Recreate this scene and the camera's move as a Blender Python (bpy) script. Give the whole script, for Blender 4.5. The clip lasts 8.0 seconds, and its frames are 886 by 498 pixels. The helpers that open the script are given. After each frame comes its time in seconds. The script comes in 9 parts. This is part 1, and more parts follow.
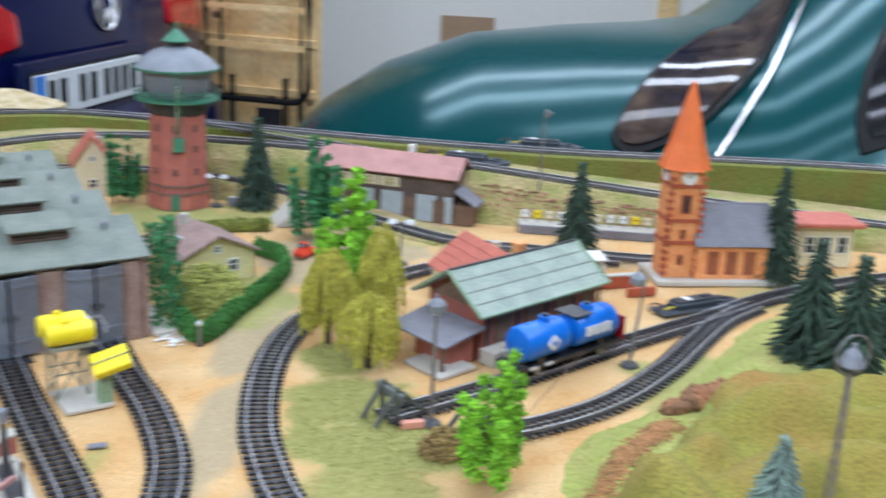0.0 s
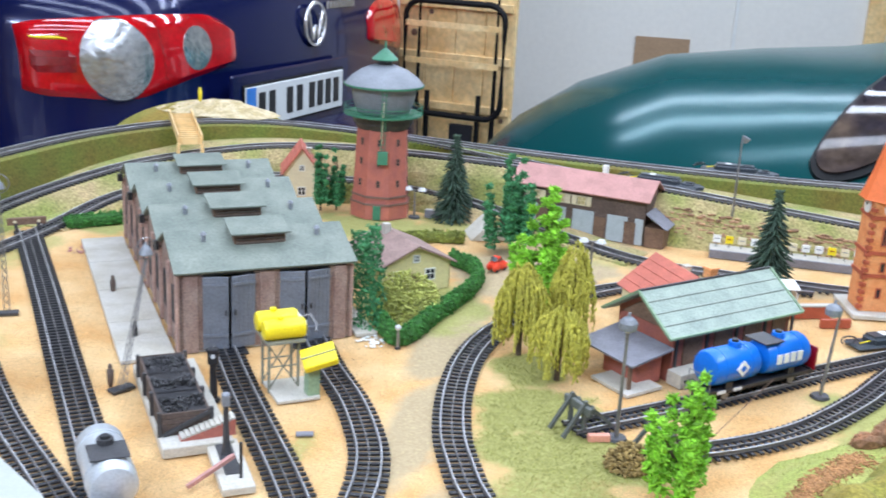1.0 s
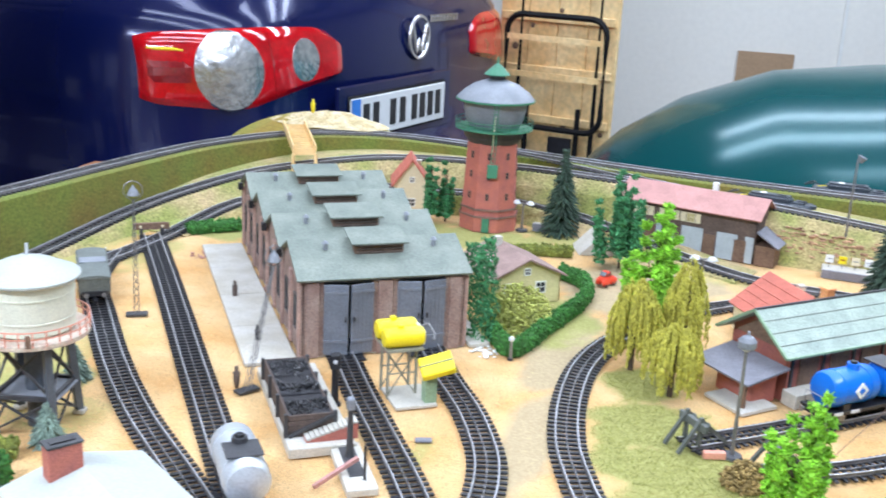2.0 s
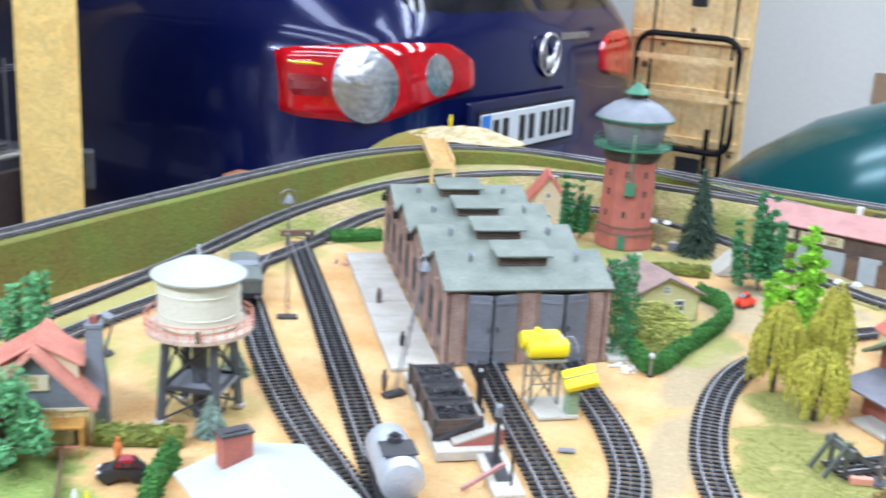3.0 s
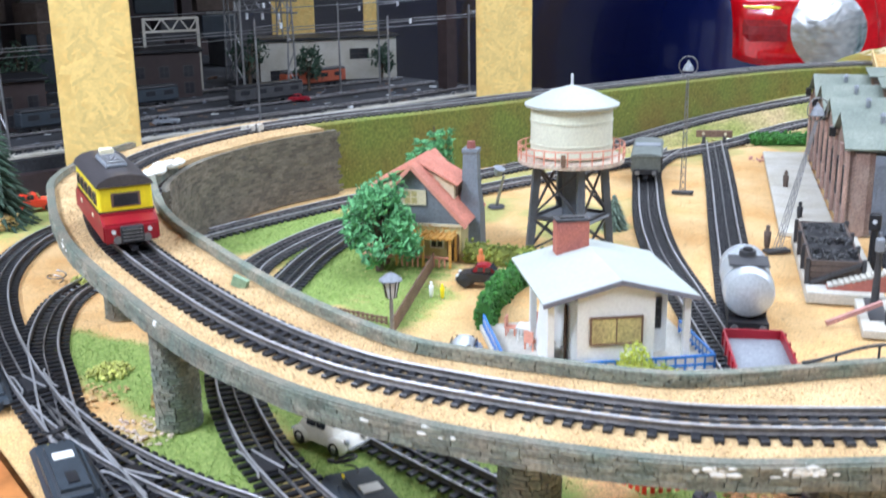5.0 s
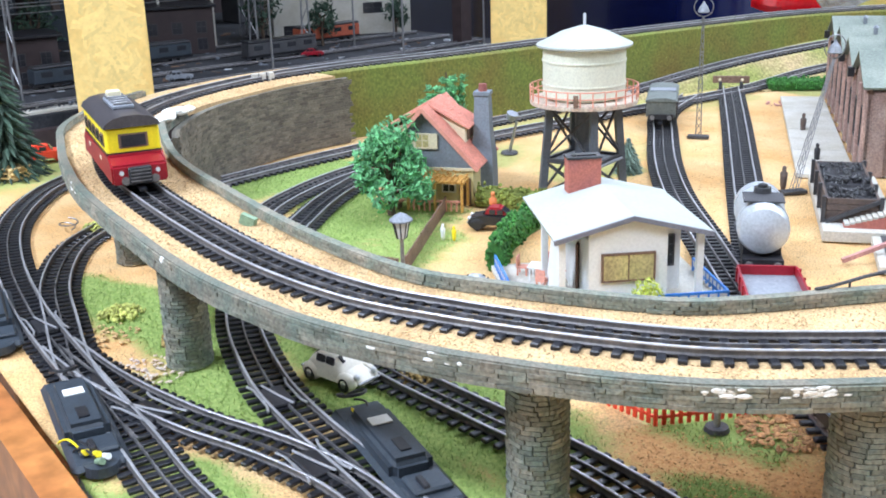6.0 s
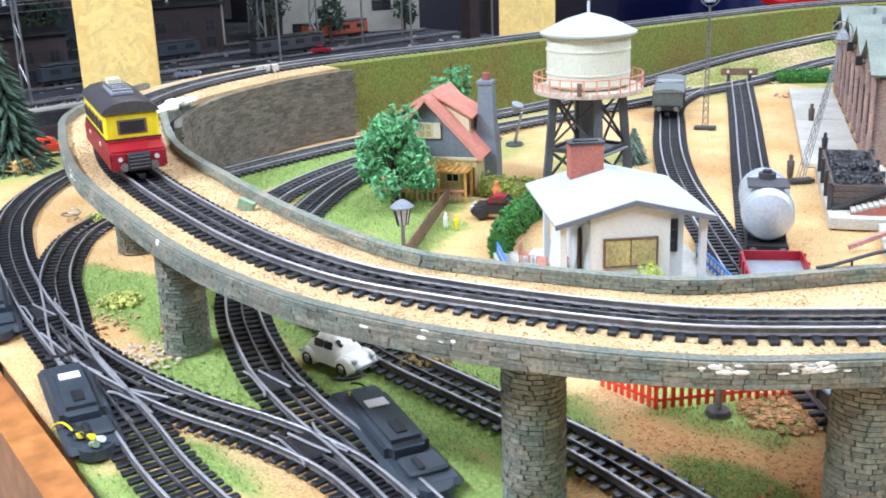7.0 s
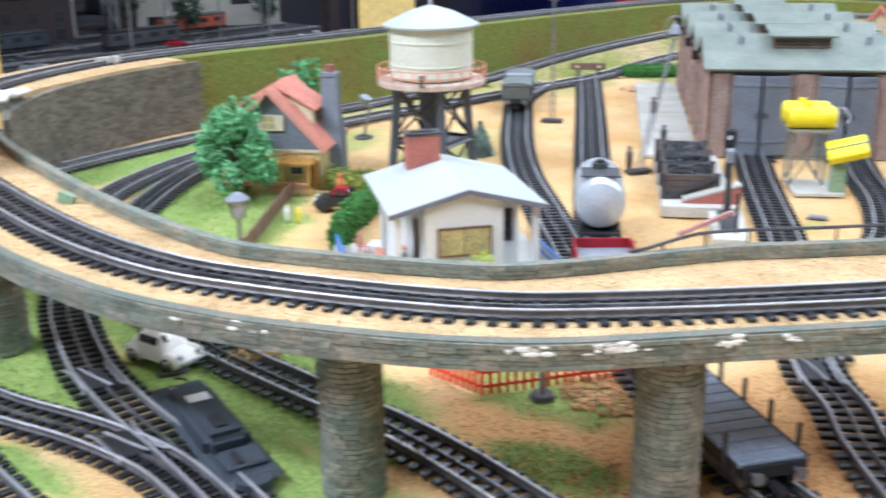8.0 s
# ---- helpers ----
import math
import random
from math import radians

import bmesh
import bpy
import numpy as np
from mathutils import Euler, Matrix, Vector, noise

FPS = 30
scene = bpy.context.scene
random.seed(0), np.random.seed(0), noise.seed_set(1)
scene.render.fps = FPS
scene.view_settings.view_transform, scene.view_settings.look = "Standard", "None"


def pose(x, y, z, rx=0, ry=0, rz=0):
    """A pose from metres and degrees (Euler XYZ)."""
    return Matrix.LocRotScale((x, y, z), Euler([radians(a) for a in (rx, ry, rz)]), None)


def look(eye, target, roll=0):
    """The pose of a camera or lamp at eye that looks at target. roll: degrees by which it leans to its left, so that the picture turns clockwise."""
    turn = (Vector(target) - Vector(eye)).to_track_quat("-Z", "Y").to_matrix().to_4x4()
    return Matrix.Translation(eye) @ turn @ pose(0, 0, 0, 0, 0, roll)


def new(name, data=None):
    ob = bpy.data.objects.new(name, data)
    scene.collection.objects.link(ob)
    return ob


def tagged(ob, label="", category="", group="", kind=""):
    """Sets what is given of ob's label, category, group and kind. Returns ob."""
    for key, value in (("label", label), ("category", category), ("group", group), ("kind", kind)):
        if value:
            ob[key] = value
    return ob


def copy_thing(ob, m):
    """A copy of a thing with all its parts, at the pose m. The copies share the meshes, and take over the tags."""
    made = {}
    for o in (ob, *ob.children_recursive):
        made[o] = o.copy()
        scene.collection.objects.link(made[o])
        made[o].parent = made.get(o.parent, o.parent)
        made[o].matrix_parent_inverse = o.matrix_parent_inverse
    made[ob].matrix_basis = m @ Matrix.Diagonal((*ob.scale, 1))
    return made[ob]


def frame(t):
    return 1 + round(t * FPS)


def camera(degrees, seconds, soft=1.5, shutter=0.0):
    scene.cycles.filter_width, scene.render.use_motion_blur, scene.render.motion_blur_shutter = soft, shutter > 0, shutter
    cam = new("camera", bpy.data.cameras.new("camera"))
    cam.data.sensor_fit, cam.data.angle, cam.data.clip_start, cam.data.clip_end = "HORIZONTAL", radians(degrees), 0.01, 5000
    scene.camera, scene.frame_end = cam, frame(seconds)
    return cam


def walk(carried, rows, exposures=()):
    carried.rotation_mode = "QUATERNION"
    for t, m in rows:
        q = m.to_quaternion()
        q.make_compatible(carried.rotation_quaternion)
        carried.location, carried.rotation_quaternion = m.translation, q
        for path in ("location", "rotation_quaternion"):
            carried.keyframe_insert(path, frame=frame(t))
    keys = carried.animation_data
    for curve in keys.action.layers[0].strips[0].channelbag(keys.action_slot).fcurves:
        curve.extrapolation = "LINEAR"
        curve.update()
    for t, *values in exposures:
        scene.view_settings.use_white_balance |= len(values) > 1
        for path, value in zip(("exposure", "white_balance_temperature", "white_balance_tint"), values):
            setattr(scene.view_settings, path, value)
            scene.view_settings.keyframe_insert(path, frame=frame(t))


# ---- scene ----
cam = camera(45.0, 8.0, soft=1.8, shutter=0.6)
PATH = [
    (0, (0.095, 0.057, 0.385), (0.086, 1.968, -0.205), 3.1),
    (0.5, (0.092, 0.036, 0.39), (-0.158, 1.932, -0.197), 2.7),
    (1, (0.084, 0.02, 0.394), (-0.259, 1.904, -0.183), 3.1),
    (1.5, (0.074, 0.006, 0.397), (-0.356, 1.873, -0.175), 3.1),
    (3, (0.042, -0.037, 0.402), (-0.669, 1.75, -0.146), 3.2),
    (3.5, (0.037, -0.063, 0.396), (-0.873, 1.624, -0.174), 3.0),
    (4, (0.067, -0.066, 0.365), (-1.111, 1.434, -0.238), 1.6),
    (4.5, (0.111, -0.035, 0.309), (-1.248, 1.318, -0.257), 0.6),
    (5, (0.132, -0.003, 0.257), (-1.298, 1.283, -0.289), -0.9),
    (5.2, (0.133, 0.0, 0.252), (-1.3, 1.272, -0.321), -1.4),
    (6.5, (0.135, 0.003, 0.236), (-1.309, 1.241, -0.382), -1.8),
    (7, (0.137, 0.008, 0.231), (-1.317, 1.237, -0.381), -2.1),
    (7.5, (0.144, 0.014, 0.228), (-1.273, 1.286, -0.386), -1.8),
    (8, (0.152, 0.026, 0.226), (-1.138, 1.422, -0.397), -0.8),
]
walk(cam, [(t, look(eye, target, roll)) for t, eye, target, roll in PATH], [(0, 0.60), (1, 0.93), (3, 1.15), (4, 1.12), (5, 1.08), (6.5, 1.23), (7.5, 1.22), (8, 1.06)])

# light: a closed garage under long ceiling lamps
FLOOR, CEIL = -0.88, 1.75
world = bpy.data.worlds.new("world")
world.use_nodes = True
world.node_tree.nodes["Background"].inputs[0].default_value = (0.8, 0.9, 1, 1)
world.node_tree.nodes["Background"].inputs[1].default_value = 0.02
scene.world = world
LAMPS = [(-0.4, -0.85, 0, 21, 1.25), (-0.1, 0.78, 0, 7, 2.6), (-0.1, 1.34, 0, 7, 2.6), (-0.1, 1.9, 0, 7, 2.6), (1.3, 0.6, 90, 15, 1.25), (-1.3, -0.9, 0, 30, 1.25), (0.35, 3.25, 0, 13, 2.4), (0.35, 3.75, 0, 13, 2.4), (-2.0, 2.6, 90, 9, 1.25), (1.0, 2.6, 0, 8, 2.4)]
for lx, ly, rz, watts, span in LAMPS:
    data = bpy.data.lights.new("ceiling_tube_light", "AREA")
    data.shape, data.size, data.size_y = "RECTANGLE", span, 0.16
    data.energy, data.color = watts, (0.82, 0.94, 1.17)
    lamp = new("ceiling_tube_light", data)
    lamp.matrix_world = pose(lx, ly, CEIL - 0.09, 0, 0, rz)

# ---- helpers of this scene ----
def rnd(a, b):
    return random.uniform(a, b)


def mat(name, color, rough=0.6, metal=0.0, var=0.25, scale=60.0, fine=600.0, bump=0.15, second=None, mix=0.5, spec=0.5, coat=0.0, island=0.0, obrand=0.0, height=0.001):
    """A surface with variation at two scales, in metres of the object's own space."""
    m = bpy.data.materials.new(name)
    m.use_nodes = True
    nt = m.node_tree
    n, ln = nt.nodes, nt.links
    b = n["Principled BSDF"]
    b.inputs["Roughness"].default_value, b.inputs["Metallic"].default_value = rough, metal
    b.inputs["Specular IOR Level"].default_value, b.inputs["Coat Weight"].default_value = spec, coat
    b.inputs["Coat Roughness"].default_value = 0.03
    geo = n.new("ShaderNodeNewGeometry")
    big, small = n.new("ShaderNodeTexNoise"), n.new("ShaderNodeTexNoise")
    for tex, sc, de in ((big, scale, 4), (small, fine, 3)):
        tex.inputs["Scale"].default_value, tex.inputs["Detail"].default_value = sc, de
        ln.new(geo.outputs["Position"], tex.inputs["Vector"])
    ramp = n.new("ShaderNodeValToRGB")
    c2 = second or tuple(c * (1 - var) for c in color)
    ramp.color_ramp.elements[0].color, ramp.color_ramp.elements[1].color = (*c2, 1), (*color, 1)
    ramp.color_ramp.elements[0].position, ramp.color_ramp.elements[1].position = mix - 0.16, mix + 0.16
    ln.new(big.outputs["Fac"], ramp.inputs["Fac"])
    fac = n.new("ShaderNodeMapRange")
    fac.inputs["To Min"].default_value, fac.inputs["To Max"].default_value = 1 - var, 1 + var
    fac.inputs["From Min"].default_value, fac.inputs["From Max"].default_value = 0.3, 0.7
    ln.new(small.outputs["Fac"], fac.inputs["Value"])
    mul = n.new("ShaderNodeVectorMath")
    mul.operation = "SCALE"
    ln.new(ramp.outputs["Color"], mul.inputs[0])
    ln.new(fac.outputs["Result"], mul.inputs["Scale"])
    out = mul.outputs["Vector"]
    for amount, socket in ((island, geo.outputs["Random Per Island"]), (obrand, None)):
        if amount:
            if socket is None:
                socket = n.new("ShaderNodeObjectInfo").outputs["Random"]
            r = n.new("ShaderNodeMapRange")
            r.inputs["To Min"].default_value, r.inputs["To Max"].default_value = 1 - amount, 1 + amount
            ln.new(socket, r.inputs["Value"])
            m2 = n.new("ShaderNodeVectorMath")
            m2.operation = "SCALE"
            ln.new(out, m2.inputs[0])
            ln.new(r.outputs["Result"], m2.inputs["Scale"])
            out = m2.outputs["Vector"]
    ln.new(out, b.inputs["Base Color"])
    if bump:
        bp = n.new("ShaderNodeBump")
        bp.inputs["Strength"].default_value, bp.inputs["Distance"].default_value = bump, height
        ln.new(small.outputs["Fac"], bp.inputs["Height"])
        ln.new(bp.outputs["Normal"], b.inputs["Normal"])
    return m


def box(bm, sx, sy, sz, x=0, y=0, z=0, rx=0, ry=0, rz=0, bevel=0.0):
    """A box whose base centre stands at x, y, z."""
    m = pose(x, y, z, rx, ry, rz) @ Matrix.Translation((0, 0, sz / 2)) @ Matrix.Diagonal((sx, sy, sz, 1))
    made = bmesh.ops.create_cube(bm, size=1, matrix=m)
    if bevel:
        edges = list({e for v in made["verts"] for e in v.link_edges})
        bmesh.ops.bevel(bm, geom=edges, offset=bevel, segments=1, affect="EDGES")
    return bm


def cyl(bm, r1, r2, h, x=0, y=0, z=0, rx=0, ry=0, rz=0, seg=12, caps=True):
    """A cone or cylinder whose base centre stands at x, y, z."""
    m = pose(x, y, z, rx, ry, rz) @ Matrix.Translation((0, 0, h / 2))
    bmesh.ops.create_cone(bm, cap_ends=caps, segments=seg, radius1=r1, radius2=r2, depth=h, matrix=m)
    return bm


def ball(bm, r, x=0, y=0, z=0, sx=1, sy=1, sz=1, sub=2):
    bmesh.ops.create_icosphere(bm, subdivisions=sub, radius=r, matrix=Matrix.Translation((x, y, z)) @ Matrix.Diagonal((sx, sy, sz, 1)))
    return bm


def rod(bm, a, b, r, seg=6, r2=None):
    """A round bar from a to b."""
    a, b = Vector(a), Vector(b)
    m = Matrix.Translation((a + b) / 2) @ (b - a).to_track_quat("Z", "Y").to_matrix().to_4x4()
    bmesh.ops.create_cone(bm, cap_ends=True, segments=seg, radius1=r, radius2=r if r2 is None else r2, depth=(b - a).length, matrix=m)
    return bm


def tube(bm, pts, r, seg=6, closed=False):
    """A bent wire through the given points, in one piece."""
    pts = [Vector(p) for p in pts]
    n = len(pts)
    rings = []
    for i, p in enumerate(pts):
        a, b = (pts[i - 1], pts[(i + 1) % n]) if closed else (pts[max(i - 1, 0)], pts[min(i + 1, n - 1)])
        q = (b - a).to_track_quat("Z", "Y").to_matrix()
        rings.append([bm.verts.new(p + q @ Vector((r * math.cos(2 * math.pi * k / seg), r * math.sin(2 * math.pi * k / seg), 0))) for k in range(seg)])
    for a, b in zip(rings, rings[1:] + (rings[:1] if closed else [])):
        for k in range(seg):
            bm.faces.new((a[k], a[(k + 1) % seg], b[(k + 1) % seg], b[k]))
    if not closed:
        bm.faces.new(rings[0][::-1])
        bm.faces.new(rings[-1])
    return bm


def beam(bm, a, b, w, h):
    """A square bar from a to b."""
    a, b = Vector(a), Vector(b)
    m = Matrix.Translation((a + b) / 2) @ (b - a).to_track_quat("Z", "Y").to_matrix().to_4x4() @ Matrix.Diagonal((w, h, (b - a).length, 1))
    bmesh.ops.create_cube(bm, size=1, matrix=m)
    return bm


def lathe(bm, profile, seg=24, x=0, y=0):
    """A turned body from (radius, height) pairs."""
    rings = []
    for r, z in profile:
        rings.append([bm.verts.new((x + r * math.cos(2 * math.pi * i / seg), y + r * math.sin(2 * math.pi * i / seg), z)) for i in range(seg)])
    for a, b in zip(rings, rings[1:]):
        for i in range(seg):
            bm.faces.new((a[i], a[(i + 1) % seg], b[(i + 1) % seg], b[i]))
    bm.faces.new(rings[0][::-1])
    bm.faces.new(rings[-1])
    return bm


def ring(bm, r0, r1, z0, z1, seg=28, x=0, y=0):
    """A flat hoop between two radii and two heights, open in the middle."""
    rows = [[bm.verts.new((x + r * math.cos(2 * math.pi * i / seg), y + r * math.sin(2 * math.pi * i / seg), z)) for i in range(seg)] for r, z in ((r0, z0), (r1, z0), (r1, z1), (r0, z1))]
    for k in range(4):
        a, b = rows[k], rows[(k + 1) % 4]
        for i in range(seg):
            bm.faces.new((a[i], a[(i + 1) % seg], b[(i + 1) % seg], b[i]))
    return bm


def plate(bm, corners, thick):
    """A flat slab: its upper face has the given corners, its thickness goes down its normal."""
    vs = [Vector(c) for c in corners]
    nrm = (vs[1] - vs[0]).cross(vs[-1] - vs[0]).normalized()
    top = [bm.verts.new(v) for v in vs]
    low = [bm.verts.new(v - nrm * thick) for v in vs]
    bm.faces.new(top)
    bm.faces.new(low[::-1])
    for i in range(len(vs)):
        j = (i + 1) % len(vs)
        bm.faces.new((top[j], top[i], low[i], low[j]))
    return bm


def prism(bm, outline, depth, m=None):
    """An outline in x, z drawn out along y from 0 to depth."""
    m = m or Matrix()
    a = [bm.verts.new(m @ Vector((x, 0, z))) for x, z in outline]
    b = [bm.verts.new(m @ Vector((x, depth, z))) for x, z in outline]
    bm.faces.new(a)
    bm.faces.new(b[::-1])
    for i in range(len(a)):
        j = (i + 1) % len(a)
        bm.faces.new((a[j], a[i], b[i], b[j]))
    return bm


def link(name, me, material, parent=None, label="", smooth=False):
    me.materials.clear()
    me.materials.append(material)
    if smooth:
        me.polygons.foreach_set("use_smooth", [True] * len(me.polygons))
    ob = new(name, me)
    if parent is not None:
        ob.parent = parent
    if label:
        ob["label"] = label
    return ob


def part(name, bm, material, parent=None, label="", smooth=False):
    bmesh.ops.recalc_face_normals(bm, faces=bm.faces)
    me = bpy.data.meshes.new(name)
    bm.to_mesh(me)
    bm.free()
    ob = link(name, me, material, parent, label)
    if smooth:
        me.polygons.foreach_set("use_smooth", [True] * len(me.polygons))
        me.set_sharp_from_angle(angle=radians(40))
    return ob


def BM():
    return bmesh.new()


def thing(name, x, y, z, rz, label, category, group="", kind=""):
    ob = new(name)
    ob.empty_display_size = 0.01
    ob.matrix_basis = pose(x, y, z, 0, 0, rz)
    return tagged(ob, label, category, group, kind)


def unit_mesh(bm, name):
    bmesh.ops.recalc_face_normals(bm, faces=bm.faces)
    me = bpy.data.meshes.new(name)
    bm.to_mesh(me)
    bm.free()
    return me


def swarm(name, me, mats, material, parent=None, label="", smooth=False):
    """Many copies of a small mesh joined into one mesh."""
    nv = len(me.vertices)
    co = np.empty(nv * 3)
    me.vertices.foreach_get("co", co)
    co = np.c_[co.reshape(-1, 3), np.ones(nv)]
    base = [tuple(p.vertices) for p in me.polygons]
    verts = np.concatenate([co @ np.array(m).T[:, :3] for m in mats])
    faces = [tuple(i + k * nv for i in f) for k in range(len(mats)) for f in base]
    out = bpy.data.meshes.new(name)
    out.from_pydata(verts.tolist(), [], faces)
    out.update()
    return link(name, out, material, parent, label, smooth)


def spline(ctrl, step=0.004):
    """A smooth line through the given points, at even steps."""
    p = [Vector((*c, 0) if len(c) == 2 else c) for c in ctrl]
    p = [2 * p[0] - p[1]] + p + [2 * p[-1] - p[-2]]
    pts = []
    for a, b, c, d in zip(p, p[1:], p[2:], p[3:]):
        for i in range(40):
            t = i / 40
            pts.append(0.5 * (2 * b + (c - a) * t + (2 * a - 5 * b + 4 * c - d) * t * t + (3 * b - a - 3 * c + d) * t ** 3))
    pts.append(p[-2])
    for _ in range(12):
        pts = [pts[0]] + [(a + 2 * b + c) / 4 for a, b, c in zip(pts, pts[1:], pts[2:])] + [pts[-1]]
    out, left = [pts[0].copy()], step
    for a, b in zip(pts, pts[1:]):
        seg = (b - a).length
        while seg >= left:
            a = a.lerp(b, left / seg)
            out.append(a.copy())
            seg, left = (b - a).length, step
        left -= seg
    return out


def heading(path, i):
    d = path[min(i + 1, len(path) - 1)] - path[max(i - 1, 0)]
    return math.atan2(d.y, d.x)


def sweep(path, profile, closed=True, bm=None):
    """Draws a profile of (left of the line, height) pairs along a path; profile may be a function of the index."""
    bm = bm or BM()
    rings = []
    for i, p in enumerate(path):
        h = heading(path, i)
        nx, ny = -math.sin(h), math.cos(h)
        rings.append([bm.verts.new((p.x + nx * o, p.y + ny * o, p.z + z)) for o, z in (profile(i) if callable(profile) else profile)])
    k = len(rings[0])
    for a, b in zip(rings, rings[1:]):
        for j in range(k if closed else k - 1):
            bm.faces.new((a[j], a[(j + 1) % k], b[(j + 1) % k], b[j]))
    if closed:
        bm.faces.new(rings[0])
        bm.faces.new(rings[-1][::-1])
    return bm

# ---- materials ----
M_SLOPE = mat("rubble_slope", (0.50, 0.37, 0.20), 0.95, var=0.42, scale=17, fine=330, bump=0.9, second=(0.25, 0.27, 0.075), mix=0.52)
M_SAND = mat("sand_scatter", (0.62, 0.42, 0.20), 0.95, var=0.32, scale=35, fine=900, bump=0.6, second=(0.50, 0.31, 0.14))
M_DECK = mat("pale_sand_scatter", (0.62, 0.44, 0.235), 0.95, var=0.38, scale=40, fine=800, bump=0.8, second=(0.48, 0.31, 0.15))
M_SLEEPER = mat("black_plastic_sleeper", (0.014, 0.015, 0.020), 0.38, var=0.3, scale=90, bump=0.1)
M_RAIL = mat("nickel_rail", (0.50, 0.50, 0.52), 0.44, 0.65, var=0.12, scale=40, fine=500, bump=0.04, second=(0.36, 0.36, 0.37), mix=0.42)
M_EMBANK = mat("embankment_flock", (0.150, 0.185, 0.034), 0.95, var=0.3, scale=14, fine=300, bump=0.5, second=(0.175, 0.135, 0.030), mix=0.45)
M_STONE = mat("painted_stone", (0.235, 0.21, 0.16), 0.7, var=0.34, scale=70, fine=600, bump=0.5, second=(0.14, 0.168, 0.135), island=0.24, obrand=0.24)
M_MORTAR = mat("dark_mortar", (0.17, 0.16, 0.13), 0.9, var=0.25, scale=60, bump=0.3)
M_WALLST = mat("layered_stone", (0.175, 0.150, 0.112), 0.85, var=0.25, scale=40, fine=600, bump=0.4, island=0.3)
M_CONC = mat("grey_concrete", (0.55, 0.53, 0.48), 0.85, var=0.15, scale=30, bump=0.2, second=(0.46, 0.43, 0.36))
M_BEAM = mat("ceiling_batten", (0.045, 0.042, 0.04), 0.7, var=0.2, scale=8, fine=80, bump=0.1)
M_SHEDP = mat("weathered_pink_planks", (0.46, 0.30, 0.24), 0.8, var=0.28, scale=45, fine=500, bump=0.3, second=(0.33, 0.22, 0.19), obrand=0.12)
M_SHEDW = mat("weathered_brown_planks", (0.24, 0.15, 0.125), 0.8, var=0.3, scale=50, fine=600, bump=0.35, second=(0.34, 0.25, 0.21))
M_WHITE = mat("garage_plaster", (0.82, 0.80, 0.74), 0.85, var=0.025, scale=1.2, fine=40, bump=0.03)
M_FLOORC = mat("garage_concrete", (0.22, 0.21, 0.20), 0.7, var=0.25, scale=2, fine=40, bump=0.1)
M_WOODEDGE = mat("varnished_board", (0.50, 0.20, 0.06), 0.30, var=0.3, scale=10, fine=90, bump=0.08, coat=0.5, second=(0.33, 0.115, 0.038))
M_BRICKR = mat("red_brick_plastic", (0.42, 0.13, 0.09), 0.7, var=0.25, scale=60, fine=900, bump=0.3, second=(0.34, 0.11, 0.09), obrand=0.2, island=0.2)
M_BRICKB = mat("brown_brick_plastic", (0.24, 0.13, 0.10), 0.75, var=0.3, scale=50, fine=900, bump=0.4, second=(0.19, 0.11, 0.09), island=0.2)
M_BRICKO = mat("orange_brick_plastic", (0.72, 0.26, 0.09), 0.6, var=0.25, scale=80, fine=900, bump=0.3, second=(0.80, 0.36, 0.15), island=0.25)
M_BRICKDK = mat("dark_red_trim", (0.45, 0.10, 0.05), 0.6, var=0.2, scale=80, bump=0.2)
M_ORANGE = mat("orange_spire_plastic", (0.86, 0.19, 0.05), 0.5, var=0.12, scale=40, bump=0.1)
M_ROOFG = mat("grey_green_felt_roof", (0.215, 0.245, 0.205), 0.6, var=0.2, scale=28, fine=500, bump=0.3, second=(0.145, 0.175, 0.148), mix=0.48)
M_ROOFGL = mat("pale_green_roof", (0.37, 0.44, 0.37), 0.75, var=0.22, scale=45, fine=600, bump=0.25, second=(0.28, 0.34, 0.29))
M_GREENP = mat("green_painted_plastic", (0.06, 0.24, 0.14), 0.5, var=0.2, scale=60, bump=0.1)
M_GREENE = mat("light_green_fascia", (0.26, 0.38, 0.24), 0.55, var=0.2, scale=60, bump=0.1)
M_GREYD = mat("slate_blue_grey_plastic", (0.19, 0.21, 0.25), 0.6, var=0.18, scale=50, bump=0.15)
M_SLATE = mat("slate_roof", (0.21, 0.21, 0.24), 0.7, var=0.2, scale=50, fine=600, bump=0.2)
M_TANKG = mat("dull_zinc_grey", (0.25, 0.27, 0.30), 0.5, 0.1, var=0.2, scale=40, bump=0.1)
M_ROOFR = mat("red_tile_roof", (0.58, 0.16, 0.11), 0.65, var=0.2, scale=60, fine=700, bump=0.3)
M_ROOFS = mat("salmon_tile_roof", (0.72, 0.31, 0.23), 0.65, var=0.18, scale=60, fine=700, bump=0.3)
M_ROOFP = mat("faded_pink_roof", (0.52, 0.26, 0.23), 0.7, var=0.2, scale=45, fine=600, bump=0.2)
M_ROOFBR = mat("dusty_brown_roof", (0.33, 0.22, 0.19), 0.75, var=0.25, scale=45, fine=600, bump=0.25)
M_CREAM = mat("cream_plastic", (0.78, 0.70, 0.48), 0.6, var=0.1, scale=40, bump=0.08)
M_YELLOWW = mat("pale_yellow_wall", (0.74, 0.66, 0.34), 0.65, var=0.12, scale=40, bump=0.08)
M_WHITEP = mat("white_plastic", (0.82, 0.83, 0.80), 0.45, var=0.06, scale=30, bump=0.05)
M_ROOFW = mat("pale_grey_roof", (0.45, 0.48, 0.445), 0.55, var=0.06, scale=20, fine=400, bump=0.08)
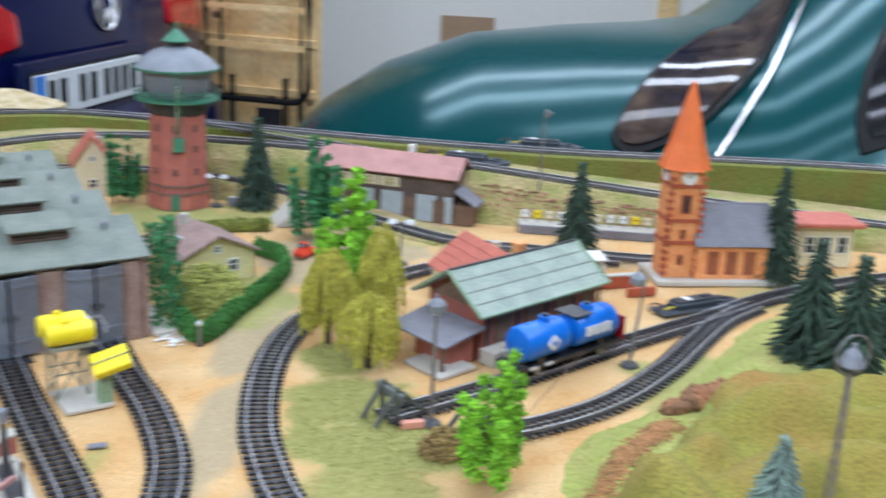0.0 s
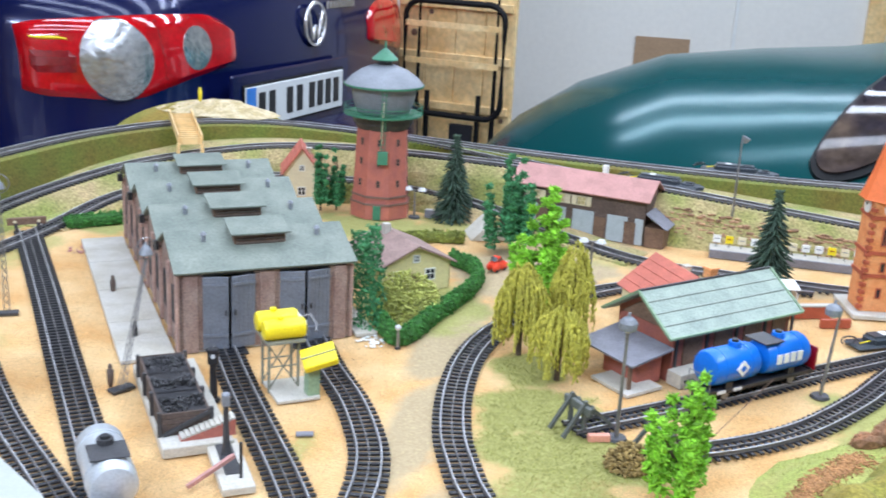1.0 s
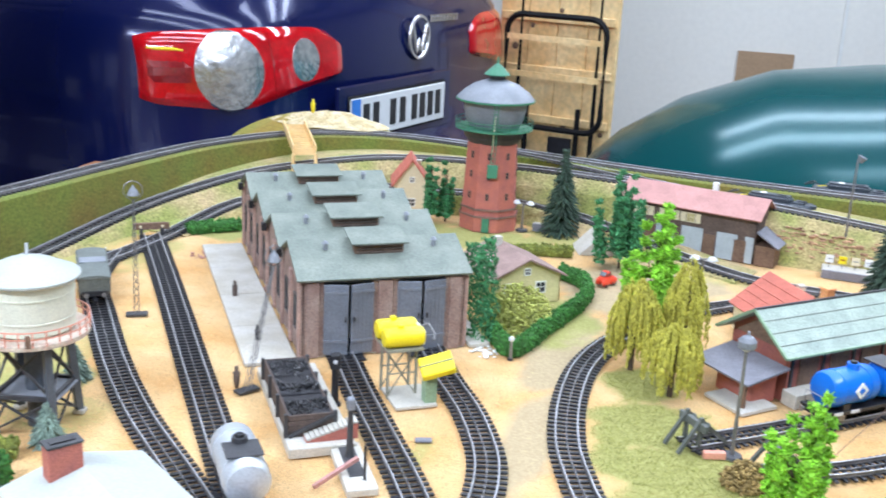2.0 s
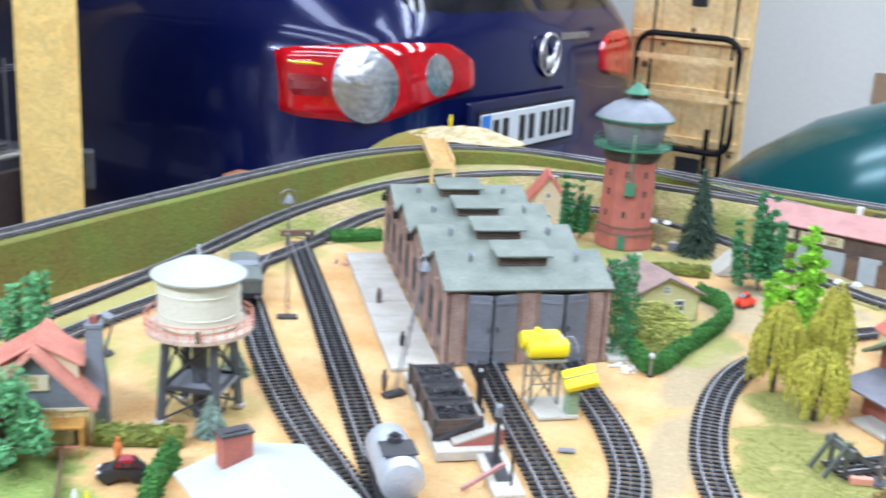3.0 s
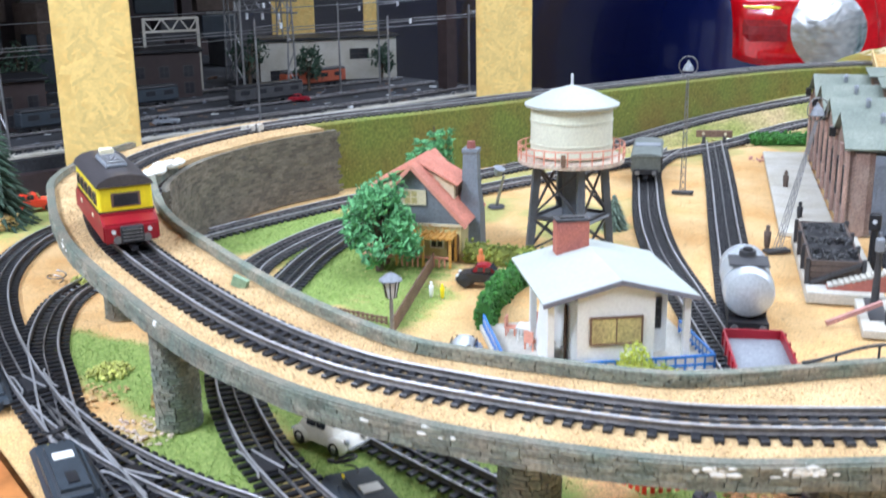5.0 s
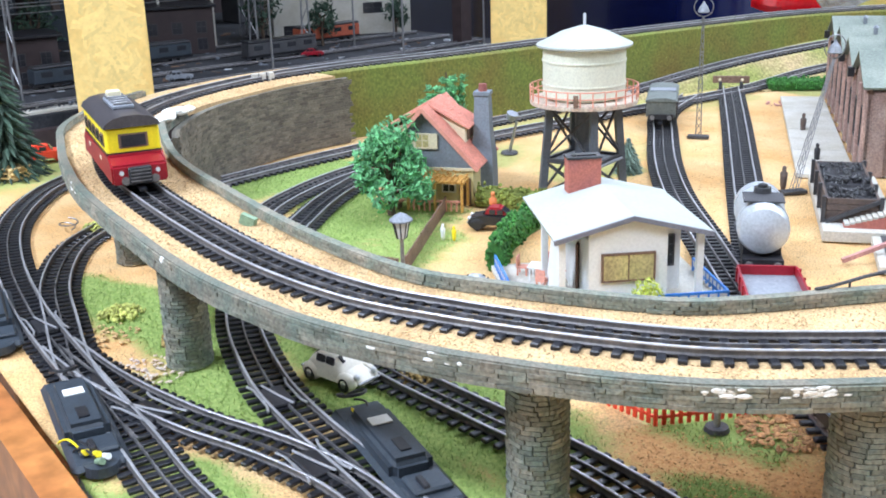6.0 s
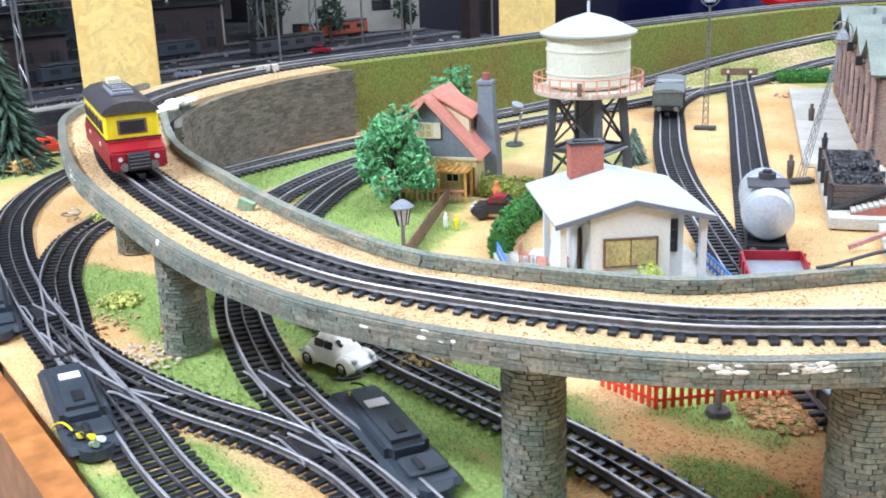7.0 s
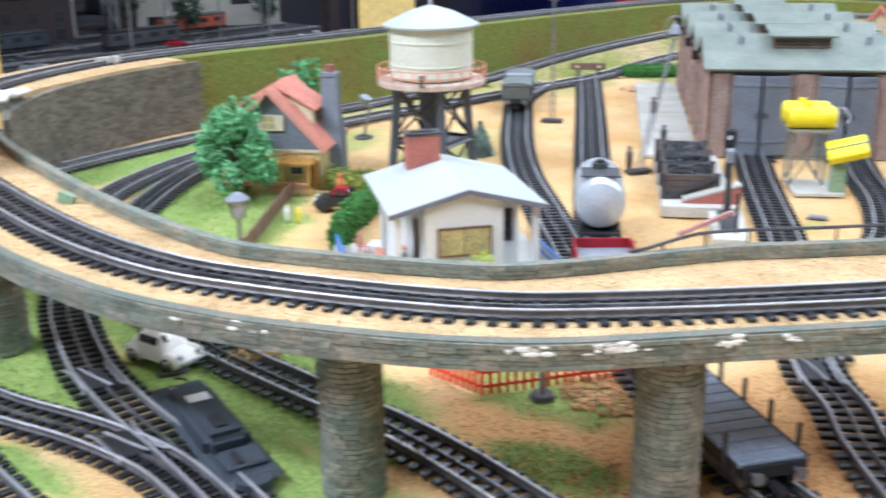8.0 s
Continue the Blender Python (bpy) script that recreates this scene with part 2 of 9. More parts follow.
M_TANKW = mat("ivory_tank", (0.72, 0.72, 0.58), 0.5, var=0.1, scale=30, bump=0.08)
M_SALMON = mat("salmon_plastic", (0.78, 0.34, 0.24), 0.5, var=0.12, scale=60, bump=0.05)
M_BLACK = mat("black_plastic", (0.022, 0.022, 0.026), 0.4, var=0.3, scale=60, bump=0.08)
M_DARK = mat("dark_grey_plastic", (0.055, 0.055, 0.06), 0.5, var=0.3, scale=60, bump=0.12)
M_ANTHR = mat("anthracite_casing", (0.042, 0.054, 0.068), 0.38, var=0.2, scale=40, bump=0.06)
M_COAL = mat("coal", (0.025, 0.025, 0.028), 0.35, var=0.4, scale=200, bump=0.3, island=0.5)
M_PLANK = mat("dark_brown_planks", (0.12, 0.085, 0.07), 0.75, var=0.3, scale=60, fine=500, bump=0.25, obrand=0.2, island=0.2)
M_WOOD = mat("brown_stained_wood", (0.20, 0.12, 0.08), 0.7, var=0.3, scale=60, fine=500, bump=0.25)
M_YELLOW = mat("yellow_plastic", (0.90, 0.72, 0.02), 0.4, var=0.08, scale=50, bump=0.05)
M_RED = mat("red_plastic", (0.31, 0.006, 0.018), 0.35, var=0.12, scale=50, bump=0.05)
M_SCARLET = mat("bright_red_plastic", (0.85, 0.07, 0.03), 0.4, var=0.1, scale=50, bump=0.05)
M_BLUE = mat("blue_plastic", (0.004, 0.16, 0.66), 0.28, var=0.08, scale=50, bump=0.03)
M_BLUEL = mat("azure_plastic", (0.04, 0.22, 0.66), 0.45, var=0.1, scale=50, bump=0.05)
M_SILVER = mat("silver_tank_paint", (0.60, 0.64, 0.68), 0.36, 0.40, var=0.12, scale=40, bump=0.05)
M_STEEL = mat("grey_steel_wire", (0.30, 0.30, 0.31), 0.4, 0.7, var=0.2, scale=60, bump=0.05)
M_LATT = mat("weathered_grey_frame", (0.28, 0.28, 0.22), 0.6, var=0.25, scale=60, bump=0.1)
M_LAMPG = mat("frosted_lamp_shade", (0.62, 0.64, 0.66), 0.35, var=0.06, scale=60, bump=0.03)
M_PANE = mat("dark_window_pane", (0.035, 0.035, 0.04), 0.12, var=0.2, scale=60, bump=0.02)
M_PANEY = mat("curtained_window_pane", (0.58, 0.50, 0.22), 0.3, var=0.3, scale=90, bump=0.03, second=(0.40, 0.33, 0.16))
M_FIR = mat("fir_needles", (0.045, 0.085, 0.055), 0.85, var=0.35, scale=80, bump=0.2, island=0.45)
M_LEAF = mat("leaf_green", (0.06, 0.27, 0.10), 0.75, var=0.35, scale=80, bump=0.1, island=0.45)
M_LEAFB = mat("bright_leaf_green", (0.26, 0.60, 0.035), 0.7, var=0.3, scale=80, bump=0.1, island=0.4)
M_LEAFY = mat("yellow_green_leaf", (0.52, 0.60, 0.10), 0.75, var=0.3, scale=80, bump=0.1, island=0.4)
M_WILLOW = mat("yellow_green_willow", (0.56, 0.52, 0.085), 0.85, var=0.25, scale=80, bump=0.2, island=0.3)
M_BUSH = mat("olive_lichen_bush", (0.50, 0.52, 0.14), 0.9, var=0.35, scale=90, bump=0.3, island=0.4)
M_HEDGE = mat("green_foam_hedge", (0.05, 0.20, 0.035), 0.9, var=0.4, scale=120, fine=900, bump=0.6, island=0.4)
M_HEDGEO = mat("olive_foam_hedge", (0.22, 0.26, 0.05), 0.9, var=0.4, scale=120, fine=900, bump=0.6, island=0.4)
M_TRUNK = mat("brown_twig_trunk", (0.11, 0.075, 0.05), 0.85, var=0.3, scale=150, bump=0.3)
M_GARDEN = mat("garden_tree_green", (0.16, 0.47, 0.20), 0.75, var=0.35, scale=80, bump=0.1, island=0.5)
M_DRY = mat("dry_brown_lichen", (0.36, 0.25, 0.09), 0.95, var=0.35, scale=90, bump=0.3, island=0.4)
M_SKIN = mat("painted_figurine", (0.70, 0.20, 0.06), 0.5, var=0.1, scale=100, bump=0.02)
M_PINE = mat("pine_board", (0.88, 0.66, 0.34), 0.5, var=0.14, scale=9, fine=60, bump=0.05, second=(0.80, 0.52, 0.22))
M_GREENH = mat("hill_flock", (0.255, 0.235, 0.042), 0.95, var=0.34, scale=11, fine=420, bump=0.9, second=(0.33, 0.175, 0.045), mix=0.42)
M_HILLG = mat("light_green_hill_flock", (0.33, 0.36, 0.09), 0.95, var=0.35, scale=22, fine=480, bump=0.8, second=(0.40, 0.34, 0.12), mix=0.42)

# ---- room ----
def wall_box(name, sx, sy, sz, x, y, z, material, label, category):
    return tagged(part(name, box(BM(), sx, sy, sz, x, y, z), material), label, category, kind="structure")


X0, X1, Y0, Y1 = -6.0, 4.2, -2.2, 5.2
wall_box("floor", X1 - X0 + 0.4, Y1 - Y0 + 0.4, 0.1, (X0 + X1) / 2, (Y0 + Y1) / 2, FLOOR - 0.1, M_FLOORC, "grey concrete garage floor", "floor")
wall_box("ceiling", X1 - X0 + 0.4, Y1 - Y0 + 0.4, 0.1, (X0 + X1) / 2, (Y0 + Y1) / 2, CEIL, M_WHITE, "white painted garage ceiling", "ceiling")
wall_box("wall_north", X1 - X0, 0.15, CEIL - FLOOR, (X0 + X1) / 2, Y1 + 0.075, FLOOR, M_WHITE, "white plastered garage wall", "wall")
wall_box("wall_south", X1 - X0, 0.15, CEIL - FLOOR, (X0 + X1) / 2, Y0 - 0.075, FLOOR, M_WHITE, "white plastered garage wall", "wall")
wall_box("wall_west", 0.15, Y1 - Y0 + 0.3, CEIL - FLOOR, X0 - 0.075, (Y0 + Y1) / 2, FLOOR, M_WHITE, "white plastered garage wall", "wall")
wall_box("wall_east", 0.15, Y1 - Y0 + 0.3, CEIL - FLOOR, X1 + 0.075, (Y0 + Y1) / 2, FLOOR, M_WHITE, "white plastered garage wall", "wall")

# battens out of view, there for the dark bands reflected in the bonnet
for by in (-1.45, -0.05, 0.45, 0.95, 1.75, 2.15, 2.95, 3.45, 4.5):
    wall_box("ceiling_beam", X1 - X0, 0.16, 0.04, (X0 + X1) / 2, by, CEIL - 0.04, M_BEAM, "flat grey-brown ceiling batten", "ceiling batten")

# unseen door, added so its dark ribs band the car paint's reflections
door_s = thing("garage_door", 0.2, Y0 + 0.03, FLOOR, 0, "unseen ribbed garage door added to band the reflections in the car paint", "garage door", kind="structure")
for k in range(7):
    part("panel", box(BM(), 4.6, 0.04, 0.25, 0, 0, 0.01 + 0.34 * k, bevel=0.01), M_WHITE, door_s)
    part("rib", box(BM(), 4.6, 0.02, 0.085, 0, 0, 0.2625 + 0.34 * k), M_BEAM, door_s)

# ---- lines of the model railway, in plan ----
UPZ = 0.0725
UPPER = spline([(x, y, UPZ) for x, y in [(0.46, 0.39), (0.40, 0.44), (0.335, 0.492), (0.252, 0.530), (0.182, 0.546), (0.124, 0.532), (0.071, 0.504), (0.0066, 0.428), (-0.0585, 0.359), (-0.1043, 0.321), (-0.1817, 0.2847), (-0.25, 0.266), (-0.3512, 0.2676), (-0.5185, 0.2958), (-0.6473, 0.3445), (-0.7141, 0.3836), (-0.7851, 0.4656), (-0.8287, 0.5823), (-0.832, 0.70), (-0.812, 0.826), (-0.797, 0.963), (-0.775, 1.12), (-0.757, 1.25), (-0.72, 1.44), (-0.64, 1.59), (-0.52, 1.66), (-0.39, 1.66), (-0.26, 1.635), (-0.02, 1.59), (0.25, 1.565), (0.50, 1.575), (0.71, 1.575), (1.0, 1.56)]])
RAMP = spline([(-0.31, 0.19, 0), (-0.40, 0.20, 0), (-0.492, 0.228, 0), (-0.559, 0.252, 0), (-0.628, 0.293, 0), (-0.665, 0.335, 0), (-0.705, 0.40, 0), (-0.727, 0.483, 0), (-0.740, 0.60, 0), (-0.744, 0.722, 0), (-0.738, 0.90, 0), (-0.732, 1.06, 0.004), (-0.715, 1.22, 0.018), (-0.68, 1.34, 0.03), (-0.62, 1.45, 0.042), (-0.50, 1.55, 0.054), (-0.38, 1.578, 0.06), (-0.26, 1.562, 0.064), (-0.10, 1.535, 0.066), (0.10, 1.49, 0.064), (0.30, 1.465, 0.05), (0.50, 1.45, 0.035), (0.80, 1.42, 0.02), (1.0, 1.41, 0.015)])
LINES = {
    "siding": [(-0.66, 1.19), (-0.513, 0.986), (-0.40, 0.827), (-0.273, 0.651), (-0.19, 0.54), (-0.12, 0.463), (-0.04, 0.403), (0.02, 0.373), (0.10, 0.345)],
    "wagon_line": [(-0.665, 1.11), (-0.62, 1.0), (-0.554, 0.911), (-0.47, 0.805), (-0.391, 0.717), (-0.31, 0.64), (-0.26, 0.592), (-0.20, 0.535), (-0.135, 0.475)],
    "shed_line_a": [(-0.50, 1.22), (-0.34, 0.99), (-0.284, 0.908), (-0.235, 0.828), (-0.187, 0.753), (-0.146, 0.689), (-0.10, 0.61), (-0.044, 0.508), (-0.011, 0.471), (0.011, 0.441), (0.06, 0.39), (0.12, 0.33)],
    "shed_line_b": [(-0.42, 1.27), (-0.255, 1.03), (-0.212, 0.96), (-0.172, 0.888), (-0.133, 0.825), (-0.102, 0.758), (-0.09, 0.714), (-0.085, 0.673), (-0.082, 0.62), (-0.066, 0.56), (-0.04, 0.51)],
    "curve_line": [(0.30, 1.285), (0.20, 1.275), (0.12, 1.25), (0.06, 1.205), (0.02, 1.155), (-0.025, 1.075), (-0.046, 1.02), (-0.056, 0.954), (-0.054, 0.874), (-0.042, 0.797), (-0.025, 0.743), (-0.007, 0.70), (0.03, 0.64), (0.08, 0.58), (0.15, 0.53)],
    "station_line_a": [(0.051, 0.831), (0.154, 0.916), (0.267, 1.018), (0.367, 1.103), (0.467, 1.19), (0.612, 1.274), (0.80, 1.33), (1.0, 1.36)],
    "station_line_b": [(0.116, 0.805), (0.174, 0.832), (0.24, 0.884), (0.30, 0.962), (0.34, 1.03), (0.38, 1.095), (0.43, 1.15)],
    "inner_line": [(0.02, 0.29), (-0.05, 0.308), (-0.141, 0.322), (-0.22, 0.323), (-0.29, 0.325), (-0.38, 0.34), (-0.47, 0.37), (-0.55, 0.41), (-0.607, 0.451), (-0.655, 0.545), (-0.675, 0.65), (-0.678, 0.80), (-0.668, 0.90), (-0.652, 1.06), (-0.642, 1.20, 0.001), (-0.622, 1.34, 0.012), (-0.56, 1.44, 0.020), (-0.46, 1.50, 0.024), (-0.36, 1.512, 0.025), (-0.25, 1.518, 0.025), (-0.12, 1.465, 0.018), (0.0, 1.388, 0.007), (0.10, 1.335), (0.20, 1.315), (0.35, 1.30), (0.5, 1.31)],
    "inner_branch": [(-0.09, 0.225), (-0.172, 0.242), (-0.212, 0.249), (-0.267, 0.257), (-0.327, 0.272), (-0.41, 0.308), (-0.485, 0.362), (-0.543, 0.435), (-0.60, 0.51), (-0.65, 0.60)],
    "front_line": [(-0.12, 0.172), (-0.24, 0.178), (-0.302, 0.187), (-0.372, 0.197), (-0.458, 0.209), (-0.528, 0.221), (-0.621, 0.244), (-0.711, 0.277), (-0.787, 0.324), (-0.84, 0.378), (-0.90, 0.48), (-0.93, 0.62), (-0.94, 0.8)],
    "front_branch": [(-0.06, 0.205), (-0.12, 0.222), (-0.175, 0.233), (-0.211, 0.236), (-0.256, 0.230), (-0.311, 0.216), (-0.379, 0.208), (-0.45, 0.209)],
}
PATHS = {k: spline([(*c[:2], 0.001 if len(c) < 3 else c[2]) for c in v]) for k, v in LINES.items()}

# ---- ground board ----
FRONT_SLOPE = -0.109


def front_y(x):
    return 0.1432 + FRONT_SLOPE * (x + 0.265)


def smooth(a, b, v):
    t = min(1, max(0, (v - a) / (b - a)))
    return t * t * (3 - 2 * t)


# patches of green flock: centre, radii, strength
GREENS = [(-0.250, 0.200, 0.055, 0.013, 0.95), (-0.30, 0.186, 0.04, 0.012, 0.7), (-0.46, 0.70, 0.06, 0.04, 0.42), (-0.52, 0.85, 0.05, 0.05, 0.42), (-0.086, 0.346, 0.036, 0.020, 1.1), (-0.53, 0.455, 0.06, 0.035, 1), (-0.45, 0.46, 0.05, 0.04, 0.8), (-0.50, 0.268, 0.09, 0.032, 1), (-0.40, 0.272, 0.06, 0.035, 1), (-0.42, 0.335, 0.10, 0.05, 1), (-0.33, 0.245, 0.07, 0.035, 0.9), (-0.24, 0.32, 0.12, 0.055, 1), (-0.15, 0.26, 0.12, 0.04, 0.9), (-0.70, 0.53, 0.05, 0.12, 1), (-0.56, 0.52, 0.09, 0.07, 1.1), (-0.47, 0.49, 0.05, 0.05, 0.8), (-0.63, 0.70, 0.05, 0.10, 0.8), (-0.70, 0.9, 0.03, 0.3, 0.7), (-0.55, 0.78, 0.06, 0.06, 0.7), (-0.51, 0.74, 0.05, 0.06, 0.8), (-0.13, 0.40, 0.05, 0.03, 0.8), (0.02, 0.86, 0.06, 0.06, 1.1), (0.05, 0.79, 0.09, 0.05, 1.1), (0.0, 0.95, 0.04, 0.05, 1), (-0.13, 1.10, 0.08, 0.1, 0.9), (-0.25, 1.38, 0.1, 0.08, 0.9), (-0.12, 1.44, 0.1, 0.06, 0.8), (-0.59, 1.26, 0.06, 0.05, 1), (-0.62, 1.12, 0.03, 0.08, 0.6), (0.05, 0.72, 0.06, 0.06, 0.8), (-0.24, 0.15, 0.1, 0.03, 0.8), (-0.15, 0.745, 0.012, 0.03, 0.6), (0.35, 0.93, 0.1, 0.08, 1), (-0.95, 0.36, 0.12, 0.1, 0.7), (0.1, 1.33, 0.1, 0.03, 0.5), (0.6, 1.2, 0.2, 0.1, 0.6), (-0.70, 1.22, 0.03, 0.2, 0.6), (-0.16, 0.72, 0.01, 0.02, 0.5)]
BROWNS = [(0.0, 0.45, 0.07, 0.07, 1), (-0.09, 0.36, 0.07, 0.045, 1), (-0.02, 0.33, 0.05, 0.05, 1), (-0.44, 0.26, 0.07, 0.03, 0.5), (-0.02, 0.44, 0.06, 0.05, 0.8)]
GRAVELS = [(-0.075, 0.80, 0.028, 0.14, 0.85), (-0.085, 1.02, 0.035, 0.16, 0.9), (-0.07, 1.22, 0.06, 0.12, 0.9), (0.0, 1.28, 0.1, 0.07, 0.9), (-0.02, 1.40, 0.12, 0.05, 0.8), (0.2, 1.3, 0.15, 0.05, 0.7), (-0.03, 0.66, 0.03, 0.06, 0.7)]


def patch(spots, x, y):
    w = 0
    for cx, cy, rx, ry, s in spots:
        d = math.hypot((x - cx) / rx, (y - cy) / ry)
        d += 0.35 * noise.noise((x * 22, y * 22, 3)) + 0.2 * noise.noise((x * 70, y * 70, 9))
        w = max(w, s * (1 - smooth(0.6, 1.15, d)))
    return min(1, w)


def ground_mesh():
    bm = BM()
    ga, br, gv, ol = [bm.verts.layers.float.new(k) for k in ("green", "earth", "gravel", "olive")]
    nx, ny = 230, 190
    rows = []
    for j in range(ny + 1):
        row = []
        for i in range(nx + 1):
            f = front_y(-1.15 + 2.2 * i / nx)
            y = f + (1.8 - f) * j / ny
            xl = -1.02 + 0.155 * smooth(0.42, 0.60, y)
            x = xl + (1.05 - xl) * i / nx
            v = bm.verts.new((x, y, -0.001 + 0.0012 * noise.noise((x * 60, y * 60, 0))))
            g = patch(GREENS, x, y)
            v[ga], v[ol] = (g, 0) if y < 0.68 else (0, g)
            v[br], v[gv] = patch(BROWNS, x, y), patch(GRAVELS, x, y)
            row.append(v)
        rows.append(row)
    for a, b in zip(rows, rows[1:]):
        for i in range(nx):
            bm.faces.new((a[i], a[i + 1], b[i + 1], b[i]))
    return bm


def ground_mat():
    m = mat("sand_and_flock", (0.68, 0.46, 0.225), 0.95, var=0.34, scale=17, fine=800, bump=0.7, second=(0.60, 0.335, 0.125))
    nt = m.node_tree
    n, ln = nt.nodes, nt.links
    b = n["Principled BSDF"]
    base = b.inputs["Base Color"].links[0].from_socket
    geo = n.new("ShaderNodeNewGeometry")
    grain = n.new("ShaderNodeTexNoise")
    grain.inputs["Scale"].default_value, grain.inputs["Detail"].default_value = 420, 4
    ln.new(geo.outputs["Position"], grain.inputs["Vector"])
    for attr, dark, light in (("gravel", (0.34, 0.26, 0.15), (0.50, 0.39, 0.23)), ("earth", (0.56, 0.28, 0.105), (0.80, 0.48, 0.21)), ("green", (0.15, 0.25, 0.05), (0.33, 0.41, 0.12)), ("olive", (0.25, 0.25, 0.07), (0.42, 0.40, 0.14))):
        at = n.new("ShaderNodeAttribute")
        at.attribute_name = attr
        ramp = n.new("ShaderNodeValToRGB")
        ramp.color_ramp.elements[0].color, ramp.color_ramp.elements[1].color = (*dark, 1), (*light, 1)
        ramp.color_ramp.elements[0].position, ramp.color_ramp.elements[1].position = 0.3, 0.7
        ln.new(grain.outputs["Fac"], ramp.inputs["Fac"])
        add = n.new("ShaderNodeMath")
        add.operation = "MULTIPLY_ADD"
        ln.new(grain.outputs["Fac"], add.inputs[0])
        add.inputs[1].default_value = 0.9
        ln.new(at.outputs["Fac"], add.inputs[2])
        edge = n.new("ShaderNodeMapRange")
        edge.inputs["From Min"].default_value, edge.inputs["From Max"].default_value = 0.55, 1.25
        ln.new(add.outputs[0], edge.inputs["Value"])
        mx = n.new("ShaderNodeMix")
        mx.data_type = "RGBA"
        ln.new(edge.outputs["Result"], mx.inputs["Factor"])
        ln.new(base, mx.inputs["A"])
        ln.new(ramp.outputs["Color"], mx.inputs["B"])
        base = mx.outputs["Result"]
    ln.new(base, b.inputs["Base Color"])
    return m


tagged(part("ground", ground_mesh(), ground_mat(), smooth=True), "sand and green flock scenery of a model railway board", "ground", kind="structure")
wall_box("board", 1.9, 1.42, 0.05, 0.095, 1.09, -0.056, M_WOODEDGE, "plywood baseboard of the model railway", "board")
bm = BM()
beam(bm, (-1.15, front_y(-1.15) - 0.008, -0.035), (1.05, front_y(1.05) - 0.008, -0.035), 0.016, 0.10)
tagged(part("trim", bm, M_WOODEDGE), "varnished reddish wooden edge board of the layout", "edge board", kind="structure")
for tx, ty in ((-1.1, 0.4), (1.0, 0.3), (-1.1, 1.74), (1.0, 1.74)):
    tagged(part("table_leg", box(BM(), 0.06, 0.06, -FLOOR - 0.056, tx, ty, FLOOR, bevel=0.003), M_WOODEDGE), "square wooden leg under the layout board", "table leg", "legs of the layout table")

# ---- track ----
SLEEPER = unit_mesh(box(BM(), 0.0038, 0.033, 0.0020, bevel=0.0004), "sleeper")
GAUGE = 0.0094
PITCH = 0.0079


def rail_profile(o, w, h):
    """Foot and web of a rail; the head is a bright strip of its own."""
    return [(o - w, 0.0018), (o + w, 0.0018), (o + w * 0.45, 0.0026), (o + w * 0.45, h - 0.0008), (o - w * 0.45, h - 0.0008), (o - w * 0.45, 0.0026)]


M_WEB = mat("browned_rail_web", (0.17, 0.155, 0.15), 0.45, 0.30, var=0.25, scale=60, fine=500, bump=0.05, second=(0.09, 0.085, 0.085))
M_STUD = mat("browned_contact_strip", (0.24, 0.23, 0.23), 0.4, 0.5, var=0.3, scale=90, fine=500, bump=0.05, second=(0.07, 0.07, 0.075))


def track(path, label, single=0, lo=0, hi=1):
    root = thing("railway_track", 0, 0, 0, 0, label, "model railway track", "tracks of the layout")
    line = path[::2] + [path[-1]]
    for o in (-GAUGE, GAUGE):
        rail = part("rail", sweep(line, rail_profile(o, 0.0010, 0.0052)), M_WEB, root, "browned steel rail")
        part("rail_head", sweep(line, [(o - 0.0007, 0.0045), (o + 0.0007, 0.0045), (o + 0.0007, 0.0050), (o + 0.0005, 0.0052), (o - 0.0005, 0.0052), (o - 0.0007, 0.0050)]), M_RAIL, rail, "bright worn rail head")
    part("contact_strip", sweep(line, [(-0.0006, 0.0018), (0.0006, 0.0018), (0.0005, 0.0034), (-0.0005, 0.0034)]), M_STUD, root)
    total = (len(path) - 1) * 0.004
    places = []
    for k in range(int(total / PITCH)):
        f = (k + 0.5) * PITCH / 0.004
        i = min(int(f), len(path) - 2)
        p = path[i].lerp(path[i + 1], f - i)
        places.append(Matrix.Translation(p) @ Matrix.Rotation(heading(path, i) + rnd(-0.02, 0.02), 4, "Z"))
    a, b = int(lo * len(places)), int(hi * len(places))
    if single:
        for m in places[a:a + single]:
            ob = new("sleeper", SLEEPER)
            ob.parent, ob.matrix_basis = root, m
        places = places[:a] + places[a + single:]
    ob = swarm("sleeper_bed", SLEEPER, places, M_SLEEPER, root)
    ob["kind"] = "stuff"
    part("sleeper_web", sweep(path[::3] + [path[-1]], [(-GAUGE - 0.001, 0.0004), (-GAUGE + 0.001, 0.0004), (-GAUGE + 0.001, 0.0012), (-GAUGE - 0.001, 0.0012)], bm=sweep(path[::3] + [path[-1]], [(GAUGE - 0.001, 0.0004), (GAUGE + 0.001, 0.0004), (GAUGE + 0.001, 0.0012), (GAUGE - 0.001, 0.0012)])), M_SLEEPER, root)
    return root


SLEEPER.materials.append(M_SLEEPER)

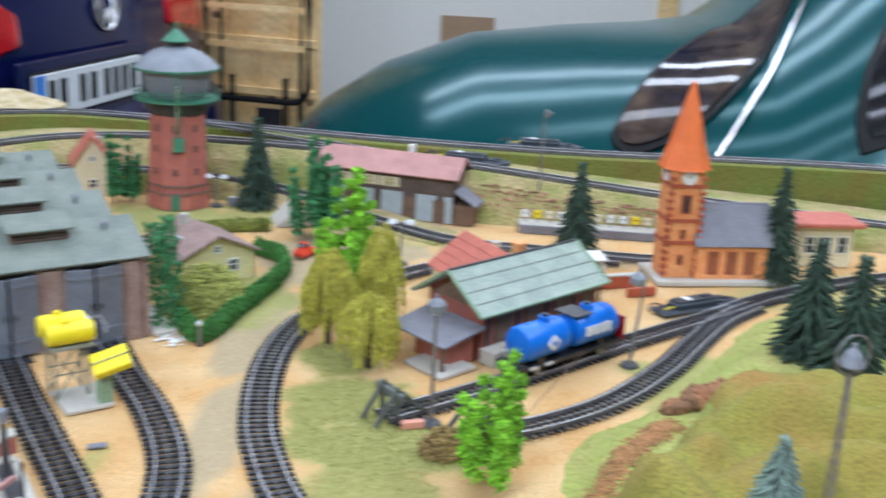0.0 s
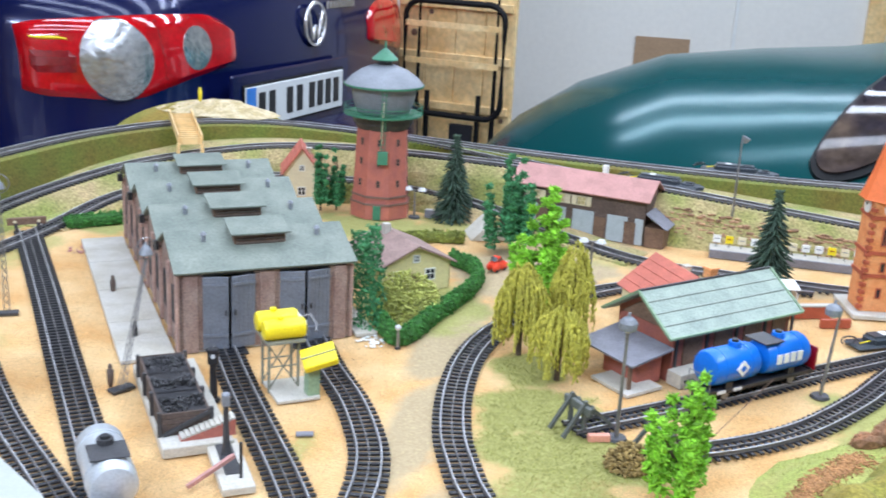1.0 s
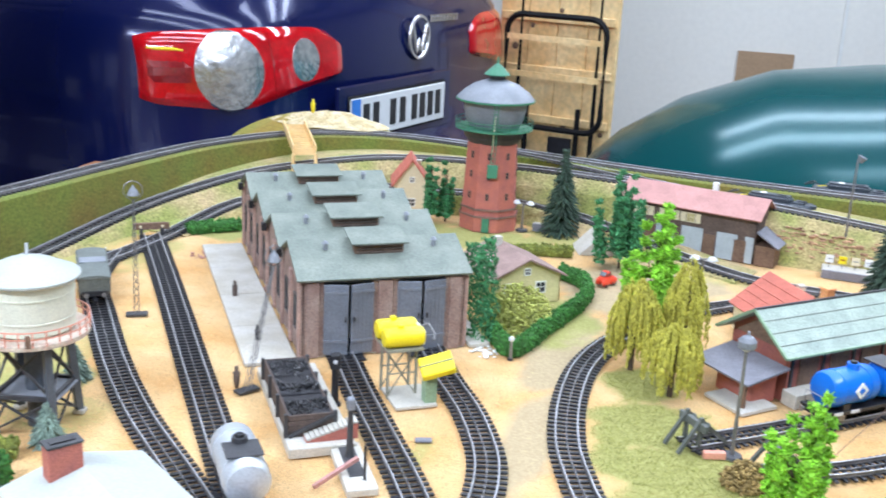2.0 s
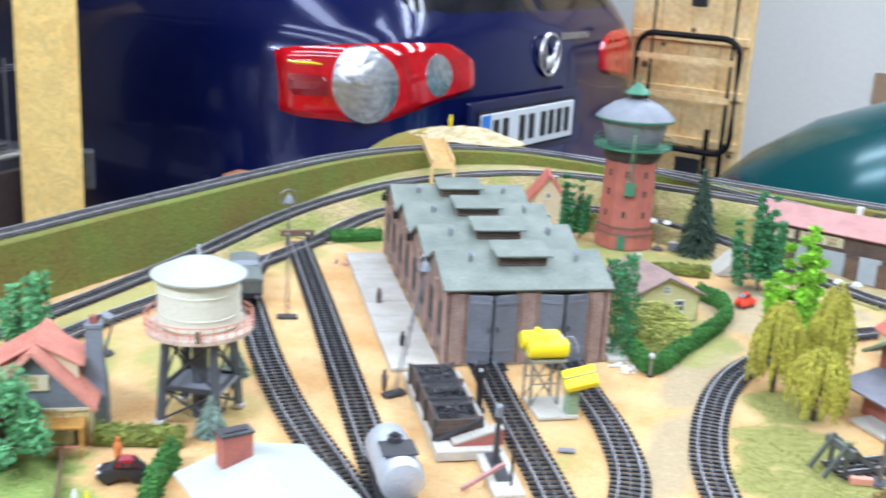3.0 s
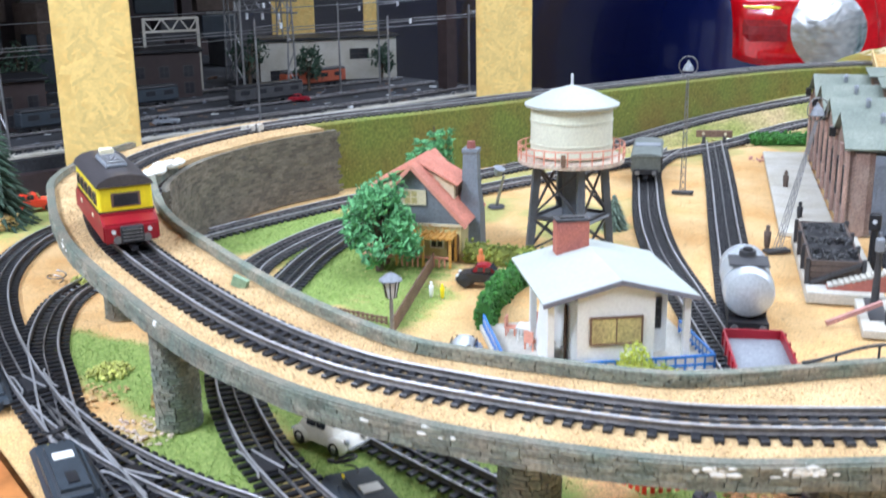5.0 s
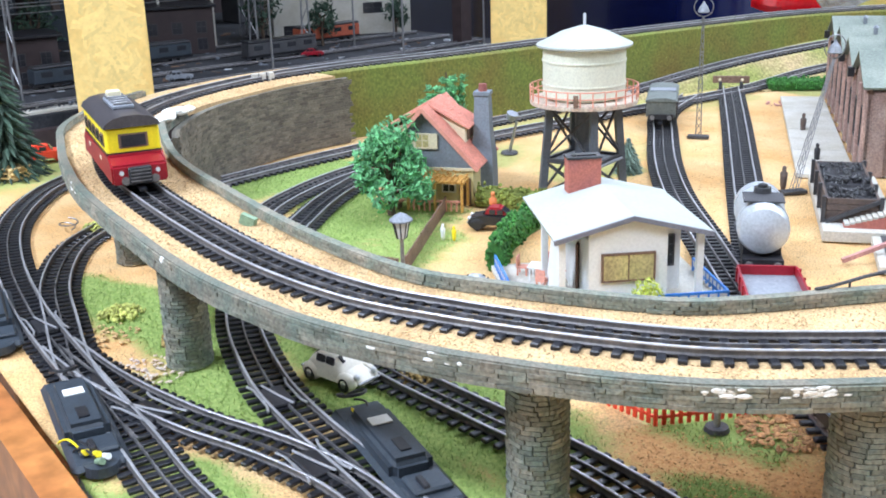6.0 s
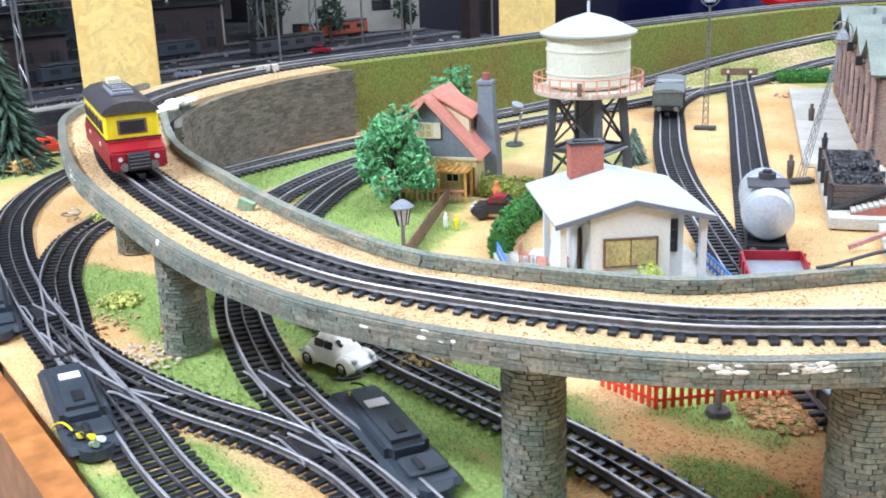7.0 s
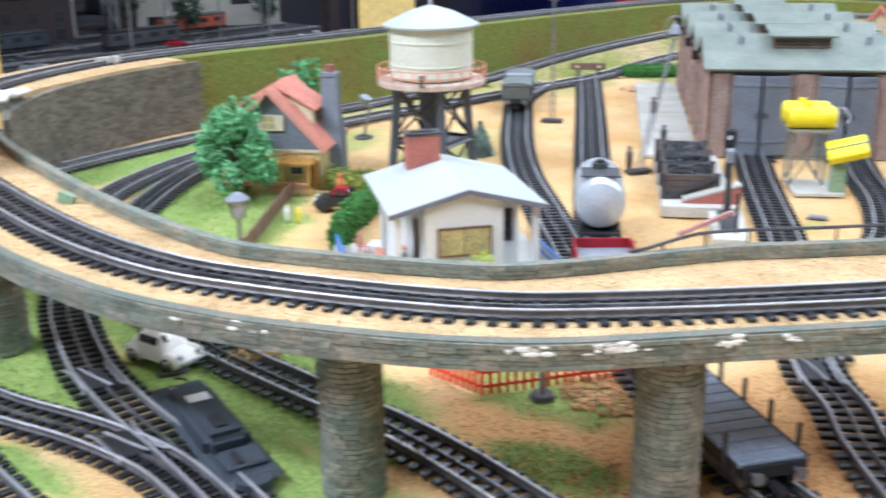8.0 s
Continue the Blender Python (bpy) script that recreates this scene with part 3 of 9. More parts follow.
# ---- viaduct and upper level ----
near = [i for i, p in enumerate(UPPER) if p.y < 0.66 and p.x < 0.3]
VIA = UPPER[near[0]:near[-1] + 1]
OUT_HALF = [(-0.72, 0.046), (-0.66, 0.041), (-0.55, 0.036), (-0.40, 0.036), (-0.25, 0.040), (-0.17, 0.046), (-0.117, 0.045), (-0.08, 0.043), (-0.037, 0.038), (0.05, 0.036)]
IN_HALF = [(-0.72, 0.040), (-0.585, 0.040), (-0.455, 0.043), (-0.29, 0.039), (-0.215, 0.034), (-0.151, 0.037), (-0.10, 0.039), (-0.067, 0.046), (-0.039, 0.055), (-0.015, 0.060), (0.033, 0.057), (0.075, 0.048), (0.124, 0.027), (0.20, 0.028)]


def table(rows, x):
    """Straight interpolation in a short table."""
    if x <= rows[0][0]:
        return rows[0][1]
    for (xa, a), (xb, b) in zip(rows, rows[1:]):
        if x <= xb:
            return a + (b - a) * (x - xa) / (xb - xa)
    return rows[-1][1]


def half(side, p):
    """Half the width of the deck on one side of the track (1: outer, -1: inner)."""
    if side > 0:
        return table(OUT_HALF, p.x) if p.y < 0.46 else 0.046
    return table(IN_HALF, p.x) if p.y < 0.40 or p.x > -0.3 else 0.040 + 0.010 * smooth(0.40, 0.52, p.y)


def edge_line(side, inset=0.0):
    """The rim of the deck on one side, at even steps."""
    pts = []
    for i, p in enumerate(VIA):
        h = heading(VIA, i)
        o = side * (half(side, p) - inset)
        pts.append(Vector((p.x - math.sin(h) * o, p.y + math.cos(h) * o, p.z)))
    for _ in range(6):
        pts = [pts[0]] + [(a + 2 * b + c) / 4 for a, b, c in zip(pts, pts[1:], pts[2:])] + [pts[-1]]
    out, left = [pts[0].copy()], 0.004
    for a, b in zip(pts, pts[1:]):
        seg = (b - a).length
        while seg >= left:
            a = a.lerp(b, left / seg)
            out.append(a.copy())
            seg, left = (b - a).length, 0.004
        left -= seg
    return out


RIM = {1: edge_line(1), -1: edge_line(-1)}
# the outer parapet stops where the sand shoulder begins
cut = next(i for i, p in enumerate(RIM[1]) if p.y > 0.465 and p.x < -0.5)
TOP = {1: 0.0058, -1: 0.0066}
viaduct = thing("viaduct", 0, 0, 0, 0, "curved grey stone viaduct with a sand-covered deck", "viaduct", kind="structure")
part("deck", sweep(VIA[::2], lambda i: [(-half(-1, VIA[2 * i]) + 0.002, 0), (half(1, VIA[2 * i]) - 0.002, 0), (half(1, VIA[2 * i]) - 0.002, -0.0046), (-half(-1, VIA[2 * i]) + 0.002, -0.0046)]), M_DECK, viaduct, "pale sand scatter over the deck")
PARAPET = {1: RIM[1][:cut], -1: [p for p in RIM[-1] if not (p.x < -0.66 and p.y > 0.45)]}
for side in (-1, 1):
    k = TOP[side]
    part("parapet", sweep(PARAPET[side][::2], [(-0.004 * side, -0.0048), (0, -0.0052), (0, k - 0.001), (-0.003 * side, k), (-0.004 * side, k - 0.001)]), M_MORTAR, viaduct, "grey painted stone parapet")

EMB = UPPER[near[-1]:]


embankment = tagged(part("embankment", sweep(EMB[::2] + [EMB[-1]], lambda i: [(-0.0335, -UPZ), (-0.028, -0.001), (-0.024, 0.0005), (0.019, 0.0005), (0.024, -UPZ - 0.05)]), M_EMBANK), "steep green and brown flocked railway embankment", "embankment", kind="structure")
k0 = next(i for i, p in enumerate(RAMP) if p.y > 1.05)
bm = sweep(RAMP[k0::2] + [RAMP[-1]], lambda i: [(-0.050 - 0.01 * min(1, i / 60), -0.08), (-0.036, -0.018), (-0.022, -0.0005), (0.022, -0.0005), (0.10, -0.001), (0.10, -0.09)])
up = [p for p in PATHS["inner_line"] if p.z > 0.0014]
tagged(part("ramp", sweep(up[::2] + [up[-1]], [(-0.034, -0.03), (-0.020, -0.0006), (0.020, -0.0006), (0.05, -0.001), (0.05, -0.03)]), M_SLOPE), "low flocked ramp under the inner track", "ramp", kind="structure")
tagged(part("ramp", bm, M_SLOPE), "sandy ramp that carries a track up to the rear level", "ramp", kind="structure")


# stone retaining wall under the upper track at the left end
wa = next(i for i, p in enumerate(UPPER) if p.x < -0.66)
wb = next(i for i, p in enumerate(UPPER) if i > wa and p.y > 0.676)
WALL = UPPER[wa:wb]
retaining = thing("retaining_wall", 0, 0, 0, 0, "dark layered stone retaining wall under the upper track", "retaining wall", kind="structure")
part("wall_core", sweep(WALL[::2] + [WALL[-1]], [(-0.0495, -UPZ), (-0.045, -UPZ), (-0.045, -0.003), (-0.0495, -0.003)]), M_MORTAR, retaining)
STONE = unit_mesh(box(BM(), 1, 1, 1, bevel=0.05), "stone")
STONE.materials.append(M_STONE)


def course_stones(path, side, z0, z1, h, lmin, lmax, depth, start=0.0):
    """Places of stones in rows along one side of a line."""
    out = []
    total = (len(path) - 2) * 0.004
    rows = max(1, round((z1 - z0) / h))
    h = (z1 - z0) / rows
    for k in range(rows):
        s = rnd(0, lmax)
        while s < total:
            ll = rnd(lmin, lmax)
            f = min((s + ll / 2) / 0.004, len(path) - 1.01)
            i = int(f)
            p = path[i].lerp(path[i + 1], f - i)
            a = heading(path, i)
            m = Matrix.Translation((p.x - math.sin(a) * side, p.y + math.cos(a) * side, p.z + z0 + k * h + 0.0002)) @ Matrix.Rotation(a, 4, "Z")
            out.append((m @ Matrix.Diagonal((ll - 0.0003, depth * rnd(0.7, 1.3), h * rnd(0.88, 0.99), 1))))
            s += ll
    return out


ms = course_stones(WALL, -0.0500, -UPZ, -0.003, 0.0026, 0.005, 0.014, 0.0024)
swarm("stonework", STONE, ms, M_WALLST, retaining)["kind"] = "stuff"

# stones of the parapets
ms = course_stones(PARAPET[1], 0.0002, -0.0052, TOP[1] - 0.0008, 0.0021, 0.004, 0.017, 0.0018)
near_st = [m for m in ms if m.translation.y < 0.43 and -0.36 < m.translation.x < 0.03]
keep = set(id(m) for m in near_st[:300])
for m in near_st[:300]:
    ob = new("stone", STONE)
    ob.parent, ob.matrix_basis = viaduct, m
rest = [m for m in ms if id(m) not in keep]
rest += course_stones(PARAPET[-1], -0.0002, -0.0052, TOP[-1] - 0.0008, 0.0021, 0.004, 0.017, 0.0018)
rest += course_stones(PARAPET[-1], 0.0042, 0.0004, TOP[-1] - 0.0008, 0.0021, 0.004, 0.014, 0.0014)
rest += course_stones(PARAPET[1], -0.0042, 0.0004, TOP[1] - 0.0010, 0.0021, 0.004, 0.014, 0.0014)
swarm("stonework", STONE, rest, M_STONE, viaduct)["kind"] = "stuff"
for side in (-1, 1):
    k = TOP[side]
    part("coping", sweep(PARAPET[side][::2], [(side * 0.0004, k - 0.0010), (side * 0.0004, k), (side * -0.0046, k), (side * -0.0046, k - 0.0010)]), M_STONE, viaduct, "worn grey coping of the parapet")

# patches of chipped white plaster on the parapet
CHIP = unit_mesh(ball(BM(), 1, sub=1), "chip")


def chips(path, side, px, py, ln, n, big=1.0, lo=-0.0006, drop=0.0036):
    i = min(range(len(path)), key=lambda k: (path[k].x - px) ** 2 + (path[k].y - py) ** 2)
    ms = []
    for _ in range(n):
        f = min(max(i + random.gauss(0, ln / 0.004 / 3), 1), len(path) - 2.01)
        k = int(f)
        p = path[k].lerp(path[k + 1], f - k)
        a = heading(path, k)
        o = side * rnd(lo, 0.0012)
        ms.append(Matrix.Translation((p.x - math.sin(a) * o, p.y + math.cos(a) * o, p.z + TOP[side] - 0.0010 - drop * random.random())) @ Matrix.Rotation(a, 4, "Z") @ Matrix.Diagonal((big * rnd(0.0008, 0.0034), big * rnd(0.0004, 0.0008), big * rnd(0.0004, 0.0012), 1)))
    swarm("plaster_chip", CHIP, ms, M_WHITE, viaduct, "chipped white plaster patch")


for px, py, ln, n in ((-0.040, 0.325, 0.016, 120), (-0.066, 0.305, 0.010, 50), (-0.010, 0.354, 0.007, 40), (0.000, 0.372, 0.006, 16), (-0.340, 0.240, 0.006, 12), (-0.52, 0.268, 0.012, 20), (-0.16, 0.24, 0.03, 10)):
    chips(PARAPET[1], 1, px, py, ln, n)
chips(PARAPET[-1], -1, -0.694, 0.418, 0.026, 160, 2.4, -0.0080, 0.002)
bm = BM()
for k in range(26):
    f = k / 25
    s = rnd(0.0035, 0.0070)
    ball(bm, s, -0.676 - 0.036 * f + rnd(-0.004, 0.004), 0.396 + 0.050 * f + rnd(-0.004, 0.004), UPZ + 0.0040 + rnd(0, 0.0035), rnd(0.8, 1.5), rnd(0.7, 1.2), rnd(0.4, 0.6), 2)
for v in bm.verts:
    v.co.z += 0.0010 * noise.noise(v.co * 260)
part("plaster_lump", bm, M_WHITE, viaduct, "rough lump of white plaster at the parapet end")


# thin iron railing on the inner parapet
guard = thing("parapet_railing", 0, 0, 0, 0, "thin dark iron railing along the top of the inner parapet", "railing")
line_in = [p for p in PARAPET[-1] if -0.088 < p.x < 0.065 and p.y > 0.385]
line_in.sort(key=lambda p: p.x)
tops = [Vector((p.x, p.y, p.z + TOP[-1] + 0.0005 + 0.0055 * smooth(0, 9, k))) for k, p in enumerate(line_in)]
part("handrail", tube(BM(), tops[::2], 0.0008, 6), M_DARK, guard)
for k in range(4, len(tops), 5):
    p = tops[k]
    part("baluster", rod(BM(), (p.x, p.y, line_in[k].z + TOP[-1] - 0.001), p, 0.0006, 5), M_DARK, guard)


def pillar(x, y, singles):
    r = thing("viaduct_pillar", x, y, 0, rnd(0, 360), "round grey stone pillar under the viaduct", "pillar", "viaduct pillars")
    H = UPZ - 0.0035
    part("pillar_core", lathe(BM(), [(0.0122, 0), (0.0118, 0.008), (0.0116, H)], 24), M_MORTAR, r)
    ms = []
    rows = 32
    for k in range(rows):
        z = H * k / rows
        rad = 0.0122 + 0.0003 * max(0, 1 - z / 0.008)
        a = rnd(0, 1)
        end = a + 2 * math.pi
        while a < end:
            da = min(rnd(0.34, 0.72), end - a)
            m = Matrix.Rotation(a + da / 2, 4, "Z") @ Matrix.Translation((rad - 0.0004, 0, z + 0.0001))
            ms.append(m @ Matrix.Diagonal((0.0016 * rnd(0.8, 1.3), da * rad - 0.0004, H / rows * rnd(0.82, 0.94), 1)))
            a += da
    for m in ms[:singles]:
        ob = new("stone", STONE)
        ob.parent, ob.matrix_basis = r, m
    if len(ms) > singles:
        swarm("stonework", STONE, ms[singles:], M_STONE, r)["kind"] = "stuff"


for k, (px, py) in enumerate(((-0.134, 0.281), (-0.034, 0.352), (-0.380, 0.256), (-0.575, 0.318), (0.075, 0.500))):
    pillar(px, py, 300 if k < 2 else 0)

track(UPPER, "dark three-rail track round the upper level and viaduct", 300, 0.085)
track(spline([(-0.46, 1.668, UPZ), (-0.36, 1.652, UPZ), (-0.26, 1.625, 0.0715), (-0.15, 1.585, 0.069), (-0.05, 1.540, 0.067), (0.06, 1.502, 0.065)]), "dark three-rail crossover at the rear of the layout")
track(RAMP, "dark three-rail track climbing behind the engine shed")
for key, path in PATHS.items():
    track(path, "three-rail model track with black sleepers on the sand")

# ---- loose scatter on deck and ground ----
GRAIN = unit_mesh(box(BM(), 1, 0.5, 0.35, bevel=0.1), "grain")


def grains(name, places, material, label, parent=None, s0=0.0005, s1=0.0013):
    ms = []
    for x, y, z in places:
        s = rnd(s0, s1)
        ms.append(Matrix.Translation((x, y, z)) @ Euler((rnd(-0.5, 0.5), rnd(-0.5, 0.5), rnd(0, 6.28))).to_matrix().to_4x4() @ Matrix.Scale(s, 4))
    ob = swarm(name, GRAIN, ms, material, parent)
    ob["kind"] = "stuff"
    if parent is None:
        tagged(ob, label, "scatter", "loose scatter")
    return ob


M_GRAIN = mat("sawdust_grain", (0.66, 0.465, 0.245), 0.9, var=0.15, scale=60, bump=0.1, island=0.45)
M_SOIL = mat("brown_soil_grain", (0.64, 0.36, 0.15), 0.9, var=0.2, scale=60, bump=0.1, island=0.5)
pl = []
for _ in range(16000):
    f = random.random() * (len(VIA) - 2)
    k = int(f)
    p = VIA[k].lerp(VIA[k + 1], f - k)
    a = heading(VIA, k)
    sd = random.choice((-1, 1))
    o = sd * rnd(0.0155, half(sd, p) - 0.004)
    pl.append((p.x - math.sin(a) * o, p.y + math.cos(a) * o, p.z + 0.0001))
grains("sawdust", pl, M_GRAIN, "pale sawdust grains over the viaduct deck")
pl = [(rnd(-0.55, -0.10), rnd(0.50, 1.15), 0.0002) for _ in range(9000)]
grains("sand_grain_field", pl, M_GRAIN, "pale sawdust grains over the yard")
pl = [(x, y, 0.0002) for x, y in ((rnd(-0.62, 0.08), rnd(0.17, 0.47)) for _ in range(14000)) if patch(GREENS, x, y) < 0.4 and patch(BROWNS, x, y) < 0.4]
grains("sand_grain_field", pl[:5000], M_GRAIN, "pale sawdust grains round the front tracks")
pl = [(x, y, 0.0002) for x, y in ((rnd(-0.20, 0.08), rnd(0.28, 0.50)) for _ in range(12000)) if patch(BROWNS, x, y) > 0.35]
grains("soil_grain_field", pl[:5000], M_SOIL, "brown soil crumbs under the viaduct")

BLADE = unit_mesh(cyl(BM(), 0.12, 0.02, 1.0, seg=3, caps=False), "blade")
M_BLADE = mat("grass_blade", (0.25, 0.37, 0.09), 0.85, var=0.2, scale=60, bump=0.0, island=0.4)
M_BLADEO = mat("olive_grass_blade", (0.36, 0.36, 0.10), 0.85, var=0.2, scale=60, bump=0.0, island=0.35)


# flock fibres over the face and along the shoulder of the embankment;
# pale ones crowd the top, which puts its brighter light into colour
ms = []
for _ in range(7000):
    f = random.random() * (len(EMB) - 2)
    k = int(f)
    p, a = EMB[k].lerp(EMB[k + 1], f - k), heading(EMB, k)
    t = random.random() ** 2.2
    o = -0.0262 - 0.0068 * t - rnd(0, 0.0008)
    ms.append(Matrix.Translation((p.x - math.sin(a) * o, p.y + math.cos(a) * o, p.z - 0.0010 - (UPZ - 0.002) * t)) @ Matrix.Rotation(a, 4, "Z") @ Euler((rnd(0.2, 1.4), rnd(-0.6, 0.6), 0)).to_matrix().to_4x4() @ Matrix.Scale(rnd(0.0014, 0.0034), 4))
tagged(swarm("grass", BLADE, ms, M_BLADEO), "yellow-green flock fibres on the railway embankment", "grass", "", "stuff")


def lawn(x0, x1, y0, y1, n, material, label):
    ms = []
    while len(ms) < n:
        x, y = rnd(x0, x1), rnd(y0, y1)
        w = patch(GREENS, x, y)
        if w < 0.45 or random.random() > w:
            continue
        ms.append(Matrix.Translation((x, y, -0.0003)) @ Euler((rnd(-0.6, 0.6), rnd(-0.6, 0.6), 0)).to_matrix().to_4x4() @ Matrix.Scale(rnd(0.0009, 0.0023), 4))
    tagged(swarm("grass", BLADE, ms, material), label, "grass", "", "stuff")


lawn(-0.72, 0.12, 0.15, 0.62, 26000, M_BLADE, "short green flock fibres on the lawns")
lawn(-0.04, 0.14, 0.68, 1.02, 9000, M_BLADEO, "short olive flock fibres by the willows")
lawn(-0.08, 0.16, 0.72, 1.0, 4000, M_BLADEO, "short olive flock fibres by the willows")

# ---- buildings ----
def window(parent, x, y, z, w, h, rz=0, frame_mat=None, pane=None, bars=1, rows=1, thick=0.0012):
    """A window set on a wall at x, y, z (its lower middle), that faces its local -y."""
    frame_mat, pane = frame_mat or M_CREAM, pane or M_PANE
    f = thick
    m = pose(x, y, z, 0, 0, rz)
    b = BM()
    loops = []
    for yy, d in ((-0.0008, 0), (-0.0008, f), (0.0008, f), (0.0008, 0)):
        loops.append([b.verts.new((px, yy, pz)) for px, pz in ((-w / 2 + d, d), (w / 2 - d, d), (w / 2 - d, h - d), (-w / 2 + d, h - d))])
    for k in range(4):
        for i in range(4):
            b.faces.new((loops[k][i], loops[k][(i + 1) % 4], loops[(k + 1) % 4][(i + 1) % 4], loops[(k + 1) % 4][i]))
    b.transform(m)
    win = part("window", b, frame_mat, parent)
    part("pane", pane_mesh(w, h, f, m), pane, win)
    for i in range(bars):
        b = box(BM(), f * 0.6, 0.0014, h - 2 * f, -w / 2 + w * (i + 1) / (bars + 1), 0, f)
        b.transform(m)
        part("glazing_bar", b, frame_mat, win)
    for i in range(rows):
        b = box(BM(), w - 2 * f, 0.0012, f * 0.6, 0, 0, h * (i + 1) / (rows + 1))
        b.transform(m)
        part("glazing_bar", b, frame_mat, win)
    return win


def pane_mesh(w, h, f, m):
    b = box(BM(), w - f, 0.0008, h - f, 0, 0, f / 2)
    b.transform(m)
    return b


def gable_walls(w, d, eave, ridge, t=0.002):
    """Four walls with two gables over a floor from 0,0 to w,d; the ridge runs along y."""
    b = BM()
    for y in (0, d - t):
        prism(b, [(0, 0), (w, 0), (w, eave), (w / 2, ridge), (0, eave)], t, Matrix.Translation((0, y, 0)))
    box(b, t, d, eave, t / 2, d / 2, 0)
    box(b, t, d, eave, w - t / 2, d / 2, 0)
    return b


def gable_roof(parent, w, d, eave, ridge, over, material, thick=0.002, label="", ribs=0, rib_mat=None, y0=0.0):
    """Two roof slopes with overhang over a floor from 0,0 to w,d."""
    k = (ridge - eave) / (w / 2)
    out = []
    for s in (0, 1):
        xe = -over if s == 0 else w + over
        ze = eave - k * over
        a = [(w / 2, y0 - over, ridge + thick), (w / 2, d + over, ridge + thick), (xe, d + over, ze + thick), (xe, y0 - over, ze + thick)]
        if s:
            a = a[::-1]
        roof = part("roof", plate(BM(), a, thick), material, parent, label)
        out.append(roof)
        for i in range(1, ribs):
            f = i / ribs
            p, q = Vector(a[0]).lerp(Vector(a[3]), f), Vector(a[1]).lerp(Vector(a[2]), f)
            part("roof_seam", beam(BM(), p, q, 0.0008, 0.0012), material, roof)
    return out


# engine shed
def engine_shed():
    r = thing("engine_shed", -0.317, 0.885, 0, 33.9, "brown brick engine shed with grey-green felt roof and open grey doors", "engine shed")
    W, D, E, R, N = 0.165, 0.40, 0.080, 0.022, 4
    bay = D / N
    t = 0.003
    # side walls with a gable for each bay
    outline = [(0, 0), (D, 0)]
    for i in range(N, 0, -1):
        outline += [(i * bay, E), ((i - 0.45) * bay, E + R)]
    outline.append((0, E))
    turn = Matrix.Rotation(radians(90), 4, "Z")
    for x in (t, W):
        part("side_wall", prism(BM(), outline, t, Matrix.Translation((x, 0, 0)) @ turn), M_SHEDW, r)
    part("rear_wall", box(BM(), W - 2 * t, t, E, W / 2, D - t / 2, 0), M_BRICKB, r)
    part("floor", box(BM(), W, D, 0.0015, W / 2, D / 2, 0), M_CONC, r)
    # front: posts and lintel
    for x, w in ((0.011, 0.022), (W / 2, 0.026), (W - 0.011, 0.022)):
        part("front_pillar", box(BM(), w, 0.006, E - 0.004, x, 0.003, 0, bevel=0.0005), M_SHEDW, r)
        part("pillar_strip", box(BM(), w * 0.55, 0.002, E - 0.004, x, -0.001, 0, bevel=0.0003), M_SHEDW, r)
    part("lintel", box(BM(), W, 0.006, 0.006, W / 2, 0.004, E - 0.006), M_DARK, r)
    for cx in (0.046, 0.119):
        for s in (-1, 1):
            lx = cx + s * 0.0245
            a = s * 12
            b = box(BM(), 0.0235, 0.002, E - 0.009, -s * 0.0118, 0, 0, bevel=0.0003)
            for zz in (0.012, 0.062):
                box(b, 0.0235, 0.0012, 0.003, -s * 0.0118, -0.0014, zz)
            for k in range(-2, 3):
                box(b, 0.0006, 0.0008, E - 0.010, -s * 0.0118 + k * 0.0045, -0.0012, 0)
            b.transform(pose(lx, -0.001, 0.003, 0, 0, a))
            door = part("door", b, M_GREYD, r, "slate grey wooden door leaf")
            h = box(BM(), 0.0012, 0.002, 0.005, -s * 0.021, -0.0022, 0.034)
            h.transform(pose(lx, -0.001, 0.003, 0, 0, a))
            part("handle", h, M_BLACK, door)
    # pilasters and windows on both sides
    for i in range(N * 2 + 1):
        y = min(D - 0.004, max(0.004, i * bay / 2))
        for x in (-0.0015, W + 0.0015):
            part("pilaster", box(BM(), 0.003, 0.008, E - 0.004, x, y, 0, bevel=0.0004), M_SHEDP, r)
    for i in range(N * 2):
        for x, rz in ((-0.0006, -90), (W + 0.0006, 90)):
            window(r, x, (i + 0.5) * bay / 2, 0.022, 0.018, 0.036, rz, M_DARK, M_PANE, 2, 3)
    # roofs
    ov = 0.005
    for i in range(N):
        y0, y1, yr = i * bay, (i + 1) * bay, (i + 0.55) * bay
        f = -ov if i == 0 else 0
        zf = E + (R / (0.55 * bay)) * f
        b = plate(BM(), [(-ov, y0 + f, zf + 0.002), (W + ov, y0 + f, zf + 0.002), (W + ov, yr, E + R + 0.002), (-ov, yr, E + R + 0.002)], 0.002)
        part("roof", b, M_ROOFG, r)
        b = plate(BM(), [(-ov, yr, E + R + 0.002), (W + ov, yr, E + R + 0.002), (W + ov, y1, E + 0.002), (-ov, y1, E + 0.002)], 0.002)
        part("roof", b, M_ROOFG, r)
        # louvred ventilator on the front slope
        yd, wd = y0 + 0.030, 0.050
        zd = E + R * (yd - y0) / (0.55 * bay)
        b = BM()
        box(b, wd, 0.024, 0.016, W / 2, yd + 0.012, zd - 0.002)
        vent = part("ventilator", b, M_WOOD, r, "brown louvred roof ventilator")
        for k in range(3):
            part("slat", box(BM(), wd - 0.004, 0.0012, 0.0022, W / 2, yd - 0.0006, zd + 0.002 + k * 0.0036, 25), M_PLANK, vent)
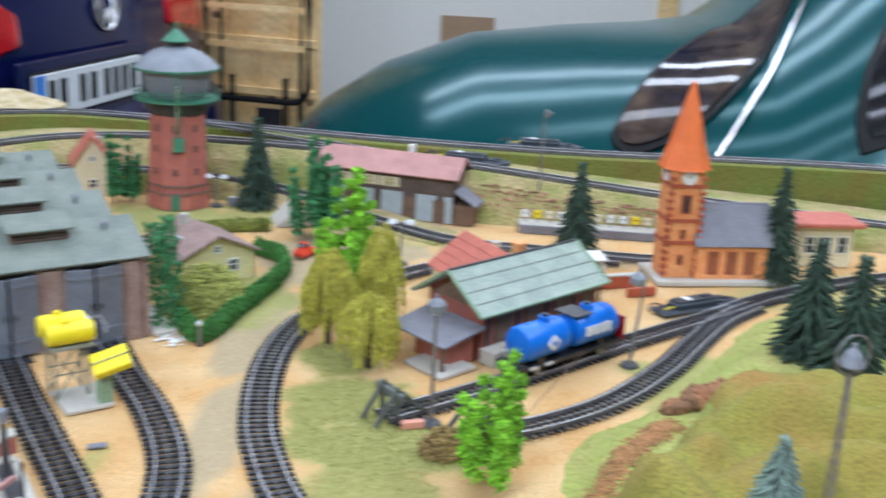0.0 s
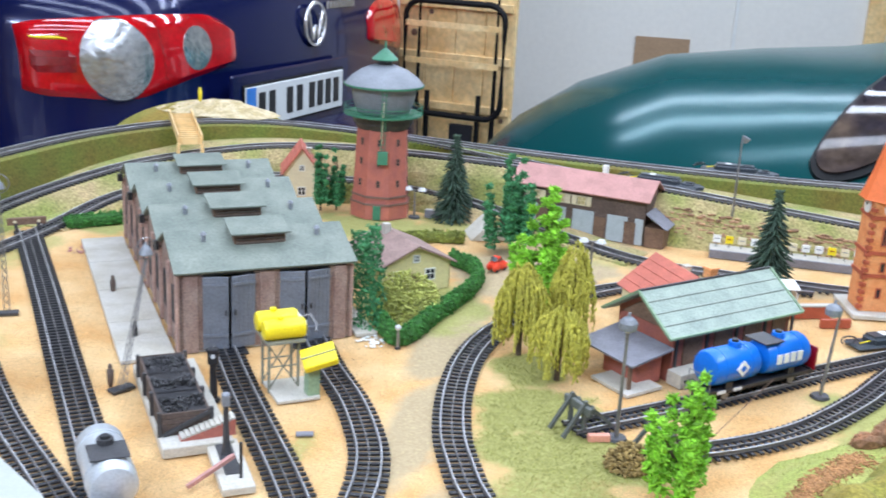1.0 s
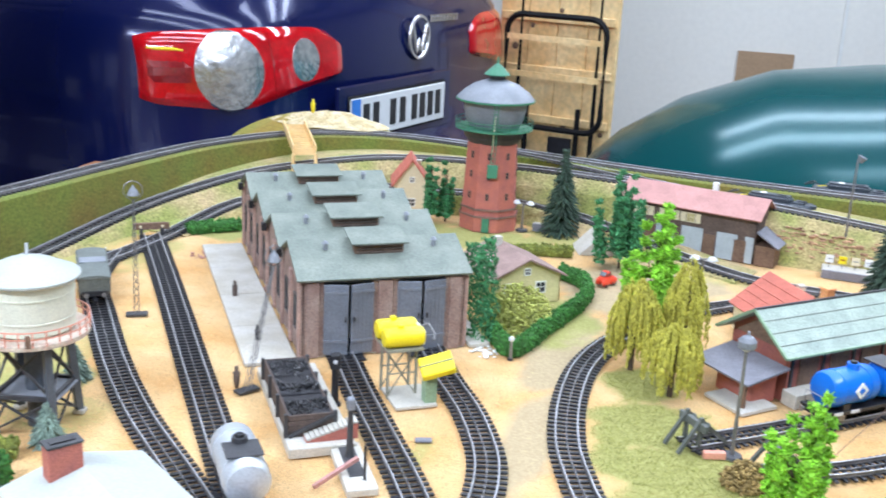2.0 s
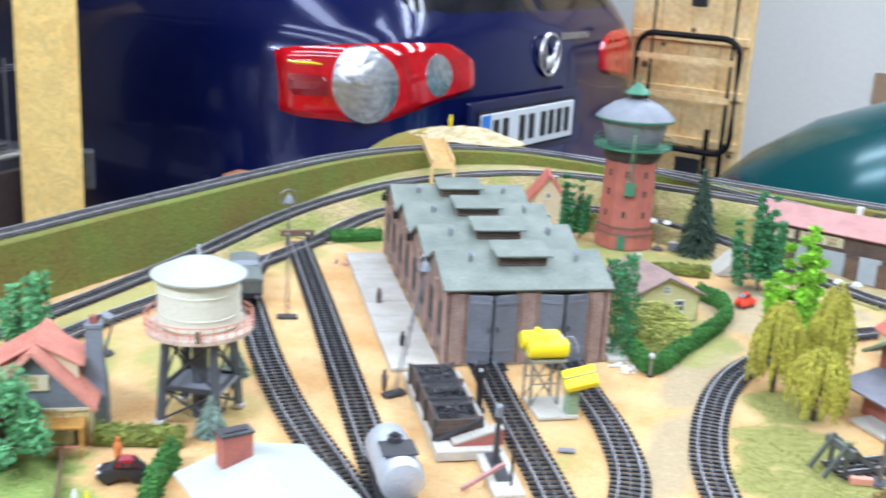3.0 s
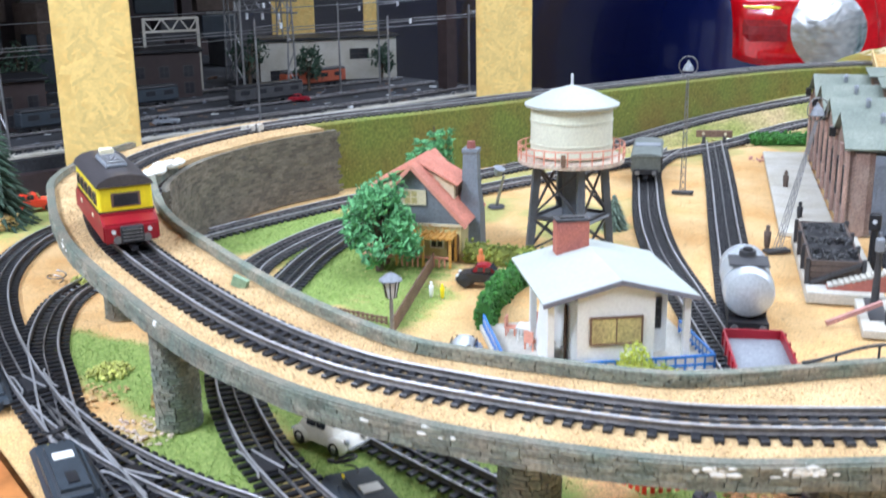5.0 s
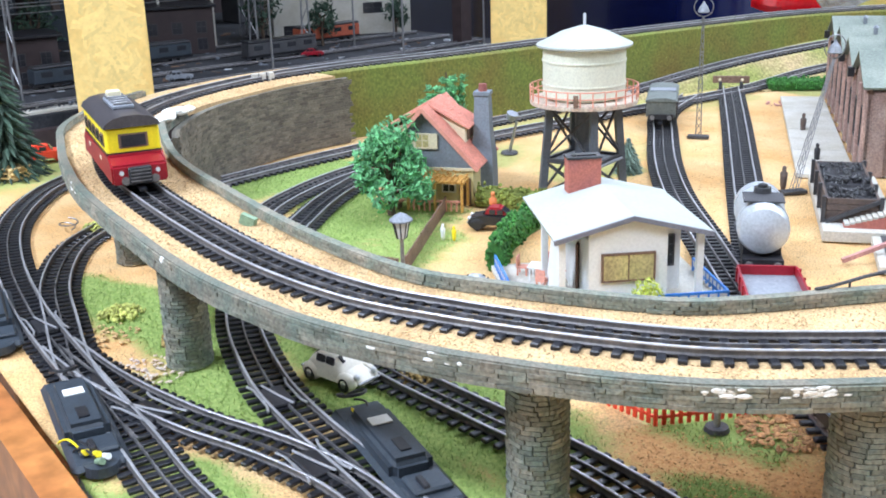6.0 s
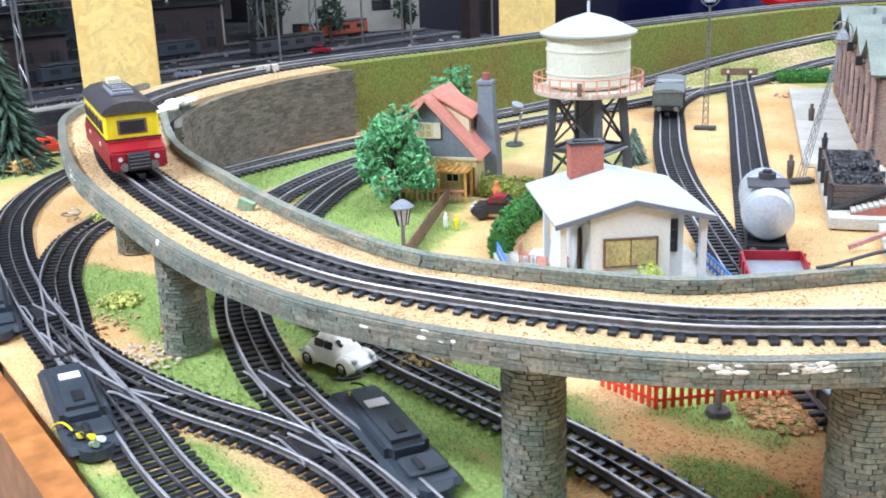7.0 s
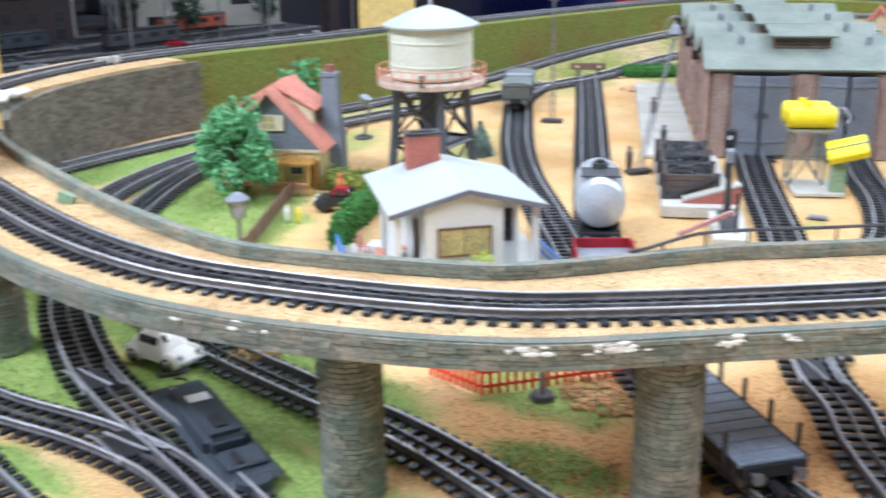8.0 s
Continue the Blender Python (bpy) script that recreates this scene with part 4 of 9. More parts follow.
        part("ventilator_roof", plate(BM(), [(W / 2 - wd / 2 - 0.004, yd - 0.006, zd + 0.0135), (W / 2 + wd / 2 + 0.004, yd - 0.006, zd + 0.0135), (W / 2 + wd / 2 + 0.004, yd + 0.032, zd + 0.020), (W / 2 - wd / 2 - 0.004, yd + 0.032, zd + 0.020)], 0.0016), M_ROOFG, vent)
        for x in (0.030, W - 0.024):
            yy = y0 + 0.038
            zz = E + R * (yy - y0) / (0.55 * bay)
            b = cyl(BM(), 0.0022, 0.0022, 0.008, x, yy, zz, seg=10)
            c = part("roof_pipe", b, M_TANKG, r)
            part("pipe_cap", cyl(BM(), 0.0036, 0.0012, 0.003, x, yy, zz + 0.008, seg=10), M_TANKG, c)
    for i in range(1, N + 1):
        part("rain_head", box(BM(), 0.006, 0.007, 0.009, -0.006, min(i * bay, D - 0.006) - 0.004, E - 0.006, bevel=0.0006), M_BLACK, r)
    # thin black slabs stand in for the shadow at the foot of the doors
    for cx in (0.046, 0.119):
        part("door_shadow", box(BM(), 0.030, 0.020, 0.0012, cx, -0.008, 0.0004), M_BLACK, r)


engine_shed()

r = thing("loading_platform", -0.317, 0.885, 0, 33.9, "pale grey concrete apron beside the engine shed", "platform")
for k in range(8):
    part("slab", box(BM(), 0.050, 0.0494, 0.004 - 0.0003 * (k % 2), -0.030, 0.013 + 0.05 * k, 0, bevel=0.0006), M_CONC, r)
r = thing("loading_platform", -0.317, 0.885, 0, 33.9, "narrow grey concrete apron under the ivy", "platform")
for k in range(3):
    part("slab", box(BM(), 0.022, 0.0395, 0.004, 0.182, 0.015 + 0.04 * k, 0, bevel=0.0006), M_CONC, r)


# brick water tower
def brick_tower():
    r = thing("water_tower", -0.270, 1.448, 0, -15, "red brick water tower with bulging grey tank and green gallery", "water tower")
    r.scale = (0.89, 0.89, 1.0)
    h, seg = 0.125, 8
    part("shaft", lathe(BM(), [(0.048, 0), (0.048, 0.020), (0.0455, 0.022), (0.041, h)], seg), M_BRICKR, r)
    for z, rr in ((0.020, 0.0495), (0.030, 0.0475)):
        part("brick_band", ring(BM(), rr - 0.001, rr, z, z + 0.003, seg), M_BRICKB, r)
    for k in range(seg):
        a = 2 * math.pi * (k + 0.5) / seg
        for z in (0.045, 0.075, 0.102):
            rad = (0.0455 - (z - 0.022) * 0.0045 / 0.103) * math.cos(math.pi / seg)
            window(r, rad * math.cos(a), rad * math.sin(a), z, 0.006, 0.010, math.degrees(a) + 90, M_BRICKB, M_PANE, 1, 1, 0.0008)
    a = 2 * math.pi * 6.5 / 8
    rad = 0.0485 * math.cos(math.pi / seg)
    d = box(BM(), 0.012, 0.003, 0.020, 0, 0, 0, bevel=0.0004)
    d.transform(pose(rad * math.cos(a), rad * math.sin(a), 0, 0, 0, math.degrees(a) + 90))
    part("door", d, M_GREENP, r, "green wooden door")
    part("collar", lathe(BM(), [(0.040, h - 0.002), (0.046, h + 0.006), (0.048, h + 0.016), (0.040, h + 0.016)], 24), M_DARK, r)
    part("gallery", lathe(BM(), [(0.046, h + 0.014), (0.061, h + 0.017), (0.061, h + 0.019), (0.046, h + 0.019)], 28), M_GREENP, r)
    rail = BM()
    for z in (h + 0.024, h + 0.029):
        ring(rail, 0.0605, 0.0612, z, z + 0.0009, 28)
    for k in range(28):
        a = 2 * math.pi * k / 28
        rod(rail, (0.0608 * math.cos(a), 0.0608 * math.sin(a), h + 0.018), (0.0608 * math.cos(a), 0.0608 * math.sin(a), h + 0.030), 0.0005, 4)
    part("railing", rail, M_GREENP, r)
    part("tank", lathe(BM(), [(0.032, h + 0.016), (0.040, h + 0.020), (0.046, h + 0.032), (0.0495, h + 0.046), (0.050, h + 0.058), (0.046, h + 0.060)], 32), M_TANKG, r, "bulging dull grey tank", smooth=True)
    roof = part("tank_roof", lathe(BM(), [(0.060, h + 0.057), (0.061, h + 0.059), (0.052, h + 0.068), (0.036, h + 0.078), (0.018, h + 0.084), (0.011, h + 0.085)], 32), M_TANKG, r, smooth=True)
    part("eave_ring", lathe(BM(), [(0.060, h + 0.0555), (0.0622, h + 0.0565), (0.0622, h + 0.0585), (0.060, h + 0.0585)], 32), M_GREENP, roof)
    part("lantern", lathe(BM(), [(0.011, h + 0.084), (0.011, h + 0.092), (0.010, h + 0.092)], 16), M_DARK, roof)
    part("lantern_roof", lathe(BM(), [(0.020, h + 0.091), (0.020, h + 0.0925), (0.009, h + 0.102), (0.002, h + 0.107), (0.0015, h + 0.114), (0.0004, h + 0.116)], 24), M_GREENP, roof)
    lad = BM()
    f = math.radians(-60)
    c, s = math.cos(f), math.sin(f)
    pts = [(0.064, h + 0.057), (0.060, h + 0.020), (0.052, h - 0.004), (0.049, h - 0.045)]
    for (ra, za), (rb, zb) in zip(pts, pts[1:]):
        for o in (-0.003, 0.003):
            rod(lad, (ra * c - o * s, ra * s + o * c, za), (rb * c - o * s, rb * s + o * c, zb), 0.0006, 4)
        for k in range(6):
            q = k / 6
            rr, zz = ra + (rb - ra) * q, za + (zb - za) * q
            rod(lad, (rr * c + 0.003 * s, rr * s - 0.003 * c, zz), (rr * c - 0.003 * s, rr * s + 0.003 * c, zz), 0.0005, 4)
    part("ladder", lad, M_GREENP, r, "green ladder")
    part("valve_box", box(BM(), 0.008, 0.016, 0.018, 0.047 * c, 0.047 * s, h - 0.046, rz=-60, bevel=0.0005), M_GREENP, r)
    part("pipe", rod(BM(), (0.040 * c - 0.004, 0.040 * s, h - 0.04), (0.053 * c, 0.053 * s, h + 0.04), 0.0009, 6), M_CREAM, r)


brick_tower()


# small yellow lodge with a garden
def lodge():
    r = thing("cottage", -0.182, 1.105, 0, 40, "pale yellow cottage with dusty brown roof behind a hedge", "house")
    w, d, e, rg = 0.088, 0.085, 0.033, 0.053
    part("wall", gable_walls(w, d, e, rg), M_YELLOWW, r)
    gable_roof(r, w, d, e, rg, 0.006, M_ROOFBR)
    for x in (0.022, 0.062):
        window(r, x, -0.0005, 0.012, 0.013, 0.014, 0, M_WHITEP)
    window(r, w / 2, -0.0005, 0.034, 0.008, 0.009, 0, M_WHITEP)
    part("door", box(BM(), 0.010, 0.0016, 0.022, w / 2, -0.0005, 0), M_WOOD, r)
    ch = part("chimney", box(BM(), 0.008, 0.008, 0.016, w / 2 - 0.006, d - 0.02, rg - 0.006, bevel=0.0004), M_CONC, r)
    part("skylight", box(BM(), 0.007, 0.010, 0.0012, 0.018, 0.04, e + 0.0105, 0, -24), M_LAMPG, r)


lodge()


# small red roofed hut far behind the shed
def far_hut(x, y, z, rz, wall, roof, label, w=0.05, d=0.05, e=0.03, rg=0.052):
    r = thing("house", x, y, z, rz, label, "house", "small houses")
    part("wall", gable_walls(w, d, e, rg), wall, r)
    gable_roof(r, w, d, e, rg, 0.005, roof, ribs=5)
    window(r, w / 2, -0.0005, 0.010, 0.012, 0.013, 0, M_WHITEP)
    window(r, w / 2, -0.0005, e, 0.008, 0.009, 0, M_WHITEP)
    c = part("chimney", box(BM(), 0.007, 0.007, 0.020, w * 0.72, d * 0.6, e + 0.006, bevel=0.0004), M_CREAM, r)
    part("chimney_cap", box(BM(), 0.009, 0.009, 0.0016, w * 0.72, d * 0.6, e + 0.026), M_CONC, c)


far_hut(-0.415, 1.455, 0, 20, M_CREAM, M_ROOFR, "cream house with red tile roof behind the shed", 0.05, 0.06, 0.046, 0.080)
far_hut(0.120, 1.085, 0, 30, M_CREAM, M_ROOFR, "cream house with red tile roof behind the goods depot", 0.08, 0.08, 0.030, 0.060)


# ivory water tank on an iron trestle
TANK_X, TANK_Y = -0.458, 0.675
COT_X, COT_Y = -0.535, 0.563
M_GREYW = mat("blue_grey_render", (0.20, 0.235, 0.27), 0.75, var=0.14, scale=50, bump=0.12)
M_IRON = mat("blue_grey_iron", (0.10, 0.115, 0.135), 0.5, var=0.2, scale=50, bump=0.08)


M_GALL = mat("faded_salmon_board", (0.60, 0.42, 0.34), 0.65, var=0.25, scale=90, bump=0.1, second=(0.66, 0.58, 0.48))


def tank_tower():
    r = thing("water_tank_tower", TANK_X, TANK_Y, 0, 12, "ivory water tank with salmon railing on a dark iron trestle", "water tower")
    r.scale = (0.93, 0.93, 1.0)
    H = 0.082
    part("tank", lathe(BM(), [(0.034, H + 0.003), (0.0368, H + 0.005), (0.0368, H + 0.046), (0.034, H + 0.046)], 48), M_TANKW, r, "ivory riveted tank", smooth=True)
    for z in (H + 0.014, H + 0.033):
        part("hoop", ring(BM(), 0.0366, 0.0375, z, z + 0.0014, 48), M_TANKW, r)
    roof = part("tank_roof", lathe(BM(), [(0.041, H + 0.0445), (0.0425, H + 0.0455), (0.0425, H + 0.047), (0.020, H + 0.057), (0.003, H + 0.0615), (0.001, H + 0.0616)], 48), M_ROOFW, r, "white conical tank roof", smooth=True)
    part("spike", rod(BM(), (0, 0, H + 0.060), (0, 0, H + 0.071), 0.0013, 8), M_LAMPG, roof)
    part("gallery", lathe(BM(), [(0.030, H - 0.002), (0.048, H - 0.002), (0.0485, H), (0.0485, H + 0.002), (0.030, H + 0.002)], 48), M_GALL, r, "faded salmon gallery floor")
    rail = BM()
    for z in (H + 0.007, H + 0.0125):
        ring(rail, 0.0478, 0.0486, z, z + 0.0009, 48)
    for k in range(28):
        a = 2 * math.pi * k / 28
        rod(rail, (0.0482 * math.cos(a), 0.0482 * math.sin(a), H + 0.001), (0.0482 * math.cos(a), 0.0482 * math.sin(a), H + 0.0135), 0.0007, 5)
    part("railing", rail, M_SALMON, r, "salmon pink railing")
    part("gate_box", box(BM(), 0.004, 0.002, 0.010, 0.0487 * math.cos(-1.2), 0.0487 * math.sin(-1.2), H + 0.001, rz=20), M_WOOD, r)
    part("riser", lathe(BM(), [(0.0075, 0), (0.0075, H)], 20), M_IRON, r, "thick dark riser pipe", smooth=True)
    mid = lambda p, q, f: tuple(p[i] + (q[i] - p[i]) * f for i in range(3))
    for k in range(4):
        a = math.pi / 4 + k * math.pi / 2
        a2 = a + math.pi / 2
        top, low = (0.031 * math.cos(a), 0.031 * math.sin(a), H - 0.001), (0.0385 * math.cos(a), 0.0385 * math.sin(a), 0)
        top2, low2 = (0.031 * math.cos(a2), 0.031 * math.sin(a2), H - 0.003), (0.0385 * math.cos(a2), 0.0385 * math.sin(a2), 0.002)
        part("leg", beam(BM(), low, top, 0.0066, 0.0066), M_IRON, r)
        part("foot_block", box(BM(), 0.010, 0.010, 0.004, low[0], low[1], 0, bevel=0.0006), M_CONC, r)
        for f0, f1 in ((0.04, 0.38), (0.42, 0.97)):
            part("brace", beam(BM(), mid(low, top, f0), mid(low2, top2, f1), 0.0018, 0.0018), M_DARK, r)
            part("brace", beam(BM(), mid(low, top, f1), mid(low2, top2, f0), 0.0018, 0.0018), M_DARK, r)
        part("girt", beam(BM(), mid(low, top, 0.40), mid(low2, top2, 0.40), 0.0034, 0.0034), M_DARK, r)
    part("landing", box(BM(), 0.058, 0.046, 0.002, 0, 0, 0.030, bevel=0.0004), M_TANKG, r, "grey plank landing")


tank_tower()


# gabled house with a grey chimney
M_OCHRE = mat("ochre_wood", (0.66, 0.36, 0.09), 0.6, var=0.2, scale=60, bump=0.1)


def gable_house():
    r = thing("cottage", COT_X, COT_Y, 0, 33.5, "grey and cream cottage with red tile roofs and a slate chimney", "house")
    # x from the ridge to the chimney side, y along the ridge
    A, E, w, d = 0.080, 0.034, 0.041, 0.074
    k = (A - E) / 0.043
    zw = A - k * w
    b = BM()
    for y in (0.004, d - 0.002):
        prism(b, [(-w, 0.030), (w, 0.030), (w, zw), (0, A - 0.001), (-w, zw)], 0.002, Matrix.Translation((0, y, 0)))
    part("gable_wall", b, M_GREYW, r, "blue-grey rendered gable walls")
    b = BM()
    box(b, 2 * w, 0.002, 0.030, 0, 0.005, 0)
    box(b, 2 * w, 0.002, 0.030, 0, d - 0.001, 0)
    for sx in (-1, 1):
        box(b, 0.002, d - 0.006, zw, sx * (w - 0.001), d / 2 + 0.002, 0)
    part("ground_floor_wall", b, M_YELLOWW, r, "cream ground floor walls")
    part("string_course", box(BM(), 2 * w + 0.002, 0.002, 0.0024, 0, 0.0036, 0.029), M_CREAM, r)
    over = 0.006
    for sx in (-1, 1):
        xe = w + over
        ze = A - k * xe
        a = [(0, -0.002, A + 0.002), (0, d + 0.004, A + 0.002), (sx * xe, d + 0.004, ze + 0.002), (sx * xe, -0.002, ze + 0.002)]
        roof = part("roof", plate(BM(), a if sx < 0 else a[::-1], 0.002), M_ROOFS, r)
        if sx > 0:
            a = a[::-1]
            p0, p1, q0, q1 = Vector(a[0]), Vector(a[3]), Vector(a[1]), Vector(a[2])
        else:
            p0, p1, q0, q1 = Vector(a[3]), Vector(a[0]), Vector(a[2]), Vector(a[1])
        for i in range(1, 22):
            f = i / 22
            part("tile_course", beam(BM(), p0.lerp(q0, f), p1.lerp(q1, f), 0.0012, 0.0011), M_ROOFS, roof)
        part("bargeboard", beam(BM(), p0 + Vector((0, -0.001, -0.001)), p1 + Vector((0, -0.001, -0.001)), 0.0016, 0.0034), M_ROOFS, roof)
        # shed dormer on each slope
        y0, y1, xo, zo = (0.020, 0.054, 0.031, 0.0635) if sx > 0 else (0.016, 0.056, 0.038, 0.0590)
        dm = part("dormer", prism(BM(), [(sx * 0.008, zo - 0.020), (sx * xo, zo - 0.020), (sx * xo, zo), (sx * 0.008, zo + 0.010)], y1 - y0, Matrix.Translation((0, y0, 0))), M_CREAM, r, "cream dormer cheeks")
        c = [(0, y0 - 0.004, A + 0.003), (0, y1 + 0.004, A + 0.003), (sx * (xo + 0.005), y1 + 0.004, zo - 0.0005), (sx * (xo + 0.005), y0 - 0.004, zo - 0.0005)]
        dr = part("dormer_roof", plate(BM(), c if sx < 0 else c[::-1], 0.0018), M_ROOFS, dm)
        for i in range(1, 14):
            f = i / 14
            part("tile_course", beam(BM(), Vector(c[0]).lerp(Vector(c[1]), f) + Vector((0, 0, 0.0004)), Vector(c[3]).lerp(Vector(c[2]), f) + Vector((0, 0, 0.0004)), 0.0012, 0.0011), M_ROOFS, dr)
        part("dormer_window", box(BM(), 0.0012, 0.022, 0.009, sx * (xo + 0.0002), (y0 + y1) / 2, zo - 0.013), M_WOOD, dm)
    win = window(r, -0.002, 0.0032, 0.047, 0.013, 0.013, 0, M_CREAM, M_PANEY)
    for sx in (-1, 1):
        part("shutter", box(BM(), 0.0065, 0.0014, 0.013, -0.002 + sx * 0.0100, 0.0030, 0.047, bevel=0.0002), M_CREAM, win, "pale yellow shutter")
    for x in (-0.022, 0.020):
        window(r, x, 0.0034, 0.010, 0.012, 0.014, 0, M_WHITEP)
    part("door", box(BM(), 0.010, 0.0014, 0.023, 0.034, 0.0034, 0), M_WOOD, r)
    # tall tapered chimney on the side
    b = BM()
    lathe(b, [(0.0145, 0), (0.0135, 0.034), (0.0100, 0.056), (0.0085, 0.086), (0.0098, 0.087), (0.0098, 0.090)], 4)
    b.transform(pose(w + 0.001, 0.040, 0, 0, 0, 45))
    ch = part("chimney", b, M_GREYW, r, "slate grey tapered chimney")
    part("chimney_pot", cyl(BM(), 0.0040, 0.0034, 0.006, w + 0.001, 0.040, 0.090, seg=12), M_BRICKR, ch)
    # wooden porch with climbing leaves
    per = part("porch", box(BM(), 0.050, 0.020, 0.0016, 0.014, -0.012, 0.024), M_OCHRE, r, "ochre wooden porch with climbing leaves")
    for px, py in ((-0.009, -0.020), (0.014, -0.020), (0.037, -0.020), (0.037, 0.000)):
        part("post", box(BM(), 0.002, 0.002, 0.024, px, py, 0), M_OCHRE, per)
    for q in range(10):
        part("lath", box(BM(), 0.0012, 0.024, 0.0014, -0.008 + q * 0.005, -0.012, 0.0258), M_OCHRE, per)
    for q in range(11):
        part("baluster", box(BM(), 0.0012, 0.0012, 0.008, -0.009 + q * 0.0046, -0.020, 0), M_SALMON, per)
    part("handrail", box(BM(), 0.048, 0.0016, 0.0014, 0.014, -0.020, 0.008), M_SALMON, per)
    ms = [Matrix.Translation((rnd(-0.008, 0.040), rnd(-0.024, 0.001), 0.027 + rnd(-0.004, 0.004))) @ Euler((rnd(0, 6), rnd(0, 6), 0)).to_matrix().to_4x4() @ Matrix.Scale(rnd(0.0012, 0.0026), 4) for _ in range(160)]
    leaf = unit_mesh(plate(BM(), [(0, -0.35, 0), (1, 0, 0.12), (0, 0.35, 0), (-0.7, 0, 0.05)], 0.12), "leaf")
    swarm("climbing_leaves", leaf, ms, M_OCHRE, per)["kind"] = "stuff"


gable_house()


# white bungalow with a terrace
def bungalow():
    r = thing("bungalow", -0.276, 0.4475, 0, 55, "white bungalow with pale grey roof and a blue railed terrace", "house")
    W, D = 0.088, 0.092
    k0 = 0.004
    part("terrace", box(BM(), 0.132, 0.104, k0, 0.040, 0.046, 0, bevel=0.0005), M_CONC, r)
    e, rg = 0.0485, 0.0640
    mid = W / 2
    part("wall", prism(BM(), [(0.018, k0), (0.066, k0), (0.066, e + 0.0065), (mid, rg - 0.0022), (0.018, e + 0.0065)], 0.002, Matrix.Translation((0, -0.001, 0))), M_WHITEP, r)
    for sx, sy, x, y in ((0.002, D - 0.004, 0.019, D / 2), (0.002, D - 0.034, 0.083, D / 2 + 0.014), (0.066, 0.002, 0.051, D - 0.003), (0.018, 0.002, 0.075, 0.030), (0.002, 0.030, 0.065, 0.015)):
        part("wall", box(BM(), sx, sy, e - k0, x, y, k0), M_WHITEP, r)
    # roof slopes and edge boards, the ridge along y
    for a in ([(mid, -0.004, rg), (mid, D + 0.004, rg), (-0.004, D + 0.004, e + 0.003), (-0.004, -0.004, e + 0.003)], [(W + 0.005, -0.004, e + 0.003), (W + 0.005, D + 0.004, e + 0.003), (mid, D + 0.004, rg), (mid, -0.004, rg)]):
        part("roof", plate(BM(), a, 0.002), M_ROOFW, r)
    fa = BM()
    beam(fa, (-0.004, -0.0048, e + 0.0015), (mid, -0.0048, rg - 0.0015), 0.0014, 0.0028)
    beam(fa, (mid, -0.0048, rg - 0.0015), (W + 0.005, -0.0048, e + 0.0015), 0.0014, 0.0028)
    part("fascia", fa, M_SLATE, r, "grey roof edge")
    ch = part("chimney", box(BM(), 0.022, 0.012, 0.026, 0.033, 0.079, rg - 0.009, bevel=0.0004), M_BRICKR, r, "red brick chimney")
    part("chimney_cap", box(BM(), 0.0235, 0.0135, 0.0014, 0.033, 0.079, rg + 0.017), M_DARK, ch)
    part("chimney_flue", box(BM(), 0.016, 0.006, 0.0010, 0.033, 0.079, rg + 0.0182), M_BLACK, ch)
    window(r, 0.042, -0.0018, 0.0225, 0.033, 0.018, 0, M_WOOD, M_PANEY, 1, 0)
    window(r, 0.0745, 0.0285, 0.0200, 0.011, 0.021, 0, M_DARK, M_PANE, 1, 2)
    part("door", box(BM(), 0.010, 0.0016, 0.036, 0.0175, 0.026, k0, rz=70, bevel=0.0003), M_WOOD, r)
    for x, y in ((0.002, 0.002), (W - 0.001, 0.002), (0.002, 0.052)):
        part("post", box(BM(), 0.004, 0.004, e - k0 + 0.002, x, y, k0), M_WHITEP, r)
    part("side_screen", plate(BM(), [(0.0035, 0.012, k0), (0.0035, 0.050, k0), (0.0035, 0.030, e), (0.0035, 0.012, e)], 0.0012), M_WHITEP, r)

    def railing(a, b):
        bm2 = BM()
        A, B = Vector(a), Vector(b)
        n = max(3, int((B - A).length / 0.006))
        for i in range(n + 1):
            p = A.lerp(B, i / n)
            box(bm2, 0.0012, 0.0012, 0.009, p.x, p.y, k0)
        for z in (k0 + 0.003, k0 + 0.0085):
            beam(bm2, A + Vector((0, 0, z)), B + Vector((0, 0, z)), 0.0012, 0.0016)
        part("railing", bm2, M_BLUEL, r, "blue terrace railing")
        part("railing_panel", beam(BM(), A + Vector((0, 0, k0 + 0.006)), B + Vector((0, 0, k0 + 0.006)), 0.0006, 0.004), M_LAMPG, r)
    railing((-0.024, 0.092, 0), (-0.024, 0.004, 0))
    railing((-0.024, 0.004, 0), (0.000, -0.004, 0))
    railing((0.004, -0.004, 0), (0.104, -0.004, 0))
    railing((0.104, -0.004, 0), (0.104, 0.060, 0))


bungalow()


